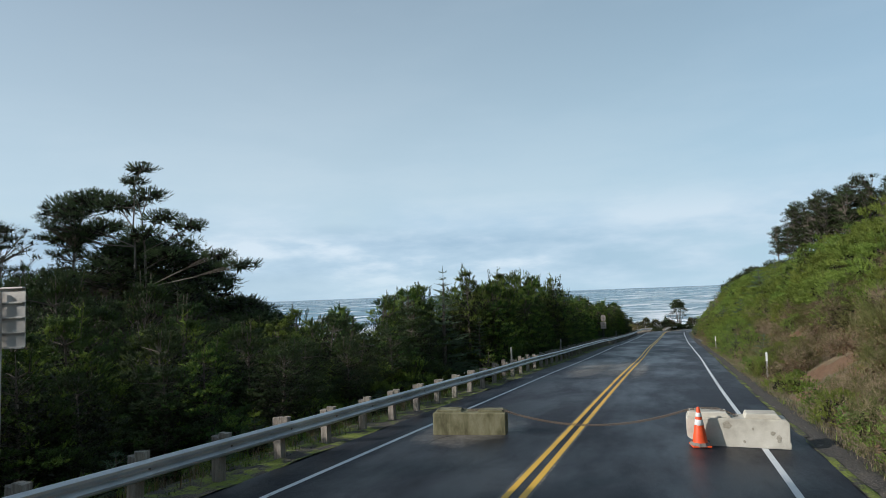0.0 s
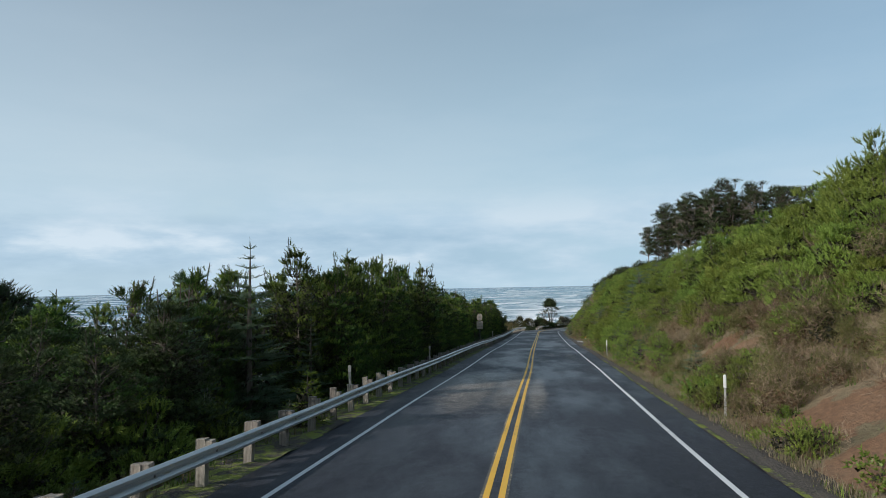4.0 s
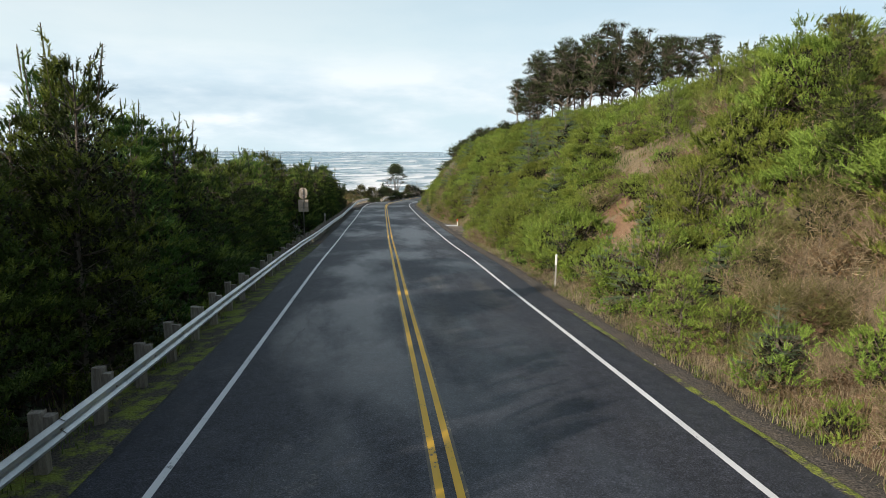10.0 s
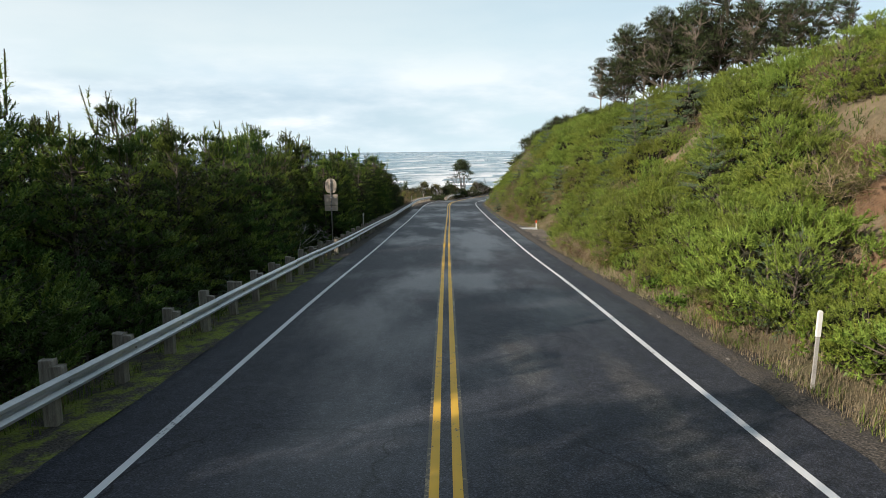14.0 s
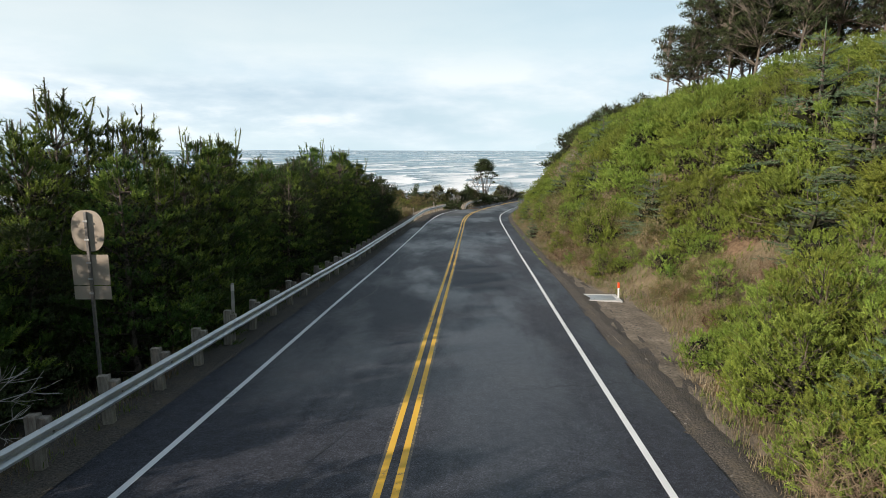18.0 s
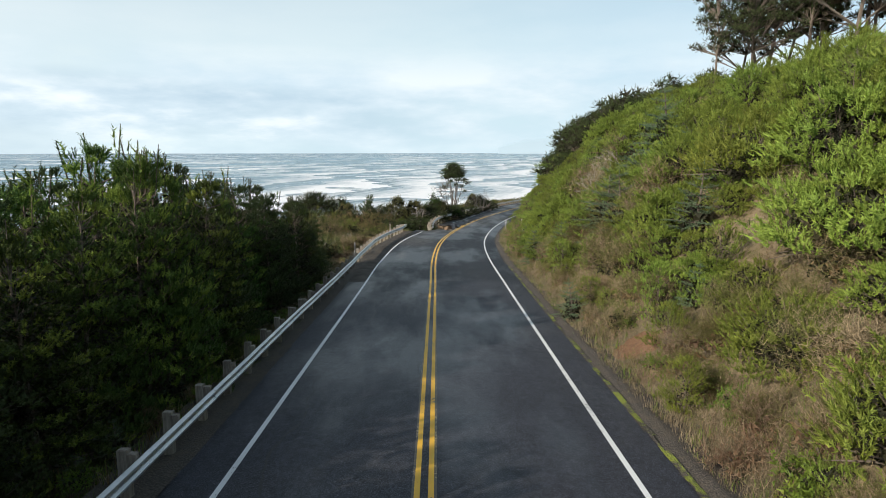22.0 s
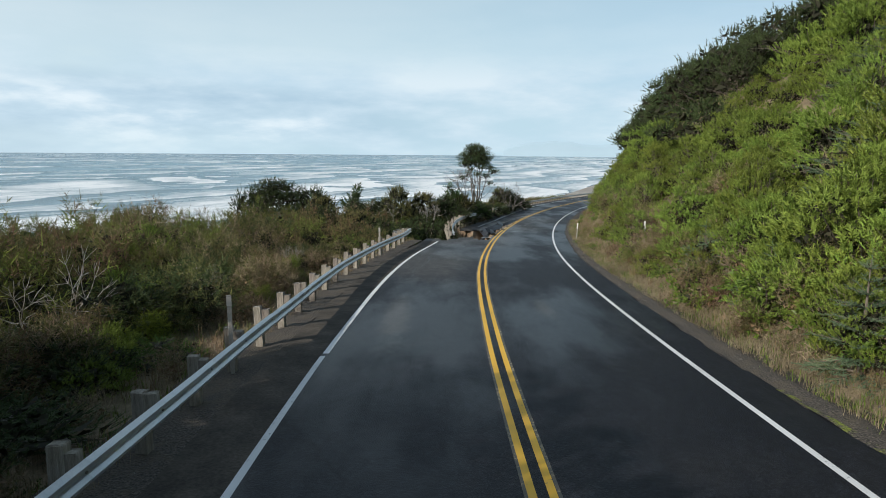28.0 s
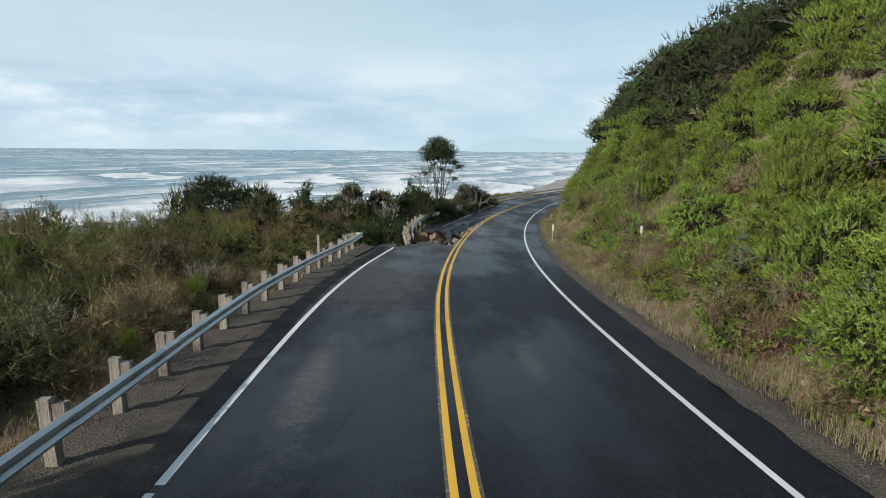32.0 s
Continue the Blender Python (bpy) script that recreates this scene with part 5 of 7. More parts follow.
low_old = kinds("clipped_conifer", [pad_tree_meshes(s, h, 3, mound_pads(s, h, sp), k=8, dense=13, size=0.26, trunk=0.012) for s, h, sp in ((95, 3.6, 2.6), (96, 4.4, 2.8), (97, 3.2, 2.4))], TREE,
                "dark wind-clipped conifer leaning up the slope", "conifer", "wind-clipped conifers above the bend")


# the wall of pines behind the guardrail
def wall_height(y):
    """Tree tops above the road."""
    return float(np.interp(y, [-20, 6, 22, 28, 33, 40, 48, 54, 63, 68, 74, 88, 94, 105, 113, 122, 130, 136, 142, 152, 160], [4.2, 3.6, 3.5, 4.7, 5.6, 6.2, 6.8, 7.4, 7.6, 6.7, 6.2, 6.6, 6.2, 6.3, 5.9, 6.9, 6.4, 6.0, 5.0, 4.6, 3.6]))


for y in np.arange(-16, 150, 2.0):
    for lat, share, protos, tall in ((-8.3, 1.0, shore_pines, 7.4), (-10.6, 0.97, shore_pines, 7.4), (-13.2, 0.92, back_pines, 8.6), (-17.0, 0.5, back_pines, 8.6)):
        if rnd.random() > share:
            continue
        yy = y + rnd.uniform(-0.9, 0.9)
        x = float(road_x(yy)) + lat + rnd.uniform(-0.7, 0.6) - (0.9 if yy < 33 else 0.0)
        if yy > 139 and (yy > 143.5 or (lat > -9 and yy > 142) or x < -8 - (yy - 139) * 1.4 - 6):
            continue
        if lat > -11 and any(math.hypot(x + 9.6, yy - q) < 1.6 for q in (33.5, 30.8, 36.6)):
            continue
        if lat > -9 and 84 < yy < 92.5:
            continue
        lower = (1.0 if lat < -12 else 1.0 if lat > -9 else 0.35) - (0.35 if yy > 84 else 0.0)
        top = wall_height(yy) * rnd.uniform(0.92 if yy > 84 else 0.86, 1.06) - lower
        need = top + float(road_z(yy)) - float(ground_z(x, yy))
        s = need / (tall + 0.3)
        # the darker-coloured pines go where the row stands in shade
        protos = dark_pines if tall < 8 and (yy > 131 or (yy < 28 and rnd.random() < 0.85) or (108 < yy < 131 and rnd.random() < 0.5)) else protos
        put(protos[rnd.randrange(len(protos))], x, yy, s, tilt=4, wide=min(1.5, max(1.0, 0.85 / s)))
# lower growth behind the sign
for lat, yy, top in ((-10.6, 84.5, 3.6), (-11.4, 87.0, 4.2), (-10.9, 89.4, 3.8), (-11.8, 91.6, 4.4), (-9.8, 93.4, 3.4), (-9.4, 86.0, 2.6), (-9.6, 90.6, 2.6), (-13.4, 85.8, 5.2), (-13.6, 90.2, 5.4)):
    x = float(road_x(yy)) + lat
    put(dark_pines[rnd.randrange(2)], x, yy, (top + float(road_z(yy)) - float(ground_z(x, yy))) / 7.6, tilt=4, wide=1.35)
# taller pines added out of view beside the start, to shade the near row
for y in np.arange(-34, 3, 3.4):
    for lat in (-12.5, -16.0, -20.0):
        x, yy = lat + rnd.uniform(-1, 1), y + rnd.uniform(-1.2, 1.2)
        put(back_pines[rnd.randrange(2)], x, yy, (8.5 + float(road_z(yy)) - float(ground_z(x, yy))) / 8.9, tilt=4)
# more pines to shade the row; the last stand at the view's left edge
for y in np.arange(4, 21, 2.6):
    for lat in (-17.0, -20.5):
        x, yy = lat + rnd.uniform(-1, 1), y + rnd.uniform(-1, 1)
        put(dark_pines[rnd.randrange(2)], x, yy, (rnd.uniform(4.0, 5.0) + float(road_z(yy)) - float(ground_z(x, yy))) / 7.6, tilt=4)


# ---- things along the road ----
def at_road(y, lat, up=0.0, turn=0.0):
    """A pose at a place by the road, y along it, x to its right."""
    p = on_road(y, lat, up)
    s = math.degrees(math.atan(float(road_x(y + 0.5)) - float(road_x(y - 0.5))))
    return pose(p.x, p.y, p.z, 0, 0, turn - s)


def w_profile():
    """The W of a guardrail beam: (out from the block, up), from its lower edge."""
    pts = [(0.0, -0.155), (0.015, -0.15), (0.08, -0.115), (0.083, -0.075), (0.03, -0.03), (0.0, -0.015), (0.0, 0.015), (0.03, 0.03), (0.083, 0.075), (0.08, 0.115), (0.015, 0.15), (0.0, 0.155)]
    return pts


def beam_mesh(frames):
    """frames: poses along the beam, x pointing to the road."""
    prof = w_profile()
    ring = [(a + 0.0, b) for a, b in prof] + [(a - 0.006, b) for a, b in reversed(prof)]
    n = len(ring)
    v = [m @ Vector((a, 0, b)) for m in frames for a, b in ring]
    f = [(i * n + j, (i + 1) * n + j, (i + 1) * n + (j + 1) % n, i * n + (j + 1) % n) for i in range(len(frames) - 1) for j in range(n)]
    return mesh_of("rail_panel", v, f, [M_STEEL])


def post_mesh(seed, w, d, h0, h1):
    rng = random.Random(seed)
    bm = bmesh.new()
    box(bm, -w / 2, w / 2, -d / 2, d / 2, h0, h1, 0.012)
    for v in bm.verts:
        if v.co.z > h1 - 0.05:
            v.co += Vector((rng.uniform(-0.008, 0.008), rng.uniform(-0.008, 0.008), rng.uniform(-0.022, 0.012)))
    me = bpy.data.meshes.new("post")
    bm.to_mesh(me)
    bm.free()
    me.materials.append(M_POST)
    return me


POST = [post_mesh(s, 0.19, 0.17, -0.75, 0.86 + 0.03 * s) for s in range(3)]
BLOCK = [post_mesh(s + 9, 0.19, 0.15, 0.42, 0.80 + 0.02 * s) for s in range(3)]
_bb = bmesh.new()
bmesh.ops.create_cone(_bb, cap_ends=True, segments=8, radius1=0.022, radius2=0.016, depth=0.02, matrix=pose(0.01, 0, 0, 0, 90, 0))
BOLT = bpy.data.meshes.new("bolt")
_bb.to_mesh(BOLT)
_bb.free()
BOLT.materials.append(M_BOLT)

PITCH = 1.905
guardrail = tagged(new("guardrail"), "galvanised W-beam guardrail on weathered wooden posts", "guardrail")
RAIL_UP = 0.585


def rail_lat(y):
    out = float(np.interp(y, [0, 28, 36, 56, 68, 96, 112, 128, 144, 150, 158], [-5.25, -5.3, -5.42, -5.53, -5.5, -5.43, -5.33, -5.44, -5.36, -5.42, -5.6]))
    return out - 0.5 * max(0.0, (y - 170) / 8.0) ** 2


y0, y1 = 23.15 - 24 * PITCH, 177.4
n_post = int((y1 - y0) / PITCH) + 1
for i in range(n_post):
    y = y0 + i * PITCH
    k = rnd.randrange(3)
    lean = rnd.uniform(-2.5, 2.5)
    post = part("post", POST[k], guardrail, "", at_road(y, rail_lat(y) - 0.30, (-0.12 if y < 27 else -0.02) + rnd.uniform(-0.03, 0.05)) @ pose(0, 0, 0, rnd.uniform(-2, 2), lean, rnd.uniform(-5, 5)))
    part("blockout", BLOCK[rnd.randrange(3)], post, "", at_road(y, rail_lat(y) - 0.14, rnd.uniform(-0.02, 0.02)) @ pose(0, 0, 0, 0, 0, rnd.uniform(-3, 3)))
    if i % 2 == 0:
        ys = [y + PITCH * j / 3 for j in range(0, 7)]
        if ys[-1] > y1 + 0.6:
            ys = [q for q in ys if q <= y1 + 0.3]
        wob = rnd.uniform(-0.008, 0.008)
        if len(ys) > 1:
            panel = part("rail_panel", beam_mesh([at_road(q, rail_lat(q) + 0.004 * (i // 2 % 2), RAIL_UP + wob) for q in ys]), guardrail)
    part("bolt", BOLT, panel, "", at_road(y, rail_lat(y) + 0.004, RAIL_UP))
# the curled end by the slip
part("end_terminal", beam_mesh([at_road(177.6 + 0.9 * math.sin(a), rail_lat(177.6) - 0.9 + 0.9 * math.cos(a), RAIL_UP - 0.1 * a, math.degrees(a)) for a in np.linspace(0, 2.2, 9)]), guardrail, "flared rail end")

# the rail that hangs into the slip
rail_b = tagged(new("broken_guardrail"), "sagging guardrail over the slip, posts leaning outwards", "guardrail")
sag = lambda y: -0.1 - 0.55 * math.exp(-((y - 185) / 6.0) ** 2)
lat_b = lambda y: -5.2 + 1.9 * math.exp(-((y - 179.5) / 7.5) ** 2)
for i, y in enumerate(np.arange(180.6, 202.0, PITCH)):
    lean = -18 * math.exp(-((y - 185) / 6.0) ** 2) + rnd.uniform(-5, 5)
    post = part("post", POST[i % 3], rail_b, "", at_road(y, lat_b(y) - 0.36, sag(y)) @ pose(0, 0, 0, 0, lean, 0))
    part("blockout", BLOCK[i % 3], post, "", at_road(y, lat_b(y) - 0.14, sag(y)) @ pose(0, 0, 0, 0, lean, 0))
    part("rail_panel", beam_mesh([at_road(q, lat_b(q), RAIL_UP + sag(q)) for q in (y, y + PITCH / 2, y + PITCH)]), rail_b)
rail_c = tagged(new("far_guardrail"), "steel guardrail on posts along the far bend", "guardrail")
for i, y in enumerate(np.arange(214.0, 336.0, PITCH)):
    part("post", POST[i % 3], rail_c, "", at_road(y, -5.55, -0.1))
    part("rail_panel", beam_mesh([at_road(q, -5.2, RAIL_UP) for q in (y, y + PITCH)]), rail_c)


def prism(bm, outline, y0, y1):
    """An outline in x, z drawn out from y0 to y1."""
    a = [bm.verts.new((x, y0, z)) for x, z in outline]
    b = [bm.verts.new((x, y1, z)) for x, z in outline]
    n = len(a)
    bm.faces.new(a)
    bm.faces.new(list(reversed(b)))
    for i in range(n):
        bm.faces.new((a[(i + 1) % n], a[i], b[i], b[(i + 1) % n]))
    bmesh.ops.recalc_face_normals(bm, faces=bm.faces)
    return bm


# mossy block at the left lane
blk = tagged(new("concrete_block"), "mossy stained concrete block standing on the road", "concrete block")
blk.matrix_basis = pose(-2.46, 15.55, float(road_z(15.5)) - 0.03, 0, 0, 9)
bm = bmesh.new()
box(bm, -0.93, 0.93, -0.29, 0.29, 0.0, 0.56, 0.02)
rg = random.Random(3)
for v in bm.verts:
    v.co += Vector((rg.uniform(-0.006, 0.006), rg.uniform(-0.006, 0.006), rg.uniform(-0.008, 0.006)))
part("body", (bm, M_MOSSY), blk)
for x0, x1 in ((-0.86, -0.18), (0.2, 0.88)):
    bm = bmesh.new()
    prism(bm, [(x0, 0.55), (x0 + 0.06, 0.615), (x1 - 0.05, 0.61), (x1, 0.55)], -0.18, 0.2)
    bmesh.ops.subdivide_edges(bm, edges=bm.edges[:], cuts=2)
    for v in bm.verts:
        if v.co.z > 0.56:
            v.co += Vector((rg.uniform(-0.01, 0.01), rg.uniform(-0.01, 0.01), rg.uniform(-0.02, 0.015)))
    part("raised_key", (bm, M_MOSSY), blk, "broken raised key along the top")

# white block at the right lane
wblk = tagged(new("concrete_block"), "pale concrete barrier block with spalled patches", "concrete block")
wblk.matrix_basis = pose(3.76, 15.78, float(road_z(15.5)) - 0.05, 0, 0, 0)
bm = bmesh.new()
prism(bm, [(-0.92, 0.0), (1.03, 0.0), (1.04, 0.12), (1.02, 0.16), (1.03, 0.56), (0.97, 0.62), (-1.02, 0.62), (-1.05, 0.58), (-1.05, 0.2), (-0.92, 0.1)], -0.3, 0.3)
bmesh.ops.bevel(bm, geom=bm.edges[:], offset=0.015, segments=2, affect="EDGES")
part("body", (bm, M_CONCRETE), wblk)
for x0, x1 in ((-1.02, -0.1), (0.16, 0.9)):
    bm = bmesh.new()
    prism(bm, [(x0, 0.615), (x0 + 0.04, 0.73), (x1 - 0.1, 0.73), (x1, 0.615)], -0.2, 0.24)
    bmesh.ops.bevel(bm, geom=bm.edges[:], offset=0.01, segments=1, affect="EDGES")
    part("raised_key", (bm, M_CONCRETE), wblk)
for cx, cz, r, st in ((-0.22, 0.47, 0.09, 1.2), (0.68, 0.34, 0.055, 1.0), (0.8, 0.22, 0.09, 0.6), (0.3, 0.42, 0.035, 0.5), (-0.72, 0.35, 0.06, 0.6), (0.12, 0.14, 0.035, 1.0)):
    bm = bmesh.new()
    vs = [bm.verts.new((cx + r * st * rg.uniform(0.6, 1.2) * math.cos(a), -0.303, cz + r * rg.uniform(0.6, 1.2) * math.sin(a))) for a in np.linspace(0, 6.28, 14)[:-1]]
    bm.faces.new(vs)
    ex = bmesh.ops.extrude_face_region(bm, geom=bm.faces[:])
    bmesh.ops.translate(bm, vec=(0, -0.003, 0), verts=[e for e in ex["geom"] if isinstance(e, bmesh.types.BMVert)])
    part("spalled_patch", (bm, M_PATCH), wblk, "rough grey patch where the face has flaked")


# traffic cone
def lathe(bm, prof, seg=24):
    rings = [[bm.verts.new((r * math.cos(2 * math.pi * i / seg), r * math.sin(2 * math.pi * i / seg), z)) for i in range(seg)] for r, z in prof]
    for a, b in zip(rings, rings[1:]):
        for i in range(seg):
            bm.faces.new((a[i], a[(i + 1) % seg], b[(i + 1) % seg], b[i])).smooth = True
    return bm


cone = tagged(new("traffic_cone"), "orange traffic cone with two white bands beside a barrier block", "traffic cone")
cone.matrix_basis = pose(2.97, 15.27, float(road_z(15.27)) - 0.012, 0, 0, 12)
cr = lambda z: 0.155 - 0.125 * (z - 0.1) / 0.75
bm = bmesh.new()
box(bm, -0.2, 0.2, -0.2, 0.2, 0.0, 0.035, 0.012)
part("base_plate", (bm, M_ORANGE), cone)
cone_body = part("body", (lathe(bmesh.new(), [(0.2, 0.03), (0.165, 0.06), (cr(0.1), 0.1), (cr(0.83), 0.83), (0.022, 0.85), (0.0, 0.851)]), M_ORANGE), cone)
for z0, z1 in ((0.46, 0.58), (0.64, 0.73)):
    part("reflective_band", (lathe(bmesh.new(), [(cr(z0) + 0.001, z0), (cr(z0) + 0.004, z0 + 0.004), (cr(z1) + 0.004, z1 - 0.004), (cr(z1) + 0.001, z1)]), M_WHITE), cone_body, "white reflective collar")
bm = bmesh.new()
bmesh.ops.create_cone(bm, segments=10, cap_ends=False, radius1=0.23, radius2=0.19, depth=0.07, matrix=pose(0, 0, 0.075, 4, -3, 20))
bmesh.ops.solidify(bm, geom=bm.faces[:], thickness=0.04)
part("weight_ring", (bm, M_RUBBER), cone, "worn rubber weight ring")

# chain between the blocks
chain = tagged(new("chain"), "rusty steel chain slung between two concrete blocks", "chain")
bm = bmesh.new()
R1, R2 = 0.025, 0.008
path = [(math.cos(a) * R1 + (0.016 if math.cos(a) > 0 else -0.016), math.sin(a) * R1) for a in np.linspace(0, 2 * math.pi, 11)[:-1]]
rings = []
for i, (x, y) in enumerate(path):
    o = Vector((x - (0.016 if x > 0 else -0.016), y, 0)).normalized()
    rings.append([bm.verts.new(Vector((x, y, 0)) + o * R2 * math.cos(b) + Vector((0, 0, R2 * math.sin(b)))) for b in np.linspace(0, 2 * math.pi, 6)[:-1]])
for i in range(len(rings)):
    a, b = rings[i], rings[(i + 1) % len(rings)]
    for j in range(5):
        bm.faces.new((a[j], a[(j + 1) % 5], b[(j + 1) % 5], b[j]))
LINK = bpy.data.meshes.new("link")
bm.to_mesh(LINK)
bm.free()
LINK.materials.append(M_RUSTY)
c0 = Vector((-2.45, 15.5, float(road_z(15.5)) + 0.57))
c1 = Vector((-1.6, 15.62, float(road_z(15.6)) + 0.565))
c2 = Vector((2.75, 15.75, float(road_z(15.7)) + 0.70))
c3 = Vector((3.78, 15.75, float(road_z(15.7)) + 0.60))
run = [c0.lerp(c1, i / 12) for i in range(12)]
run += [c1.lerp(c2, u) - Vector((0, 0, 4 * 0.36 * u * (1 - u))) for u in np.linspace(0, 1, 60)]
run += [c2.lerp(Vector((3.05, 15.75, c2.z + 0.04)), 0.5), Vector((3.05, 15.75, c2.z + 0.045)), Vector((3.4, 15.75, c2.z + 0.045)), c3]
dist = 0.0
prev = run[0]
i = 0
for a, b in zip(run, run[1:]):
    seg = (b - a).length
    while dist <= seg:
        p = a.lerp(b, dist / seg)
        q = (b - a).to_track_quat("X", "Z").to_matrix().to_4x4()
        part("link", LINK, chain, "", Matrix.Translation(p) @ q @ pose(0, 0, 0, 45 + 90 * (i % 2), 0, 0))
        i += 1
        dist += 0.058
    dist -= seg


# delineators and stakes
M_STAKE = material("weathered_plastic", [(0.3, 0.29, 0.27), (0.42, 0.41, 0.38)], 3.0, 0.7, 0.2, 40.0)


def delineator(y, lat, h, orange=False):
    d = tagged(new("delineator"), "white flexible road marker with an orange cap" if orange else "slim white roadside marker post with reflector", "marker post", "roadside markers")
    x, yy = on_road(y, lat).x, on_road(y, lat).y
    d.matrix_basis = pose(x, yy, float(ground_z(x, yy)) - 0.05, rnd.uniform(-2, 2), rnd.uniform(-2, 2), 0)
    w = 0.034
    bm = bmesh.new()
    prism(bm, [(-w, 0), (w, 0), (w, h * 0.72), (-w, h * 0.72)], -0.012, 0.012)
    bmesh.ops.bevel(bm, geom=bm.edges[:], offset=0.005, segments=1, affect="EDGES")
    part("post", (bm, M_WHITE if orange else M_STAKE), d)
    bm = bmesh.new()
    prism(bm, [(-w - 0.008, h * 0.72), (w + 0.008, h * 0.72), (w + 0.008, h), (w * 0.6, h + 0.03), (-w * 0.6, h + 0.03), (-w - 0.008, h)], -0.02, 0.02)
    bmesh.ops.bevel(bm, geom=bm.edges[:], offset=0.006, segments=1, affect="EDGES")
    part("reflector", (bm, M_ORANGE if orange else M_WHITE), d, "orange cap" if orange else "white reflective head")
    return d


delineator(32.75, 6.55, 1.35)
delineator(64.5, 6.2, 1.5)
delineator(103.7, 7.2, 0.75, True)
delineator(165.5, 8.0, 1.25)
delineator(181.5, 6.0, 1.45)
for y, lat, h in ((32.65, -5.66, 1.5), (47.7, -5.75, 1.55), (95.9, -5.72, 1.65), (146.8, -5.62, 1.6), (167.8, -5.9, 1.45)):
    st = tagged(new("stake"), "weathered grey stake fixed to a guardrail post", "stake", "stakes behind the guardrail")
    st.matrix_basis = at_road(y, lat, -0.2) @ pose(0, 0, 0, rnd.uniform(-2, 2), rnd.uniform(-2, 2), 20)
    bm = bmesh.new()
    box(bm, -0.045, 0.045, -0.02, 0.02, 0, h + 0.2, 0.006)
    shaft = part("shaft", (bm, M_GREYWOOD), st)
    bm = bmesh.new()
    box(bm, -0.05, 0.05, -0.025, -0.021, h - 0.02, h + 0.17, 0.001)
    part("plate", (bm, M_ALU), shaft, "pale plate on its head")

# route sign seen from behind
M_SIGN = material("dull_sign_back", [(0.36, 0.30, 0.24), (0.45, 0.385, 0.31)], 2.0, 0.6, 0.1, 50.0, metal=0.2, fine=0.08)
sign = tagged(new("road_sign"), "back of a route shield and panels on a steel post", "road sign")
sign.matrix_basis = pose(-7.05, 91.6, float(ground_z(-7.05, 91.6)) - 0.1, 0, 0, 3)
zb = float(ground_z(-7.05, 91.6)) - 0.1
bm = bmesh.new()
box(bm, -0.03, 0.03, -0.03, 0.03, 0, -1.5 - zb, 0.006)
sign_post = part("post", (bm, M_BOLT), sign)
bm = bmesh.new()
zc = -1.9 - zb
ol = [(0.35 * math.copysign(abs(math.cos(a)) ** 0.75, math.cos(a)), zc + 0.46 * math.copysign(abs(math.sin(a)) ** 0.8, math.sin(a)) * (1.0 if math.sin(a) < 0 else 0.95)) for a in np.linspace(0, 2 * math.pi, 33)[:-1]]
prism(bm, ol, 0.035, 0.041)
part("shield", (bm, M_SIGN), sign, "shield-shaped plate")
for z0, z1 in ((-3.1, -2.43), (-3.42, -3.12)):
    bm = bmesh.new()
    prism(bm, [(-0.41, z0 - zb), (0.39, z0 - zb), (0.39, z1 - zb), (-0.41, z1 - zb)], 0.035, 0.041)
    part("panel", (bm, M_SIGN), sign)
for z in (-1.7, -2.1, -2.6, -2.95, -3.27):
    bm = bmesh.new()
    box(bm, -0.05, 0.05, -0.04, -0.03, z - zb - 0.02, z - zb + 0.02, 0.004)
    part("clamp", (bm, M_STEEL), sign_post)

# large sign beside the start
big = tagged(new("road_sign"), "back of a ribbed aluminium sign panel behind the guardrail", "road sign")
big.matrix_basis = pose(-8.3, 7.45, float(ground_z(-8.3, 7.45)) - 0.1, 0, 0, 8)
zb = float(ground_z(-8.3, 7.45)) - 0.1
for i in range(4):
    bm = bmesh.new()
    box(bm, -0.75, 0.75, 0.0, 0.012, 2.06 - zb + 0.25 * i, 2.06 - zb + 0.25 * i + 0.245, 0.004)
    part("panel", (bm, M_ALU), big)
for i in range(5):
    bm = bmesh.new()
    box(bm, -0.74, 0.74, -0.05, -0.002, 2.05 - zb + 0.25 * i, 2.075 - zb + 0.25 * i, 0.003)
    part("rib", (bm, M_ALU), big)
for x in (-0.5, 0.3):
    bm = bmesh.new()
    box(bm, x - 0.035, x + 0.035, -0.12, -0.05, 0, 3.0 - zb, 0.008)
    part("post", (bm, M_ALU), big, "square aluminium post")

# drain cover in the lay-by
drain = tagged(new("drain_cover"), "dull steel drain plate in a concrete frame in the gravel", "drain cover")
drain.matrix_basis = pose(6.5, 103.7, float(road_z(103.7)) - 0.12, math.degrees(math.atan(-0.057)), 0, -2)
for x0, x1, ya, yb in ((-0.72, 0.72, -0.72, -0.58), (-0.72, 0.72, 0.58, 0.72), (-0.72, -0.58, -0.576, 0.576), (0.58, 0.72, -0.576, 0.576)):
    bm = bmesh.new()
    box(bm, x0, x1, ya, yb, -0.3, 0.05, 0.012)
    part("frame_side", (bm, M_GRATE), drain)
bm = bmesh.new()
box(bm, -0.57, 0.57, -0.57, 0.57, -0.3, -0.08)
part("sump", (bm, M_BOLT), drain)
for i in range(2):
    bm = bmesh.new()
    box(bm, -0.565 + 0.567 * i, -0.002 + 0.567 * i, -0.565, 0.565, -0.01, 0.035, 0.006)
    part("cover_plate", (bm, M_STEEL), drain, "dull grey steel plate")


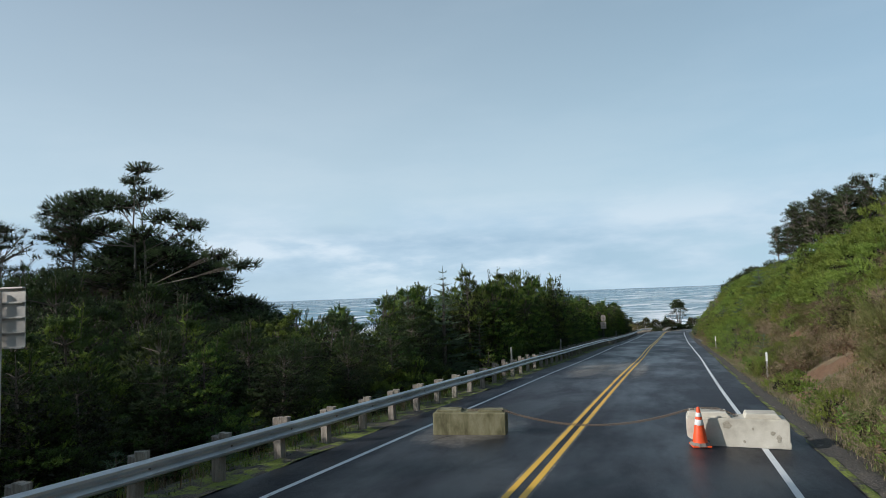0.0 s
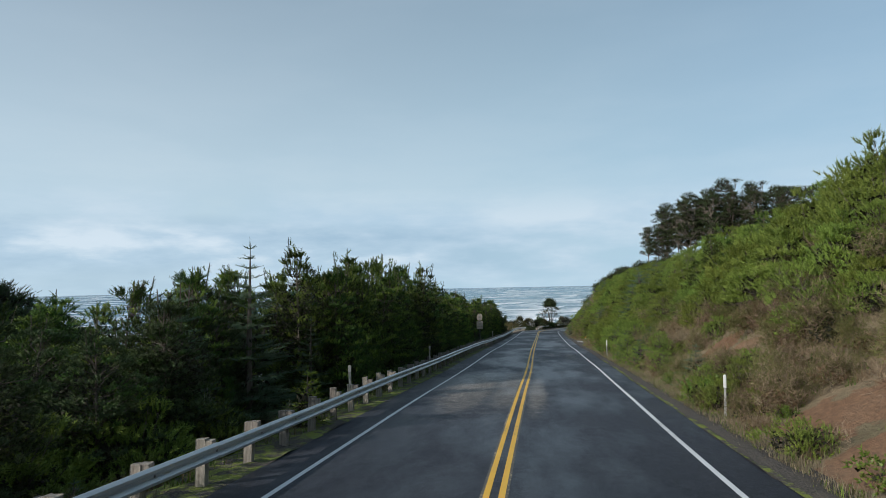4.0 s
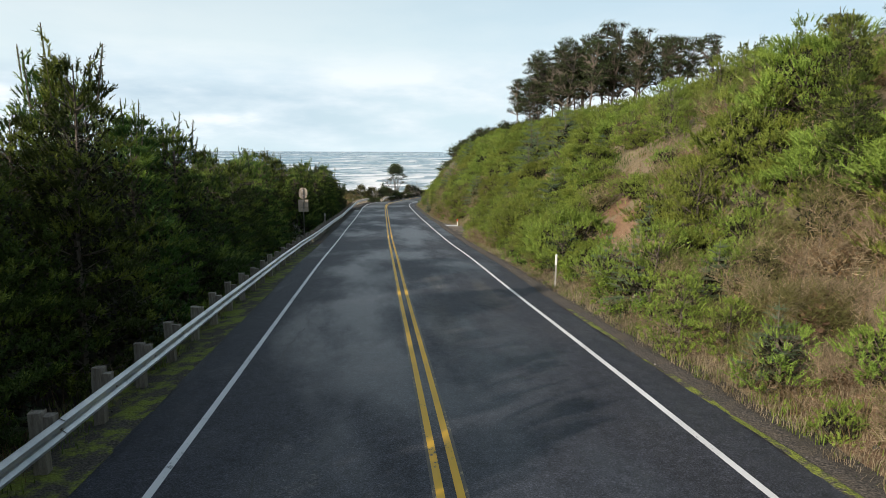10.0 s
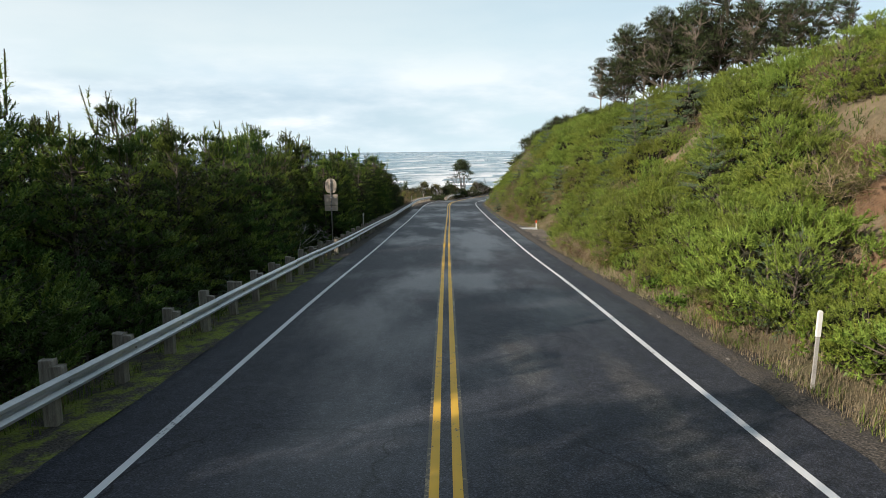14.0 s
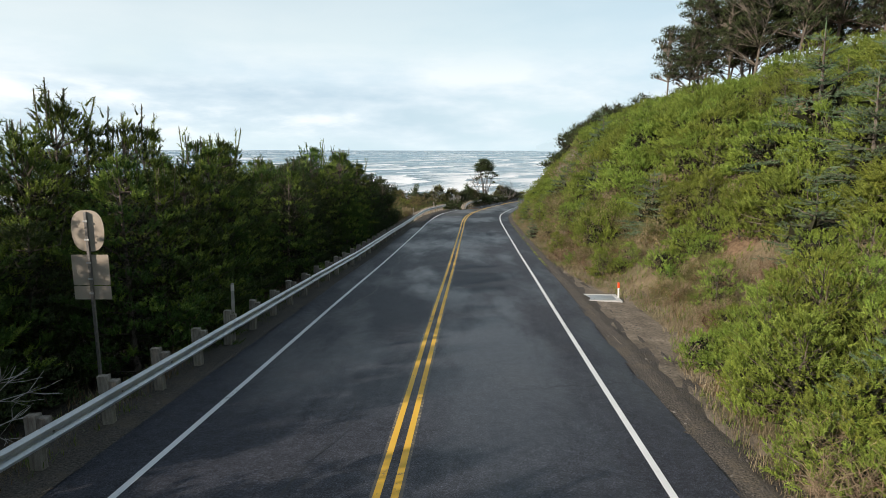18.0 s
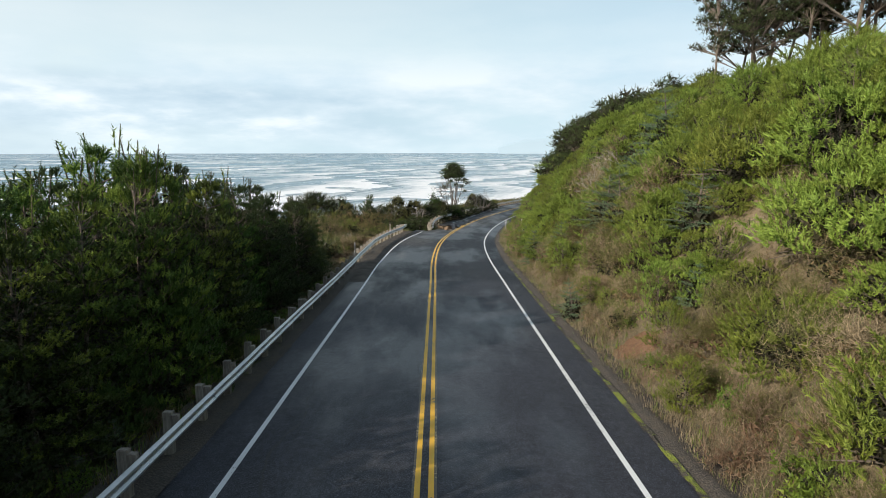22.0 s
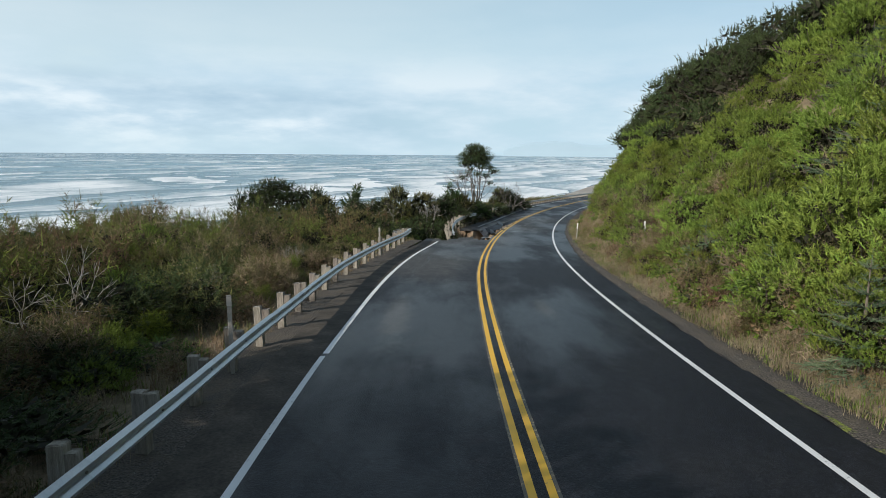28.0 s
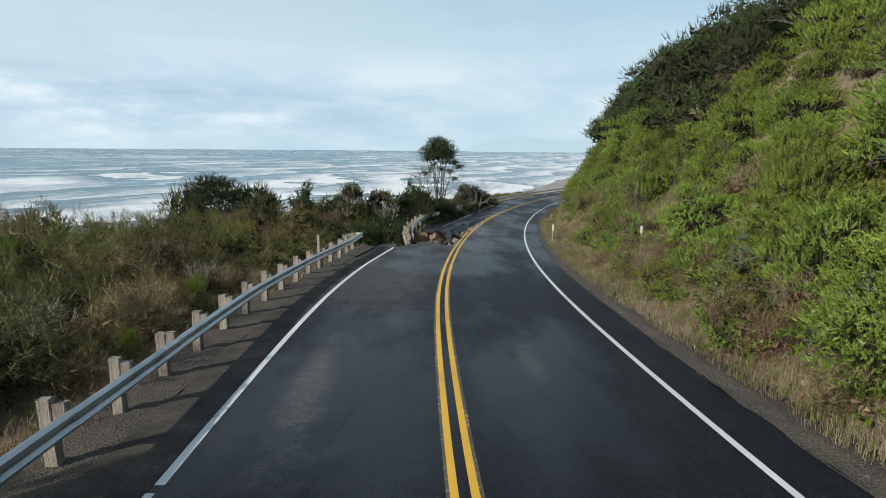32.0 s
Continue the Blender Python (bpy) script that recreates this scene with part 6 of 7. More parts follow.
# ---- the slip ----
rg = random.Random(8)
slip_specs = [(-1.5, 184.0, 0.5, 3.2, -0.5, 3, -30), (-1.85, 188.2, 0.55, 4.6, -0.22, 2, -34), (-1.35, 190.5, 0.8, 4.2, -0.1, 2, 20), (-1.9, 193.4, 0.7, 4.6, -0.15, 3, -26), (-1.25, 195.8, 0.6, 4.4, -0.08, 2, 16), (-0.85, 199.0, 0.45, 4.6, -0.12, 2, 24), (-0.75, 203.0, 0.4, 3.8, -0.12, 2, -18), (-1.0, 188.6, 0.5, 3.0, -0.35, 4, 30),
              (-3.3, 186.2, 1.3, 1.6, -1.5, 20, 18), (-2.6, 182.6, 1.0, 1.5, -1.4, -24, 12)]
for lat, y, w, l, up, rx, ry in slip_specs:
    s = tagged(new("asphalt_slab"), "tilted broken slab of road surface in the slip", "asphalt slab", "broken slabs of road")
    s.matrix_basis = at_road(y, lat, up, rg.uniform(-15, 15)) @ pose(0, 0, 0, rx, ry, 0)
    bm = bmesh.new()
    ol = []
    for a in np.linspace(0, 2 * math.pi, 12)[:-1]:
        ol.append((w / 2 * max(-1, min(1, 1.35 * math.cos(a))) * rg.uniform(0.86, 1.05), l / 2 * max(-1, min(1, 1.35 * math.sin(a))) * rg.uniform(0.86, 1.05)))
    lo = [bm.verts.new((x + rg.uniform(-0.06, 0.06), y2, -0.19 + rg.uniform(-0.05, 0.03))) for x, y2 in ol]
    hi = [bm.verts.new((x, y2, 0)) for x, y2 in ol]
    bm.faces.new(hi)
    bm.faces.new(list(reversed(lo)))
    for i in range(len(ol)):
        j = (i + 1) % len(ol)
        bm.faces.new((lo[i], lo[j], hi[j], hi[i]))
    part("slab", (bm, M_ASPHALT), s)
# soil of the fresh scarp
sv, sfc = [], []
ys = np.arange(178.4, 196.0, 0.5)
for i, y in enumerate(ys):
    for j in range(7):
        u = j / 6
        lat = -0.45 - 0.2 * math.sin(1.3 * y) - 0.15 * math.sin(2.9 * y) - u * 2.8 + 0.15 * math.sin(5 * y + 3 * j)
        sv.append(on_road(y, lat, -0.17 - 2.2 * u ** 0.7 + 0.12 * math.sin(3 * y + 2 * j)))
        if i and j:
            a = i * 7 + j
            sfc.append((a, a - 1, a - 8, a - 7))
tagged(new("scarp", mesh_of("scarp", sv, sfc, [M_SOIL], None, True)), "raw brown earth face under the broken road edge", "earth", kind="structure")
wv, wf = [], []
for i, lat in enumerate(np.arange(-7.5, -0.6, 0.35)):
    for j in range(7):
        u = j / 6
        y = 194.9 + 0.8 * math.sin(2.1 * lat) - 1.3 * u + 0.16 * math.sin(7 * lat + 4 * j)
        wv.append(on_road(y, lat, -0.62 - 2.0 * u + 0.07 * math.sin(5 * lat + j)))
        if i and j:
            a = i * 7 + j
            wf.append((a, a - 7, a - 8, a - 1))
tagged(new("scarp", mesh_of("scarp", wv, wf, [M_SOIL], None, True)), "raw brown earth wall across the slip", "earth", kind="structure")


# ---- the hillside ----
def clear(x, y, extra=0.0):
    return all(math.hypot(x - bx, (y - by) * 0.8) > br * 0.85 + extra for bx, by, br in BARE)


def tone_at(x, y):
    return float(waves(np.array(x) * 0.8, np.array(y) * 0.8, 2.0))


COUNT = collections.Counter()
LAYBY = lambda y: 2.3 * math.exp(-((y - 101.0) / 7.5) ** 2)


def grow(kind, x, y, scale, **more):
    """Plant one of a kind, up to three hundred of each."""
    if y > 104:
        kind = {id(shrubs): far_shrubs, id(young_pines): far_young, id(spreading): far_spreading}.get(id(kind), kind)
    name = kind[0].name
    if COUNT[name] < 300:
        COUNT[name] += 1
        put(kind[rnd.randrange(len(kind))], x, y, scale, **more)


# the larger pines on the slope
for x, y, s in ((11.9, 26.2, 0.74), (13.9, 29.5, 0.72), (14.6, 25.0, 0.8), (11.6, 56.0, 0.52), (13.2, 58.6, 0.56), (12.7, 53.0, 0.5), (15.5, 55.0, 0.5), (17.5, 50.0, 0.4), (29.0, 90.0, 0.6), (32.5, 93.5, 0.6),
                (27.0, 84.0, 0.45), (24.0, 76.0, 0.4), (20.5, 62.0, 0.4), (18.0, 38.0, 0.4), (16.5, 17.0, 0.5), (17.0, 10.0, 0.6), (16.0, 122.0, 0.5)):
    put(shore_pines[rnd.randrange(3)], x, y, s * 0.92)
for x, y, s in ((11.2, 23.5, 1.5), (10.0, 22.2, 1.1), (8.3, 56.5, 0.75), (9.8, 77.5, 1.3), (9.0, 80.5, 1.1), (7.6, 67.5, 0.8), (14.5, 100.0, 2.0), (13.4, 98.4, 1.6), (11.4, 97.5, 1.5), (10.2, 110.0, 1.4),
                (8.0, 151.0, 1.05), (8.2, 155.7, 1.1), (7.3, 146.4, 0.9), (11.4, 153.2, 1.7), (15.6, 98.0, 1.6), (15.2, 104.9, 2.2), (11.8, 78.3, 1.5), (8.9, 81.4, 1.1), (7.0, 51.9, 0.7), (7.2, 39.4, 0.75), (13.6, 79.8, 1.3), (14.2, 106.4, 1.7), (8.6, 143.5, 1.0), (11.5, 140.0, 1.3), (11.0, 128.5, 1.3), (9.2, 124.0, 0.9), (7.4, 40.5, 0.5), (9.8, 64.0, 0.8), (16.5, 97.0, 1.9), (13.5, 136.0, 1.4), (12.0, 146.0, 1.4)):
    put(spruces[rnd.randrange(2)], x, y, s)


FOOT_Y = [0, 18, 24, 34, 40, 53, 58, 95, 102, 108, 140, 164, 178, 188, 230]
FOOT_D = [13.0, 13.0, 12.0, 12.0, 12.5, 11.0, 6.4, 6.8, 8.8, 9.8, 9.6, 9.2, 8.4, 7.2, 7.2]


# thickets of broom and dead brush on the slope: x, y, radius
BRUSH = [(12.7, 71.9, 1.6), (13.1, 67.3, 1.8), (16.7, 69.4, 2.0), (9.5, 70.5, 1.4), (10.0, 55.0, 2.2), (8.5, 54.0, 2.0), (9.3, 49.9, 2.5), (14.9, 55.5, 1.6), (28.9, 108.6, 5.0), (18.1, 77.3, 2.5),
         (8.0, 62.2, 1.2), (16.1, 80.7, 1.8), (22.7, 124.0, 3.5), (15.0, 95.5, 1.8), (9.0, 116.0, 2.0), (9.6, 109.7, 2.0), (9.0, 101.0, 2.0), (10.6, 121.0, 2.2), (9.6, 133.0, 1.8),
         (12.0, 133.0, 1.2), (12.1, 141.8, 1.5), (9.3, 145.0, 1.7), (9.4, 162.6, 1.8), (10.9, 159.6, 1.3), (9.8, 152.0, 1.0)]


def dryness(x, y, d):
    """Share of broom and dead brush: most in a belt at the foot of the slope, patchy above it, least far along."""
    if any(math.hypot(x - bx, y - by) < br for bx, by, br in BRUSH):
        return 0.93
    belt = 1 / (1 + math.exp((d - float(np.interp(y, FOOT_Y, FOOT_D))) / 0.7))
    away = min(1.0, max(0.0, (y - 85) / 28.0))
    patch = min(1.0, max(0.0, (tone_at(x, y) - 0.1 + 0.15 * (d > 18 and y < 90)) * 2.6)) * (0.9 - 0.55 * away)
    return min(1.0, max(belt * (0.82 if y < 57 else 0.62), patch))


for x, y, s in ((11.6, 50.2, 1.25), (12.8, 52.8, 1.4), (13.6, 50.4, 1.5), (12.0, 47.4, 1.2), (12.6, 45.0, 1.2), (10.9, 52.0, 0.9), (12.2, 120.0, 1.45), (14.0, 124.0, 1.5), (15.6, 118.5, 1.55), (11.0, 131.0, 1.3), (13.6, 128.5, 1.5), (17.0, 123.0, 1.6), (13.5, 44.0, 1.45), (15.5, 47.0, 1.55), (17.5, 43.0, 1.6), (14.8, 50.5, 1.45), (18.5, 48.5, 1.6), (12.6, 139.0, 1.4), (14.2, 144.0, 1.5)):
    put(spreading[rnd.randrange(3)], x, y, s, sink=0.4, tilt=8)
# broad pine bushes first, then the smaller growth between them
for y in np.arange(7.0, 232.0, 3.1):
    for d in np.arange(9.4, 34.0, 3.1):
        if d > 21 and rnd.random() < 0.3:
            continue
        yy, dd = y + rnd.uniform(-1.2, 1.2), d + rnd.uniform(-1.1, 1.1)
        x = float(road_x(yy)) + dd
        if not clear(x, yy, 0.9) or rnd.random() < dryness(x, yy, dd) * 1.15:
            continue
        if yy > 166 and dd > 12.5:
            put(low_old[rnd.randrange(3)], x, yy, rnd.uniform(0.85, 1.25), spin=rnd.uniform(-25, 25), sink=0.5, wide=1.1)
            continue
        if (yy > 160 and dd < 12.0) or (79 < yy < 96 and 9.0 < dd < 12.0):
            continue
        grow(spreading, x, yy, rnd.choice((0.65, 0.8, 0.95, 1.1, 1.2, 1.35)) * (1.0 + 0.006 * (dd - 10)), sink=0.35, tilt=8)
for y in np.arange(6.0, 228.0, 1.3):
    for d in (6.9, 7.9, 9.1, 10.4, 11.8, 13.4, 15.2, 17.2, 19.4, 22.0):
        yy, dd = y + rnd.uniform(-0.6, 0.6), d + rnd.uniform(-0.6, 0.6) * (1 if d < 12 else 1.5)
        lay = LAYBY(yy)
        x = float(road_x(yy)) + dd
        if dd < 6.5 + lay or not clear(x, yy, 0.2) or (yy > 170 and dd > 13) or (d > 12 and rnd.random() < 0.25):
            continue
        if yy > 166 and dd < 8.3:
            if rnd.random() < 0.35:
                grow(dry if rnd.random() < 0.6 else leafy, x, yy, rnd.uniform(0.4, 0.6))
            continue
        w, r = dryness(x, yy, dd), rnd.random()
        near = dd < 7.6 + lay
        small = 0.74 if near else 0.9 if dd < 9 else 1.0
        if near and 116 < yy < 180 and rnd.random() < 0.55:
            continue
        if r < w:
            grow(brooms if rnd.random() < 0.58 else dry, x, yy, rnd.uniform(0.8, 1.25) * small, tilt=6)
        elif near:
            q = rnd.random()
            if q < 0.4:
                grow(leafy, x, yy, rnd.uniform(0.45, 0.9), tilt=8)
            elif q < 0.9:
                grow(shrubs if q < 0.7 else young_pines, x, yy, rnd.uniform(0.5, 0.75))
        elif rnd.random() < 0.62:
            grow(shrubs if rnd.random() < 0.5 else young_pines, x, yy, rnd.uniform(0.7, 1.1) * small, tilt=6)

for yy, d, s in ((151.0, 8.6, 0.85), (153.6, 9.2, 1.0), (156.4, 9.6, 0.95), (149.2, 10.4, 1.0), (158.6, 8.7, 0.75), (147.0, 9.6, 0.9), (144.4, 9.0, 0.8), (161.5, 9.4, 0.9)):
    put(spreading[rnd.randrange(3)], float(road_x(yy)) + d, yy, s, sink=0.3, tilt=6)
for yy, d, s in ((147.4, 7.7, 1.0), (145.6, 7.6, 0.9), (150.2, 7.5, 0.7), (155.0, 7.7, 0.8)):
    put(leafy[rnd.randrange(2)], float(road_x(yy)) + d, yy, s, tilt=6)
# plants close to the gravel before the cut and along the bend
for yy in np.arange(12.0, 57.0, 1.5):
    for d in (6.75, 7.5):
        y2, x = yy + rnd.uniform(-0.6, 0.6), float(road_x(yy)) + d + rnd.uniform(-0.2, 0.3)
        if not clear(x, y2, -0.1):
            continue
        kind = (brooms, dry, leafy, shrubs, dry, young_pines, brooms, brooms)[rnd.randrange(8)]
        grow(kind, x, y2, rnd.uniform(0.45, 0.8), tilt=6)
for yy in np.arange(112.0, 176.0, 2.3):
    y2, x = yy + rnd.uniform(-0.8, 0.8), float(road_x(yy)) + rnd.uniform(7.0, 8.0)
    kind = (brooms, shrubs, dry, young_pines, leafy)[rnd.randrange(5)]
    grow(kind, x, y2, rnd.uniform(0.5, 0.85), tilt=6)
# a close green hem along the shoulder
for yy in np.arange(70.0, 95.0, 0.95):
    for d in (7.5, 8.5, 9.5):
        x = float(road_x(yy)) + d + rnd.uniform(-0.3, 0.3)
        kind = (shrubs, young_pines, shrubs, far_young)[rnd.randrange(4)]
        put(kind[rnd.randrange(2)], x, yy + rnd.uniform(-0.4, 0.4), rnd.uniform(0.55, 0.85), tilt=6)
for yy in np.arange(57.5, 93.0, 1.05):
    x = float(road_x(yy)) + rnd.uniform(7.0, 7.9)
    kind = (shrubs, young_pines, leafy, shrubs, spruces)[rnd.randrange(5)]
    put(kind[rnd.randrange(len(kind))], x, yy + rnd.uniform(-0.4, 0.4), rnd.uniform(0.62, 0.98), tilt=6)

# spruces, brown brambles, broom and leafy bushes that break up the pines above the bend
SPRUCE_SPOTS = [(12.3, 140.4, 1.25), (13.3, 141.6, 1.3), (12.4, 146.4, 1.1), (14.6, 156.7, 1.1), (10.2, 138.5, 1.1), (6.4, 129.6, 0.7), (14.3, 148.7, 1.2), (14.3, 140.5, 1.2), (12.1, 153.2, 0.9), (10.5, 136.7, 1.0)]
BRAMBLE_SPOTS = [(12.7, 149.7, 1.3), (12.0, 145.8, 1.4), (13.2, 144.2, 1.4), (12.1, 149.7, 1.2), (11.9, 134.2, 1.3), (11.6, 134.3, 1.3)]
BROOM_SPOTS = [(11.5, 141.5, 1.2), (10.3, 141.8, 1.0), (7.8, 142.4, 0.9), (10.1, 136.4, 1.0), (9.0, 133.4, 0.9), (9.7, 131.9, 1.1), (9.4, 130.5, 1.0), (9.6, 129.7, 1.0), (8.9, 132.0, 0.9), (9.3, 135.1, 0.8)]
LEAFY_SPOTS = [(10.8, 132.1, 1.2), (10.5, 132.3, 1.1), (11.1, 131.8, 1.2), (10.4, 135.1, 1.0), (10.2, 134.0, 0.9), (7.8, 150.7, 1.1), (8.1, 156.0, 1.0), (7.2, 154.0, 1.0)]
for spots, kind in ((SPRUCE_SPOTS, spruces), (BRAMBLE_SPOTS, bare), (BRAMBLE_SPOTS, dry), (BROOM_SPOTS, brooms), (LEAFY_SPOTS, leafy)):
    for x, y, s in spots:
        tall = 1.55 if y > 133 and kind is not leafy else 1.15
        put(kind[rnd.randrange(len(kind))], x, y, s * tall * (0.5 if kind is bare else 1.0), tilt=8, wide=1.05)

# trees on the hilltop
for x, y, k, s in ((26.6, 162.5, 2, 0.8), (29.5, 160.0, 0, 0.95), (31.5, 163.5, 1, 0.85), (33.4, 154.3, 0, 1.0), (35.0, 159.0, 1, 0.9), (37.5, 153.0, 2, 1.15), (39.5, 160.0, 1, 0.95), (42.0, 154.0, 0, 1.1),
                   (44.0, 161.0, 1, 0.95), (46.0, 152.5, 2, 1.15), (48.5, 157.5, 0, 1.0), (52.0, 152.0, 1, 0.8), (55.5, 156.0, 2, 1.0), (35.5, 168.0, 0, 0.9), (41.0, 169.0, 1, 0.9), (59.0, 150.0, 0, 0.8),
                   (28.0, 158.0, 1, 0.6), (32.5, 158.0, 2, 0.9), (36.5, 163.0, 0, 0.85), (38.0, 157.0, 1, 0.8), (43.0, 157.5, 2, 1.0), (46.5, 163.5, 0, 0.9), (50.0, 160.5, 1, 0.85), (54.0, 160.0, 0, 0.9), (30.5, 166.5, 0, 0.75), (57.5, 154.0, 1, 0.75), (60.0, 121.0, 2, 0.52), (66.0, 118.0, 0, 0.5), (63.5, 123.0, 1, 0.44), (70.5, 116.0, 0, 0.55), (73.0, 121.0, 2, 0.6)):
    put(old_trees[k], x, y, s * 1.12, spin=rnd.uniform(-30, 30), sink=0.3, wide=0.82)

# a house among them
zh = float(ground_z(66.0, 111.0)) - 1.6
house = tagged(new("house"), "grey-roofed house with a white gable among hilltop trees", "house")
house.matrix_basis = pose(66.0, 111.0, zh, 0, 0, 12)
bm = bmesh.new()
prism(bm, [(-4.5, 0), (4.5, 0), (4.5, 2.6), (0, 5.2), (-4.5, 2.6)], -3, 4)
part("wall", (bm, M_WHITE), house)
for sgn in (-1, 1):
    bm = bmesh.new()
    prism(bm, [(0, 5.22), (sgn * 5.0, 2.33), (sgn * 5.0, 2.48), (0, 5.4)], -3.4, 4.4)
    part("roof", (bm, M_ROCK), house, "grey shingled roof slope")
bm = bmesh.new()
box(bm, -0.6, 0.6, -3.04, -3.005, 3.0, 4.0, 0.01)
part("window", (bm, M_BOLT), house)

# ---- the seaward side ----
for y in np.arange(-14, 140, 1.5):
    for i in range(2):
        yy, lat = y + rnd.uniform(-0.7, 0.7), -rnd.uniform(6.5, 7.6)
        r = rnd.random()
        x = float(road_x(yy)) + lat
        if abs(yy - 91.6) < 2.2 and lat > -7.6:
            continue
        if r < 0.22:
            put(leafy[rnd.randrange(2)], x, yy, rnd.uniform(0.35, 0.6))
        elif r < 0.42:
            put(dry[rnd.randrange(3)], x, yy, rnd.uniform(0.35, 0.65))
        elif r < 0.52:
            put(spruces[1], x, yy, rnd.uniform(0.35, 0.7))
for k, (x, y, top) in enumerate(((-9.9, 33.5, 6.5), (-10.6, 30.4, 5.0), (-8.9, 37.0, 3.6))):
    put(tall_spruces[k % 2], x, y, (top + float(road_z(y)) - float(ground_z(x, y))) / (7.6, 6.8)[k % 2], tilt=2)
# dark growth that closes the view behind the spruces
for k, (x, y, top) in enumerate(((-12.0, 31.8, 4.2), (-12.2, 34.6, 4.6), (-12.6, 37.2, 4.8), (-13.4, 29.4, 3.6), (-10.9, 33.2, 3.4))):
    put(dark_pines[k % 2], x, y, (top + float(road_z(y)) - float(ground_z(x, y))) / 7.6, tilt=3, wide=1.2)
# pines whose leaders stand above the row
for k, (x, y, top) in enumerate(((-9.8, 38.3, 6.5), (-9.5, 40.1, 6.0), (-9.4, 43.2, 6.3), (-10.2, 46.6, 6.6))):
    put(shore_pines[k % 3], x, y, (top + float(road_z(y)) - float(ground_z(x, y))) / 7.7, tilt=2)
for x, y, s in ((-6.2, 29.9, 1.1), (-7.0, 44.0, 0.7), (-6.8, 12.5, 0.8)):
    put(seedlings[0 if s > 0.9 else 1], x, y, s)
for x, y, s in ((-9.4, 22.0, 1.25), (-10.2, 24.6, 1.3), (-8.7, 25.2, 1.0), (-10.6, 20.6, 1.2), (-9.2, 18.4, 1.1), (-8.3, 27.4, 0.9)):
    put(spreading[rnd.randrange(3)], x, y, s, sink=0.2)
for x, y, s in ((-9.5, 96.0, 1.4), (-10.5, 99.0, 1.6), (-8.8, 88.0, 1.2), (-8.5, 84.0, 1.1), (-9.6, 28.0, 1.3)):
    put(bare[rnd.randrange(2)], x, y, s)

# scrub above the shore, low by the rail and rising away from it
for y in np.arange(139.0, 200.0, 2.6):
    for lat in (-7.4, -8.8, -10.6, -13.0, -15.6, -18.6, -22.0, -26.0):
        yy, ll = y + rnd.uniform(-1.1, 1.1), lat + rnd.uniform(-0.9, 0.9)
        if yy > 176 and ll > -9:
            continue
        x = float(road_x(yy)) + ll
        top = float(np.interp(-ll, [7, 9, 12, 17, 24], [0.6, 1.2, 2.0, 2.2, 1.9])) * rnd.uniform(0.5, 1.3)
        if yy > 178:
            top *= 0.55
        need = top + float(road_z(yy)) - float(ground_z(x, yy))
        if ll > -8.4:
            if rnd.random() < 0.6:
                grow(brooms if rnd.random() < 0.4 else dry, x, yy, rnd.uniform(0.4, 0.75))
            continue
        s = max(0.3, need / 2.45)
        if rnd.random() < 0.16:
            grow(spreading, x, yy, need / 2.6, sink=0.2, wide=max(0.7, 0.5 / s), tilt=6)
            continue
        grow(scrub, x, yy, s, wide=rnd.uniform(0.75, 1.05) * max(1.0, 0.75 / s), tilt=8)
for x, y, s in ((-8.4, 160.0, 1.0), (-9.5, 152.0, 1.2), (-10.5, 157.0, 1.4), (-7.5, 166.5, 0.8), (-12.0, 165.0, 1.6), (-9.0, 147.0, 1.2)):
    put(brooms[rnd.randrange(3)], x, y, s)
for x, y, s in ((-7.6, 161.2, 1.15), (-8.0, 162.2, 0.95), (-7.2, 155.2, 0.95), (-7.7, 154.4, 0.8), (-10.0, 159.0, 1.5), (-9.4, 168.5, 1.1), (-11.5, 155.5, 1.6), (-8.8, 150.6, 1.2)):
    put(green_brooms[rnd.randrange(2)], x, y, s * 0.62)
for x, y, s in ((-7.4, 157.0, 1.2), (-7.9, 157.8, 1.3), (-8.3, 156.2, 1.3), (-7.0, 163.6, 0.9), (-7.2, 152.8, 1.0), (-9.0, 165.4, 1.2), (-8.6, 159.4, 1.2)):
    put(dry[rnd.randrange(3)], x, y, s)
for x, y, s in ((-9.2, 155.0, 0.9), (-11.4, 150.0, 1.1), (-8.2, 163.5, 0.7), (-13.0, 170.0, 1.2)):
    put(bare[rnd.randrange(2)], x, y, s)
for x, y, s in ((-15.0, 163.0, 1.1), (-17.5, 166.0, 1.2), (-13.6, 152.0, 1.0)):
    put(young_pines[rnd.randrange(3)], x, y, s)

dome = plant("dark_dome_bush", list(zip(TREE, pad_tree_meshes(101, 7.0, 3, mound_pads(101, 8.2, 3.9, 56), dense=16, size=0.24, trunk=0.012), ("", ""))),
             "dark dense rounded evergreen above the scrub", "bush", "")
dome.matrix_basis = pose(-18.3, 199.5, float(ground_z(-18.3, 199.5)) - 0.3, 0, 0, 40)
thickets = kinds("thicket", [pad_tree_meshes(s, h, 4, mound_pads(s, h, sp, 26), dense=22, size=0.2, trunk=0.012, bark=M_GREYWOOD, leaf=m)
                             for s, h, sp, m in ((102, 3.0, 2.1, M_CYPRESS), (103, 2.8, 2.0, M_BROOM), (104, 2.6, 1.9, M_SHORE))], TREE,
                 "dark mixed evergreen thicket near the broken road", "thicket", "thickets by the slip")


def thicket(k, x, y, top, wide=1.0):
    """A thicket whose top stands so many metres above the road."""
    z = float(ground_z(x, y))
    h = top + 0.7 + float(road_z(y)) - z
    s = max(0.3, h / (3.0, 2.8, 2.6)[k])
    put(thickets[k], x, y, s, sink=0.2, wide=wide / s)


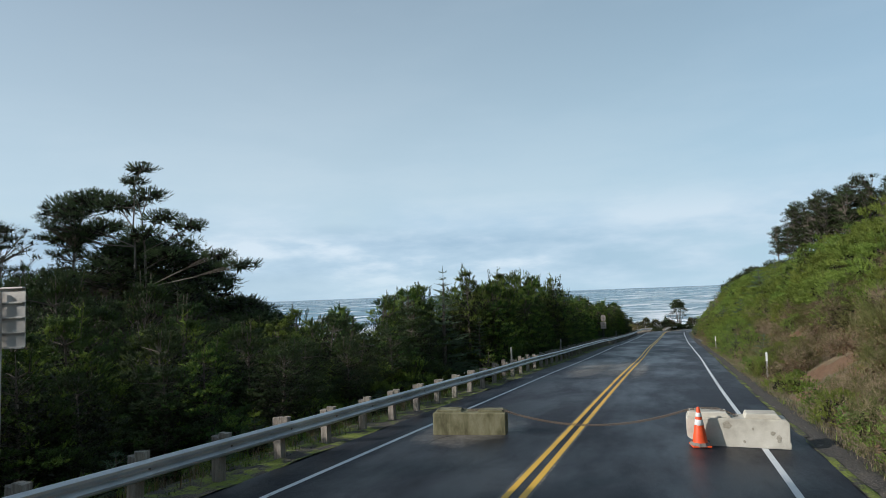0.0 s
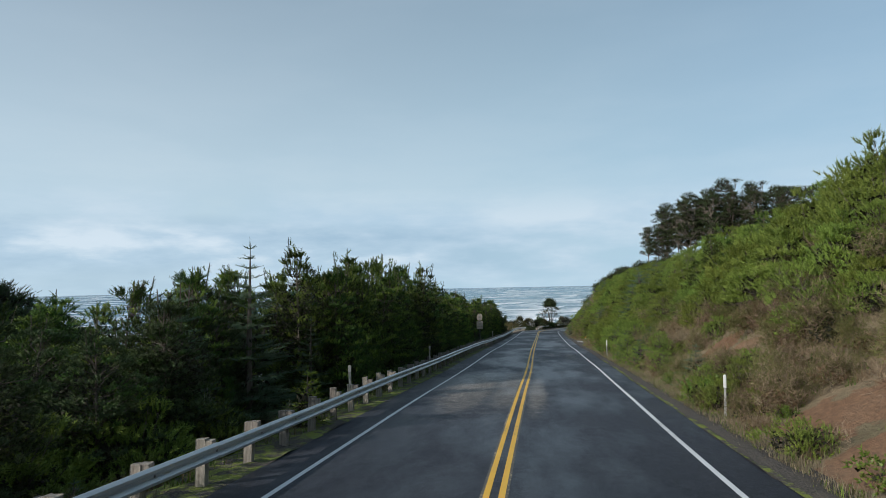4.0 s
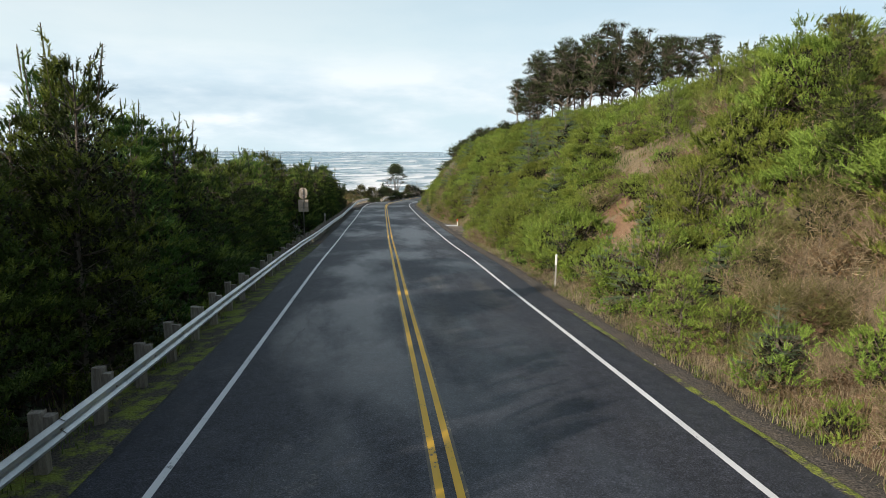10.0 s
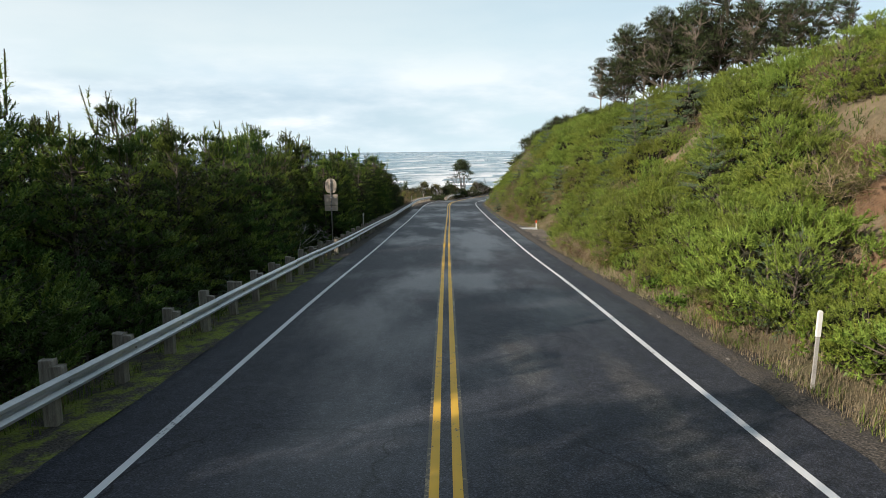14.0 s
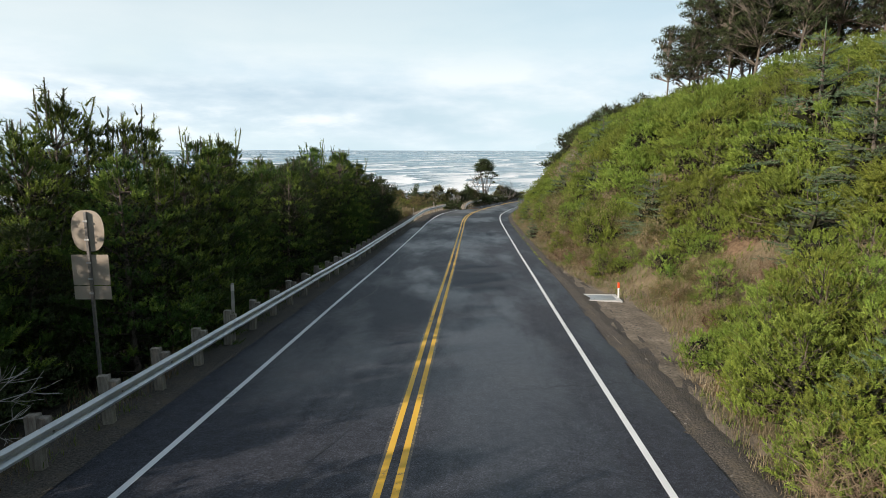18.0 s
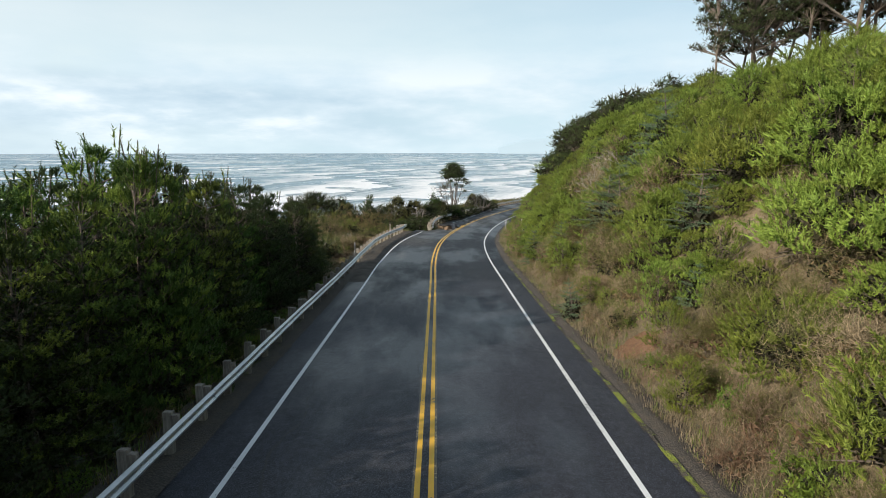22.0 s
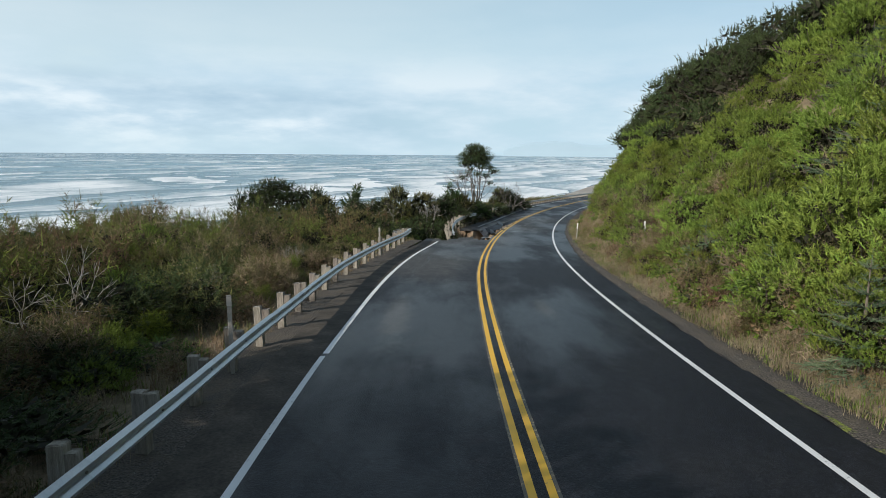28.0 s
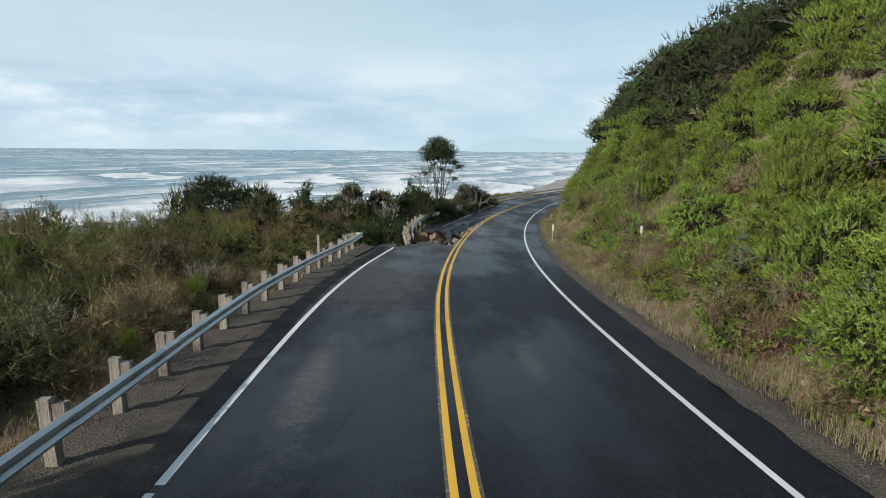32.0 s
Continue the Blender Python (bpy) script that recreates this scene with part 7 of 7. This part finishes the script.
for k, x, y, top, wide in ((0, -21.5, 201.0, 3.6, 1.2), (0, -15.0, 200.0, 3.8, 1.2), (1, -13.0, 196.0, 2.2, 1.2), (0, -9.0, 194.0, 2.4, 1.1), (1, -5.4, 197.0, 3.2, 1.0), (0, -7.2, 199.5, 2.4, 1.1), (1, -2.9, 199.0, 2.4, 1.1),
                           (2, 0.1, 205.0, 3.8, 0.9), (0, -0.8, 202.0, 2.3, 1.2), (1, 1.4, 205.5, 2.4, 1.0), (0, -2.6, 194.0, 0.6, 1.1), (0, -4.5, 190.0, 0.2, 1.2), (0, -1.4, 190.5, 0.0, 1.0), (0, 0.6, 199.5, 1.2, 1.0),
                           (0, 2.6, 210.0, 1.9, 1.1), (0, 4.4, 214.0, 1.4, 1.0), (2, 3.4, 208.0, 0.8, 1.0), (0, 9.2, 229.0, 3.2, 1.0), (1, 8.0, 227.0, 2.6, 0.9), (0, 10.8, 230.5, 2.4, 0.9), (0, 13.0, 237.0, 1.2, 0.8),
                           (0, 6.4, 219.5, 0.7, 1.1), (2, 7.8, 222.0, 0.5, 1.0), (0, -24.0, 180.0, 2.0, 1.2), (0, -6.5, 185.5, 0.6, 1.1), (1, -8.5, 188.0, 1.4, 1.1), (0, -11.0, 185.0, 2.0, 1.1)):
    thicket(k, x, y, top, wide)
for k, x, y, top, wide in ((0, -8.3, 143.8, 0.0, 0.8), (0, -9.6, 146.4, 0.3, 0.9), (2, -8.2, 148.8, -0.4, 0.7), (0, -10.4, 151.0, 0.6, 0.9)):
    thicket(k, x, y, top, wide)
for y in np.arange(206.0, 268.0, 2.6):
    for lat in (-8.0, -10.6, -14.0):
        yy, ll = y + rnd.uniform(-1, 1), lat + rnd.uniform(-1, 1)
        x, r = float(road_x(yy)) + ll, rnd.random()
        if r < 0.5:
            put(scrub[rnd.randrange(5)], x, yy, rnd.uniform(0.35, 0.6))
        elif r < 0.75:
            put(dry[rnd.randrange(3)], x, yy, rnd.uniform(0.6, 0.9))
for x, y, s in ((-4.4, 192.5, 1.2), (-2.0, 196.5, 1.3), (-6.4, 195.0, 1.3), (1.6, 212.0, 1.2)):
    put(bare[rnd.randrange(2)], x, y, s)

# the lone tree and its neighbours
M_BRANCH = material("weathered_branches", [(0.10, 0.085, 0.07), (0.20, 0.175, 0.15)], 2.0, 0.85, 0.3, 30.0)
lone = plant("lone_tree", list(zip(TREE, pad_tree_meshes(111, 9.4, 11, [(0.1, 0, 8.5, 1.9, 1.7, 1.0), (-1.0, 0.3, 7.8, 1.5, 1.3, 0.75), (1.1, -0.2, 7.9, 1.4, 1.3, 0.7), (0.0, 0.4, 7.2, 1.8, 1.5, 0.5), (-0.2, 0.0, 9.1, 1.2, 1.1, 0.6), (1.3, 0.2, 7.2, 0.8, 0.7, 0.22), (-1.2, -0.2, 7.3, 0.7, 0.6, 0.25), (-0.6, 0.2, 6.2, 0.6, 0.5, 0.18), (0.4, -0.3, 5.6, 0.5, 0.5, 0.16), (-1.1, 0.2, 5.6, 0.5, 0.4, 0.16), (-1.6, 0, 6.9, 0.7, 0.6, 0.3), (2.0, 0.1, 6.5, 0.8, 0.6, 0.28),
                                                                         (2.7, -0.1, 5.9, 0.7, 0.6, 0.22), (1.5, 0.2, 5.3, 0.55, 0.5, 0.2), (-1.7, 0.1, 5.0, 0.5, 0.45, 0.3), (0.9, -0.3, 6.5, 0.6, 0.5, 0.2), (2.2, 0.2, 4.3, 0.4, 0.35, 0.15)], splay=0.55, bark=M_BRANCH, dense=60, size=0.22), ("bare splayed stems", ""))),
             "lone many-stemmed wind-shaped conifer beside the slip", "conifer", "")
part("branchwork", bare_shrub_mesh(87, 6.6, M_BRANCH, 5), lone, "tangle of bare grey branches")
lone.matrix_basis = pose(3.9, 221.6, float(ground_z(3.9, 221.6)) + 0.3, 0, 0, -10)
snag = plant("snag", [("crown", bare_shrub_mesh(85, 4.2, M_GREYWOOD), "")], "bleached leafless tree beside the lone conifer", "dead tree", "")
snag.matrix_basis = pose(9.4, 225.0, float(ground_z(9.4, 225.0)) - 0.1, 0, 0, 0) @ Matrix.Diagonal((0.75, 0.75, 1.5, 1))
small = plant("small_tree", list(zip(("trunk", "crown"), windswept_meshes(113, 4.6, 1.3, bare=0.5, stems=2, k=9, flat=0.4, density=1.6, dome=0.3), ("", ""))), "small wind-shaped conifer in the scrub", "conifer", "")
small.matrix_basis = pose(-11.8, 199.5, float(ground_z(-11.8, 199.5)) - 0.1, 0, 0, 0)

# the wind-swept tree on the knoll by the start
knoll = plant("knoll_tree", list(zip(TREE, pad_tree_meshes(121, 9.0, 2, [(0.0, 0, 9.0, 0.9, 0.8, 0.25), (-0.6, 0, 8.2, 0.8, 0.8, 0.25), (0.4, 0.2, 7.2, 1.2, 1.0, 0.4), (-2.2, 0.3, 6.8, 1.8, 1.4, 0.5), (-4.6, 0.2, 7.3, 2.0, 1.6, 0.6), (-7.0, 0.6, 7.0, 2.0, 1.8, 0.7), (1.8, 0, 5.6, 1.3, 1.0, 0.35),
                                                                           (3.9, 0.1, 4.9, 1.2, 0.9, 0.3), (6.2, 0, 2.9, 1.1, 0.8, 0.25), (8.0, -0.1, 2.2, 1.2, 0.9, 0.25), (0.6, -0.4, 4.6, 1.4, 1.0, 0.4), (-3.0, -0.4, 5.2, 1.8, 1.3, 0.5), (2.0, 0.5, 3.2, 1.5, 1.2, 0.4), (-5.5, -0.5, 4.8, 2.0, 1.5, 0.6)], splay=0.4, dense=70), ("", ""))),
              "dark wind-swept conifer with long level limbs on a knoll", "conifer", "")
knoll.matrix_basis = pose(-34.4, 35.0, float(ground_z(-34.4, 35.0)) - 0.2, 0, 0, 0) @ Matrix.Scale(1.14, 4)
put(old_trees[2], -39.5, 33.0, 0.62, spin=180, sink=0.3)
put(old_trees[0], -43.5, 31.0, 0.6, spin=170, sink=0.3)
for i in range(80):
    a, r = rnd.uniform(0, 6.28), rnd.random() ** 0.5
    x, y = -36 + 15 * r * math.cos(a), 36 + 17 * r * math.sin(a)
    put(low_old[i % 3], x, y, rnd.uniform(0.7, 0.95), spin=180 + rnd.uniform(-30, 30), sink=0.4, wide=1.5)
for x, y, s in ((-40.5, 27.0, 2.4), (-43.0, 25.0, 2.6)):
    put(bare[1], x, y, s)


# ---- grass ----
def grass(name, spots, mat, label, blades, hmin, hmax, seed, wide=0.011):
    rng = np.random.default_rng(seed)
    sp = np.asarray(spots)
    n = len(sp)
    P = np.repeat(sp, blades, 0)
    m = len(P)
    off = rng.normal(0, 0.10, (m, 2))
    x, y = P[:, 0] + off[:, 0], P[:, 1] + off[:, 1]
    z = ground_z(x, y) - 0.02
    z = np.maximum(z, np.where(np.abs(x - road_x(y)) < 6.7, road_z(y) - 0.16, -99))
    a = rng.random(m) * 6.28
    h = rng.uniform(hmin, hmax, m) * np.repeat(0.6 + 0.7 * rng.random(n), blades)
    lean = rng.uniform(0.15, 0.75, m)
    w = wide * (0.6 + 0.8 * rng.random(m))
    base = np.stack([x, y, z], 1)
    side = np.stack([np.cos(a), np.sin(a), np.zeros(m)], 1) * w[:, None]
    out = np.stack([-np.sin(a), np.cos(a), np.zeros(m)], 1)
    mid = base + out * (lean * h * 0.35)[:, None] + np.array([0, 0, 1]) * (h * 0.62)[:, None]
    tip = base + out * (lean * h)[:, None] + np.array([0, 0, 1]) * (h * 0.95)[:, None]
    tri = np.concatenate([np.stack([base - side, base + side, mid + side * 0.7], 1), np.stack([base - side, mid + side * 0.7, mid - side * 0.7], 1), np.stack([mid - side * 0.7, mid + side * 0.7, tip], 1)])
    ob = new(name, tri_mesh(name, [(tri, 0)], [mat]))
    return tagged(ob, label, "grass", kind="stuff")


def fill(count, y0, y1, pick, keep=None):
    """Random places beside the road: pick gives metres from the centre line."""
    out = []
    for i in range(count):
        y = rnd.uniform(y0, y1)
        d = pick(y)
        x = float(road_x(y)) + d
        if (d < 0 or clear(x, y, 0.0)) and (keep is None or keep(x, y, d)):
            out.append((x, y))
    return out


slope = lambda y: 6.5 + 0.6 * LAYBY(y) + (rnd.random() ** 1.5) * 17
foot = lambda y: 5.8 + 0.85 * LAYBY(y) + abs(rnd.gauss(0, 0.8))
spots = fill(9000, 4, 205, slope, lambda x, y, d: rnd.random() < 0.1 + dryness(x, y, d)) +  fill(1500, 138, 180, lambda y: -rnd.uniform(5.9, 11)) + fill(900, -10, 138, lambda y: -rnd.uniform(5.9, 7.6))
greens = fill(2500, 4, 205, slope) + fill(1800, 4, 205, foot) + fill(1500, -10, 138, lambda y: -rnd.uniform(5.7, 7.6)) + fill(400, 138, 180, lambda y: -rnd.uniform(6.0, 11))
grass("dry_grass", spots, M_GRASS, "tufts of straw-coloured dead grass on the slopes", 18, 0.07, 0.32, 5, 0.0045)
grass("short_dry_grass", fill(7500, 4, 205, foot), M_GRASS, "short matted dead grass along the foot of the slope", 14, 0.06, 0.3, 15, 0.005)
grass("green_grass", greens, M_GREEN_GRASS, "tufts of short green grass among the dead stalks", 9, 0.1, 0.32, 6, 0.008)
weeds = fill(6000, 4, 225, lambda y: 7.0 + LAYBY(y) + rnd.random() ** 1.3 * 20) + fill(1300, -12, 176, lambda y: -rnd.uniform(6.4, 16))
husks = fill(5000, 4, 205, slope, lambda x, y, d: rnd.random() < 0.2 + dryness(x, y, d)) + fill(2500, -12, 178, lambda y: -rnd.uniform(5.9, 12))
grass("weeds", weeds, M_LEAF, "low green weeds and seedlings between the shrubs", 9, 0.08, 0.3, 7, 0.011)
grass("dead_weeds", husks, M_RUST, "low brown withered weeds between the shrubs", 9, 0.12, 0.5, 8, 0.007)


def stones(name, spots, label, seed):
    """Loose gravel: small six-cornered stones half sunk in the shoulder."""
    rng = np.random.default_rng(seed)
    sp = np.asarray(spots)
    n = len(sp)
    z = np.maximum(ground_z(sp[:, 0], sp[:, 1]), road_z(sp[:, 1]) - 0.1 - 0.12 * np.maximum(0, np.abs(sp[:, 0] - road_x(sp[:, 1])) - 5.8))
    r = 0.012 + 0.05 * rng.random(n) ** 4
    a = rng.random(n) * 6.28
    ax = np.stack([np.cos(a), np.sin(a), rng.normal(0, 0.2, n)], 1) * (r * (0.8 + 0.6 * rng.random(n)))[:, None]
    ay = np.stack([-np.sin(a), np.cos(a), rng.normal(0, 0.2, n)], 1) * (r * (0.7 + 0.4 * rng.random(n)))[:, None]
    az = np.array([[0, 0, 1.0]]) * (r * (0.5 + 0.4 * rng.random(n)))[:, None]
    c = np.column_stack([sp, z + 0.012])
    v = np.stack([c + ax, c + ay, c - ax, c - ay, c + az, c - az], 1).reshape(-1, 3)
    f = np.array([(0, 1, 4), (1, 2, 4), (2, 3, 4), (3, 0, 4), (1, 0, 5), (2, 1, 5), (3, 2, 5), (0, 3, 5)])
    f = (f[None] + 6 * np.arange(n)[:, None, None]).reshape(-1, 3)
    return tagged(new(name, mesh_of(name, v, f, [M_STONE])), label, "gravel", kind="stuff")


M_STONE = material("loose_stone", [(0.05, 0.045, 0.04), (0.10, 0.092, 0.082), (0.17, 0.155, 0.135)], 3.0, 0.9, 0.3, 60.0, island=0.5)
stones("gravel", fill(12000, 6, 180, lambda y: rnd.uniform(5.4, 6.75)) + fill(4500, 6, 178, lambda y: -rnd.uniform(5.1, 6.4)), "loose dark gravel along the edges of the road", 61)


def clumps(name, spots, mats, label, size, shoots, seed, k=9, reach=0.15, width=0.018, length=(0.1, 0.24), up=1.0, plumed=False):
    """Joined small bushes that close the gaps: a dome of upright shoots at each spot."""
    rng = np.random.default_rng(seed)
    sp = np.repeat(np.asarray(spots), shoots, 0)
    grow_ = np.repeat(rng.uniform(0.6, 1.25, len(spots)), shoots)
    v = unit(rng.standard_normal((len(sp), 3)))
    v[:, 2] = np.abs(v[:, 2])
    v *= (rng.random((len(sp), 1)) ** 0.35) * size * grow_[:, None]
    p = np.column_stack([sp + v[:, :2], ground_z(sp[:, 0] + v[:, 0], sp[:, 1] + v[:, 1]) + v[:, 2] * 0.9])
    d = v / size * 0.7 + [0, 0, up]
    brush = plumes(rng, p, d, rng.uniform(*length, len(p)), reach, k, width) if plumed else needles(rng, p, d, rng.uniform(*length, len(p)), reach, k, width)
    pick = np.repeat(np.repeat(rng.random(len(spots)) < 0.5, shoots), k + 2 * plumed)
    tri = brush
    ob = new(name, tri_mesh(name, [(tri[pick], 0), (tri[~pick], 1)], mats))
    return tagged(ob, label, "undergrowth", kind="stuff")


high = lambda y: 8.2 + rnd.random() * 17
belt = lambda y: 6.5 + LAYBY(y) + rnd.random() * 7.5
# the darker shore needles put shade between the bushes into the colour
clumps("undergrowth", fill(4200, 6, 225, high, lambda x, y, d: rnd.random() > dryness(x, y, d) * 1.1), [M_SHORE, M_PINE], "low green pine growth between the bushes", 0.5, 9, 31, k=9, reach=0.34, width=0.032, length=(0.14, 0.24), plumed=True)
clumps("low_brush", fill(5200, 6, 190, belt, lambda x, y, d: rnd.random() < dryness(x, y, d)) + fill(4200, 6, 150, high, lambda x, y, d: rnd.random() < dryness(x, y, d)), [M_BROOM, M_DRY], "low straw-coloured broom and dead stalks at the foot of the slope",
       0.42, 14, 32, k=6, reach=0.2, width=0.010, length=(0.15, 0.4), up=1.6)
# growth on the ground that lies away from the road
far_side = fill(2600, -20, 215, lambda y: -rnd.uniform(17, 46)) + fill(1900, -10, 260, lambda y: rnd.uniform(24, 60)) + fill(700, 200, 280, lambda y: -rnd.uniform(8, 20))
clumps("far_scrub", far_side, [M_BROOM, M_SHORE], "low scrub of broom and pine away from the road", 1.2, 12, 33, k=5, reach=0.3, width=0.11, length=(0.25, 0.5))
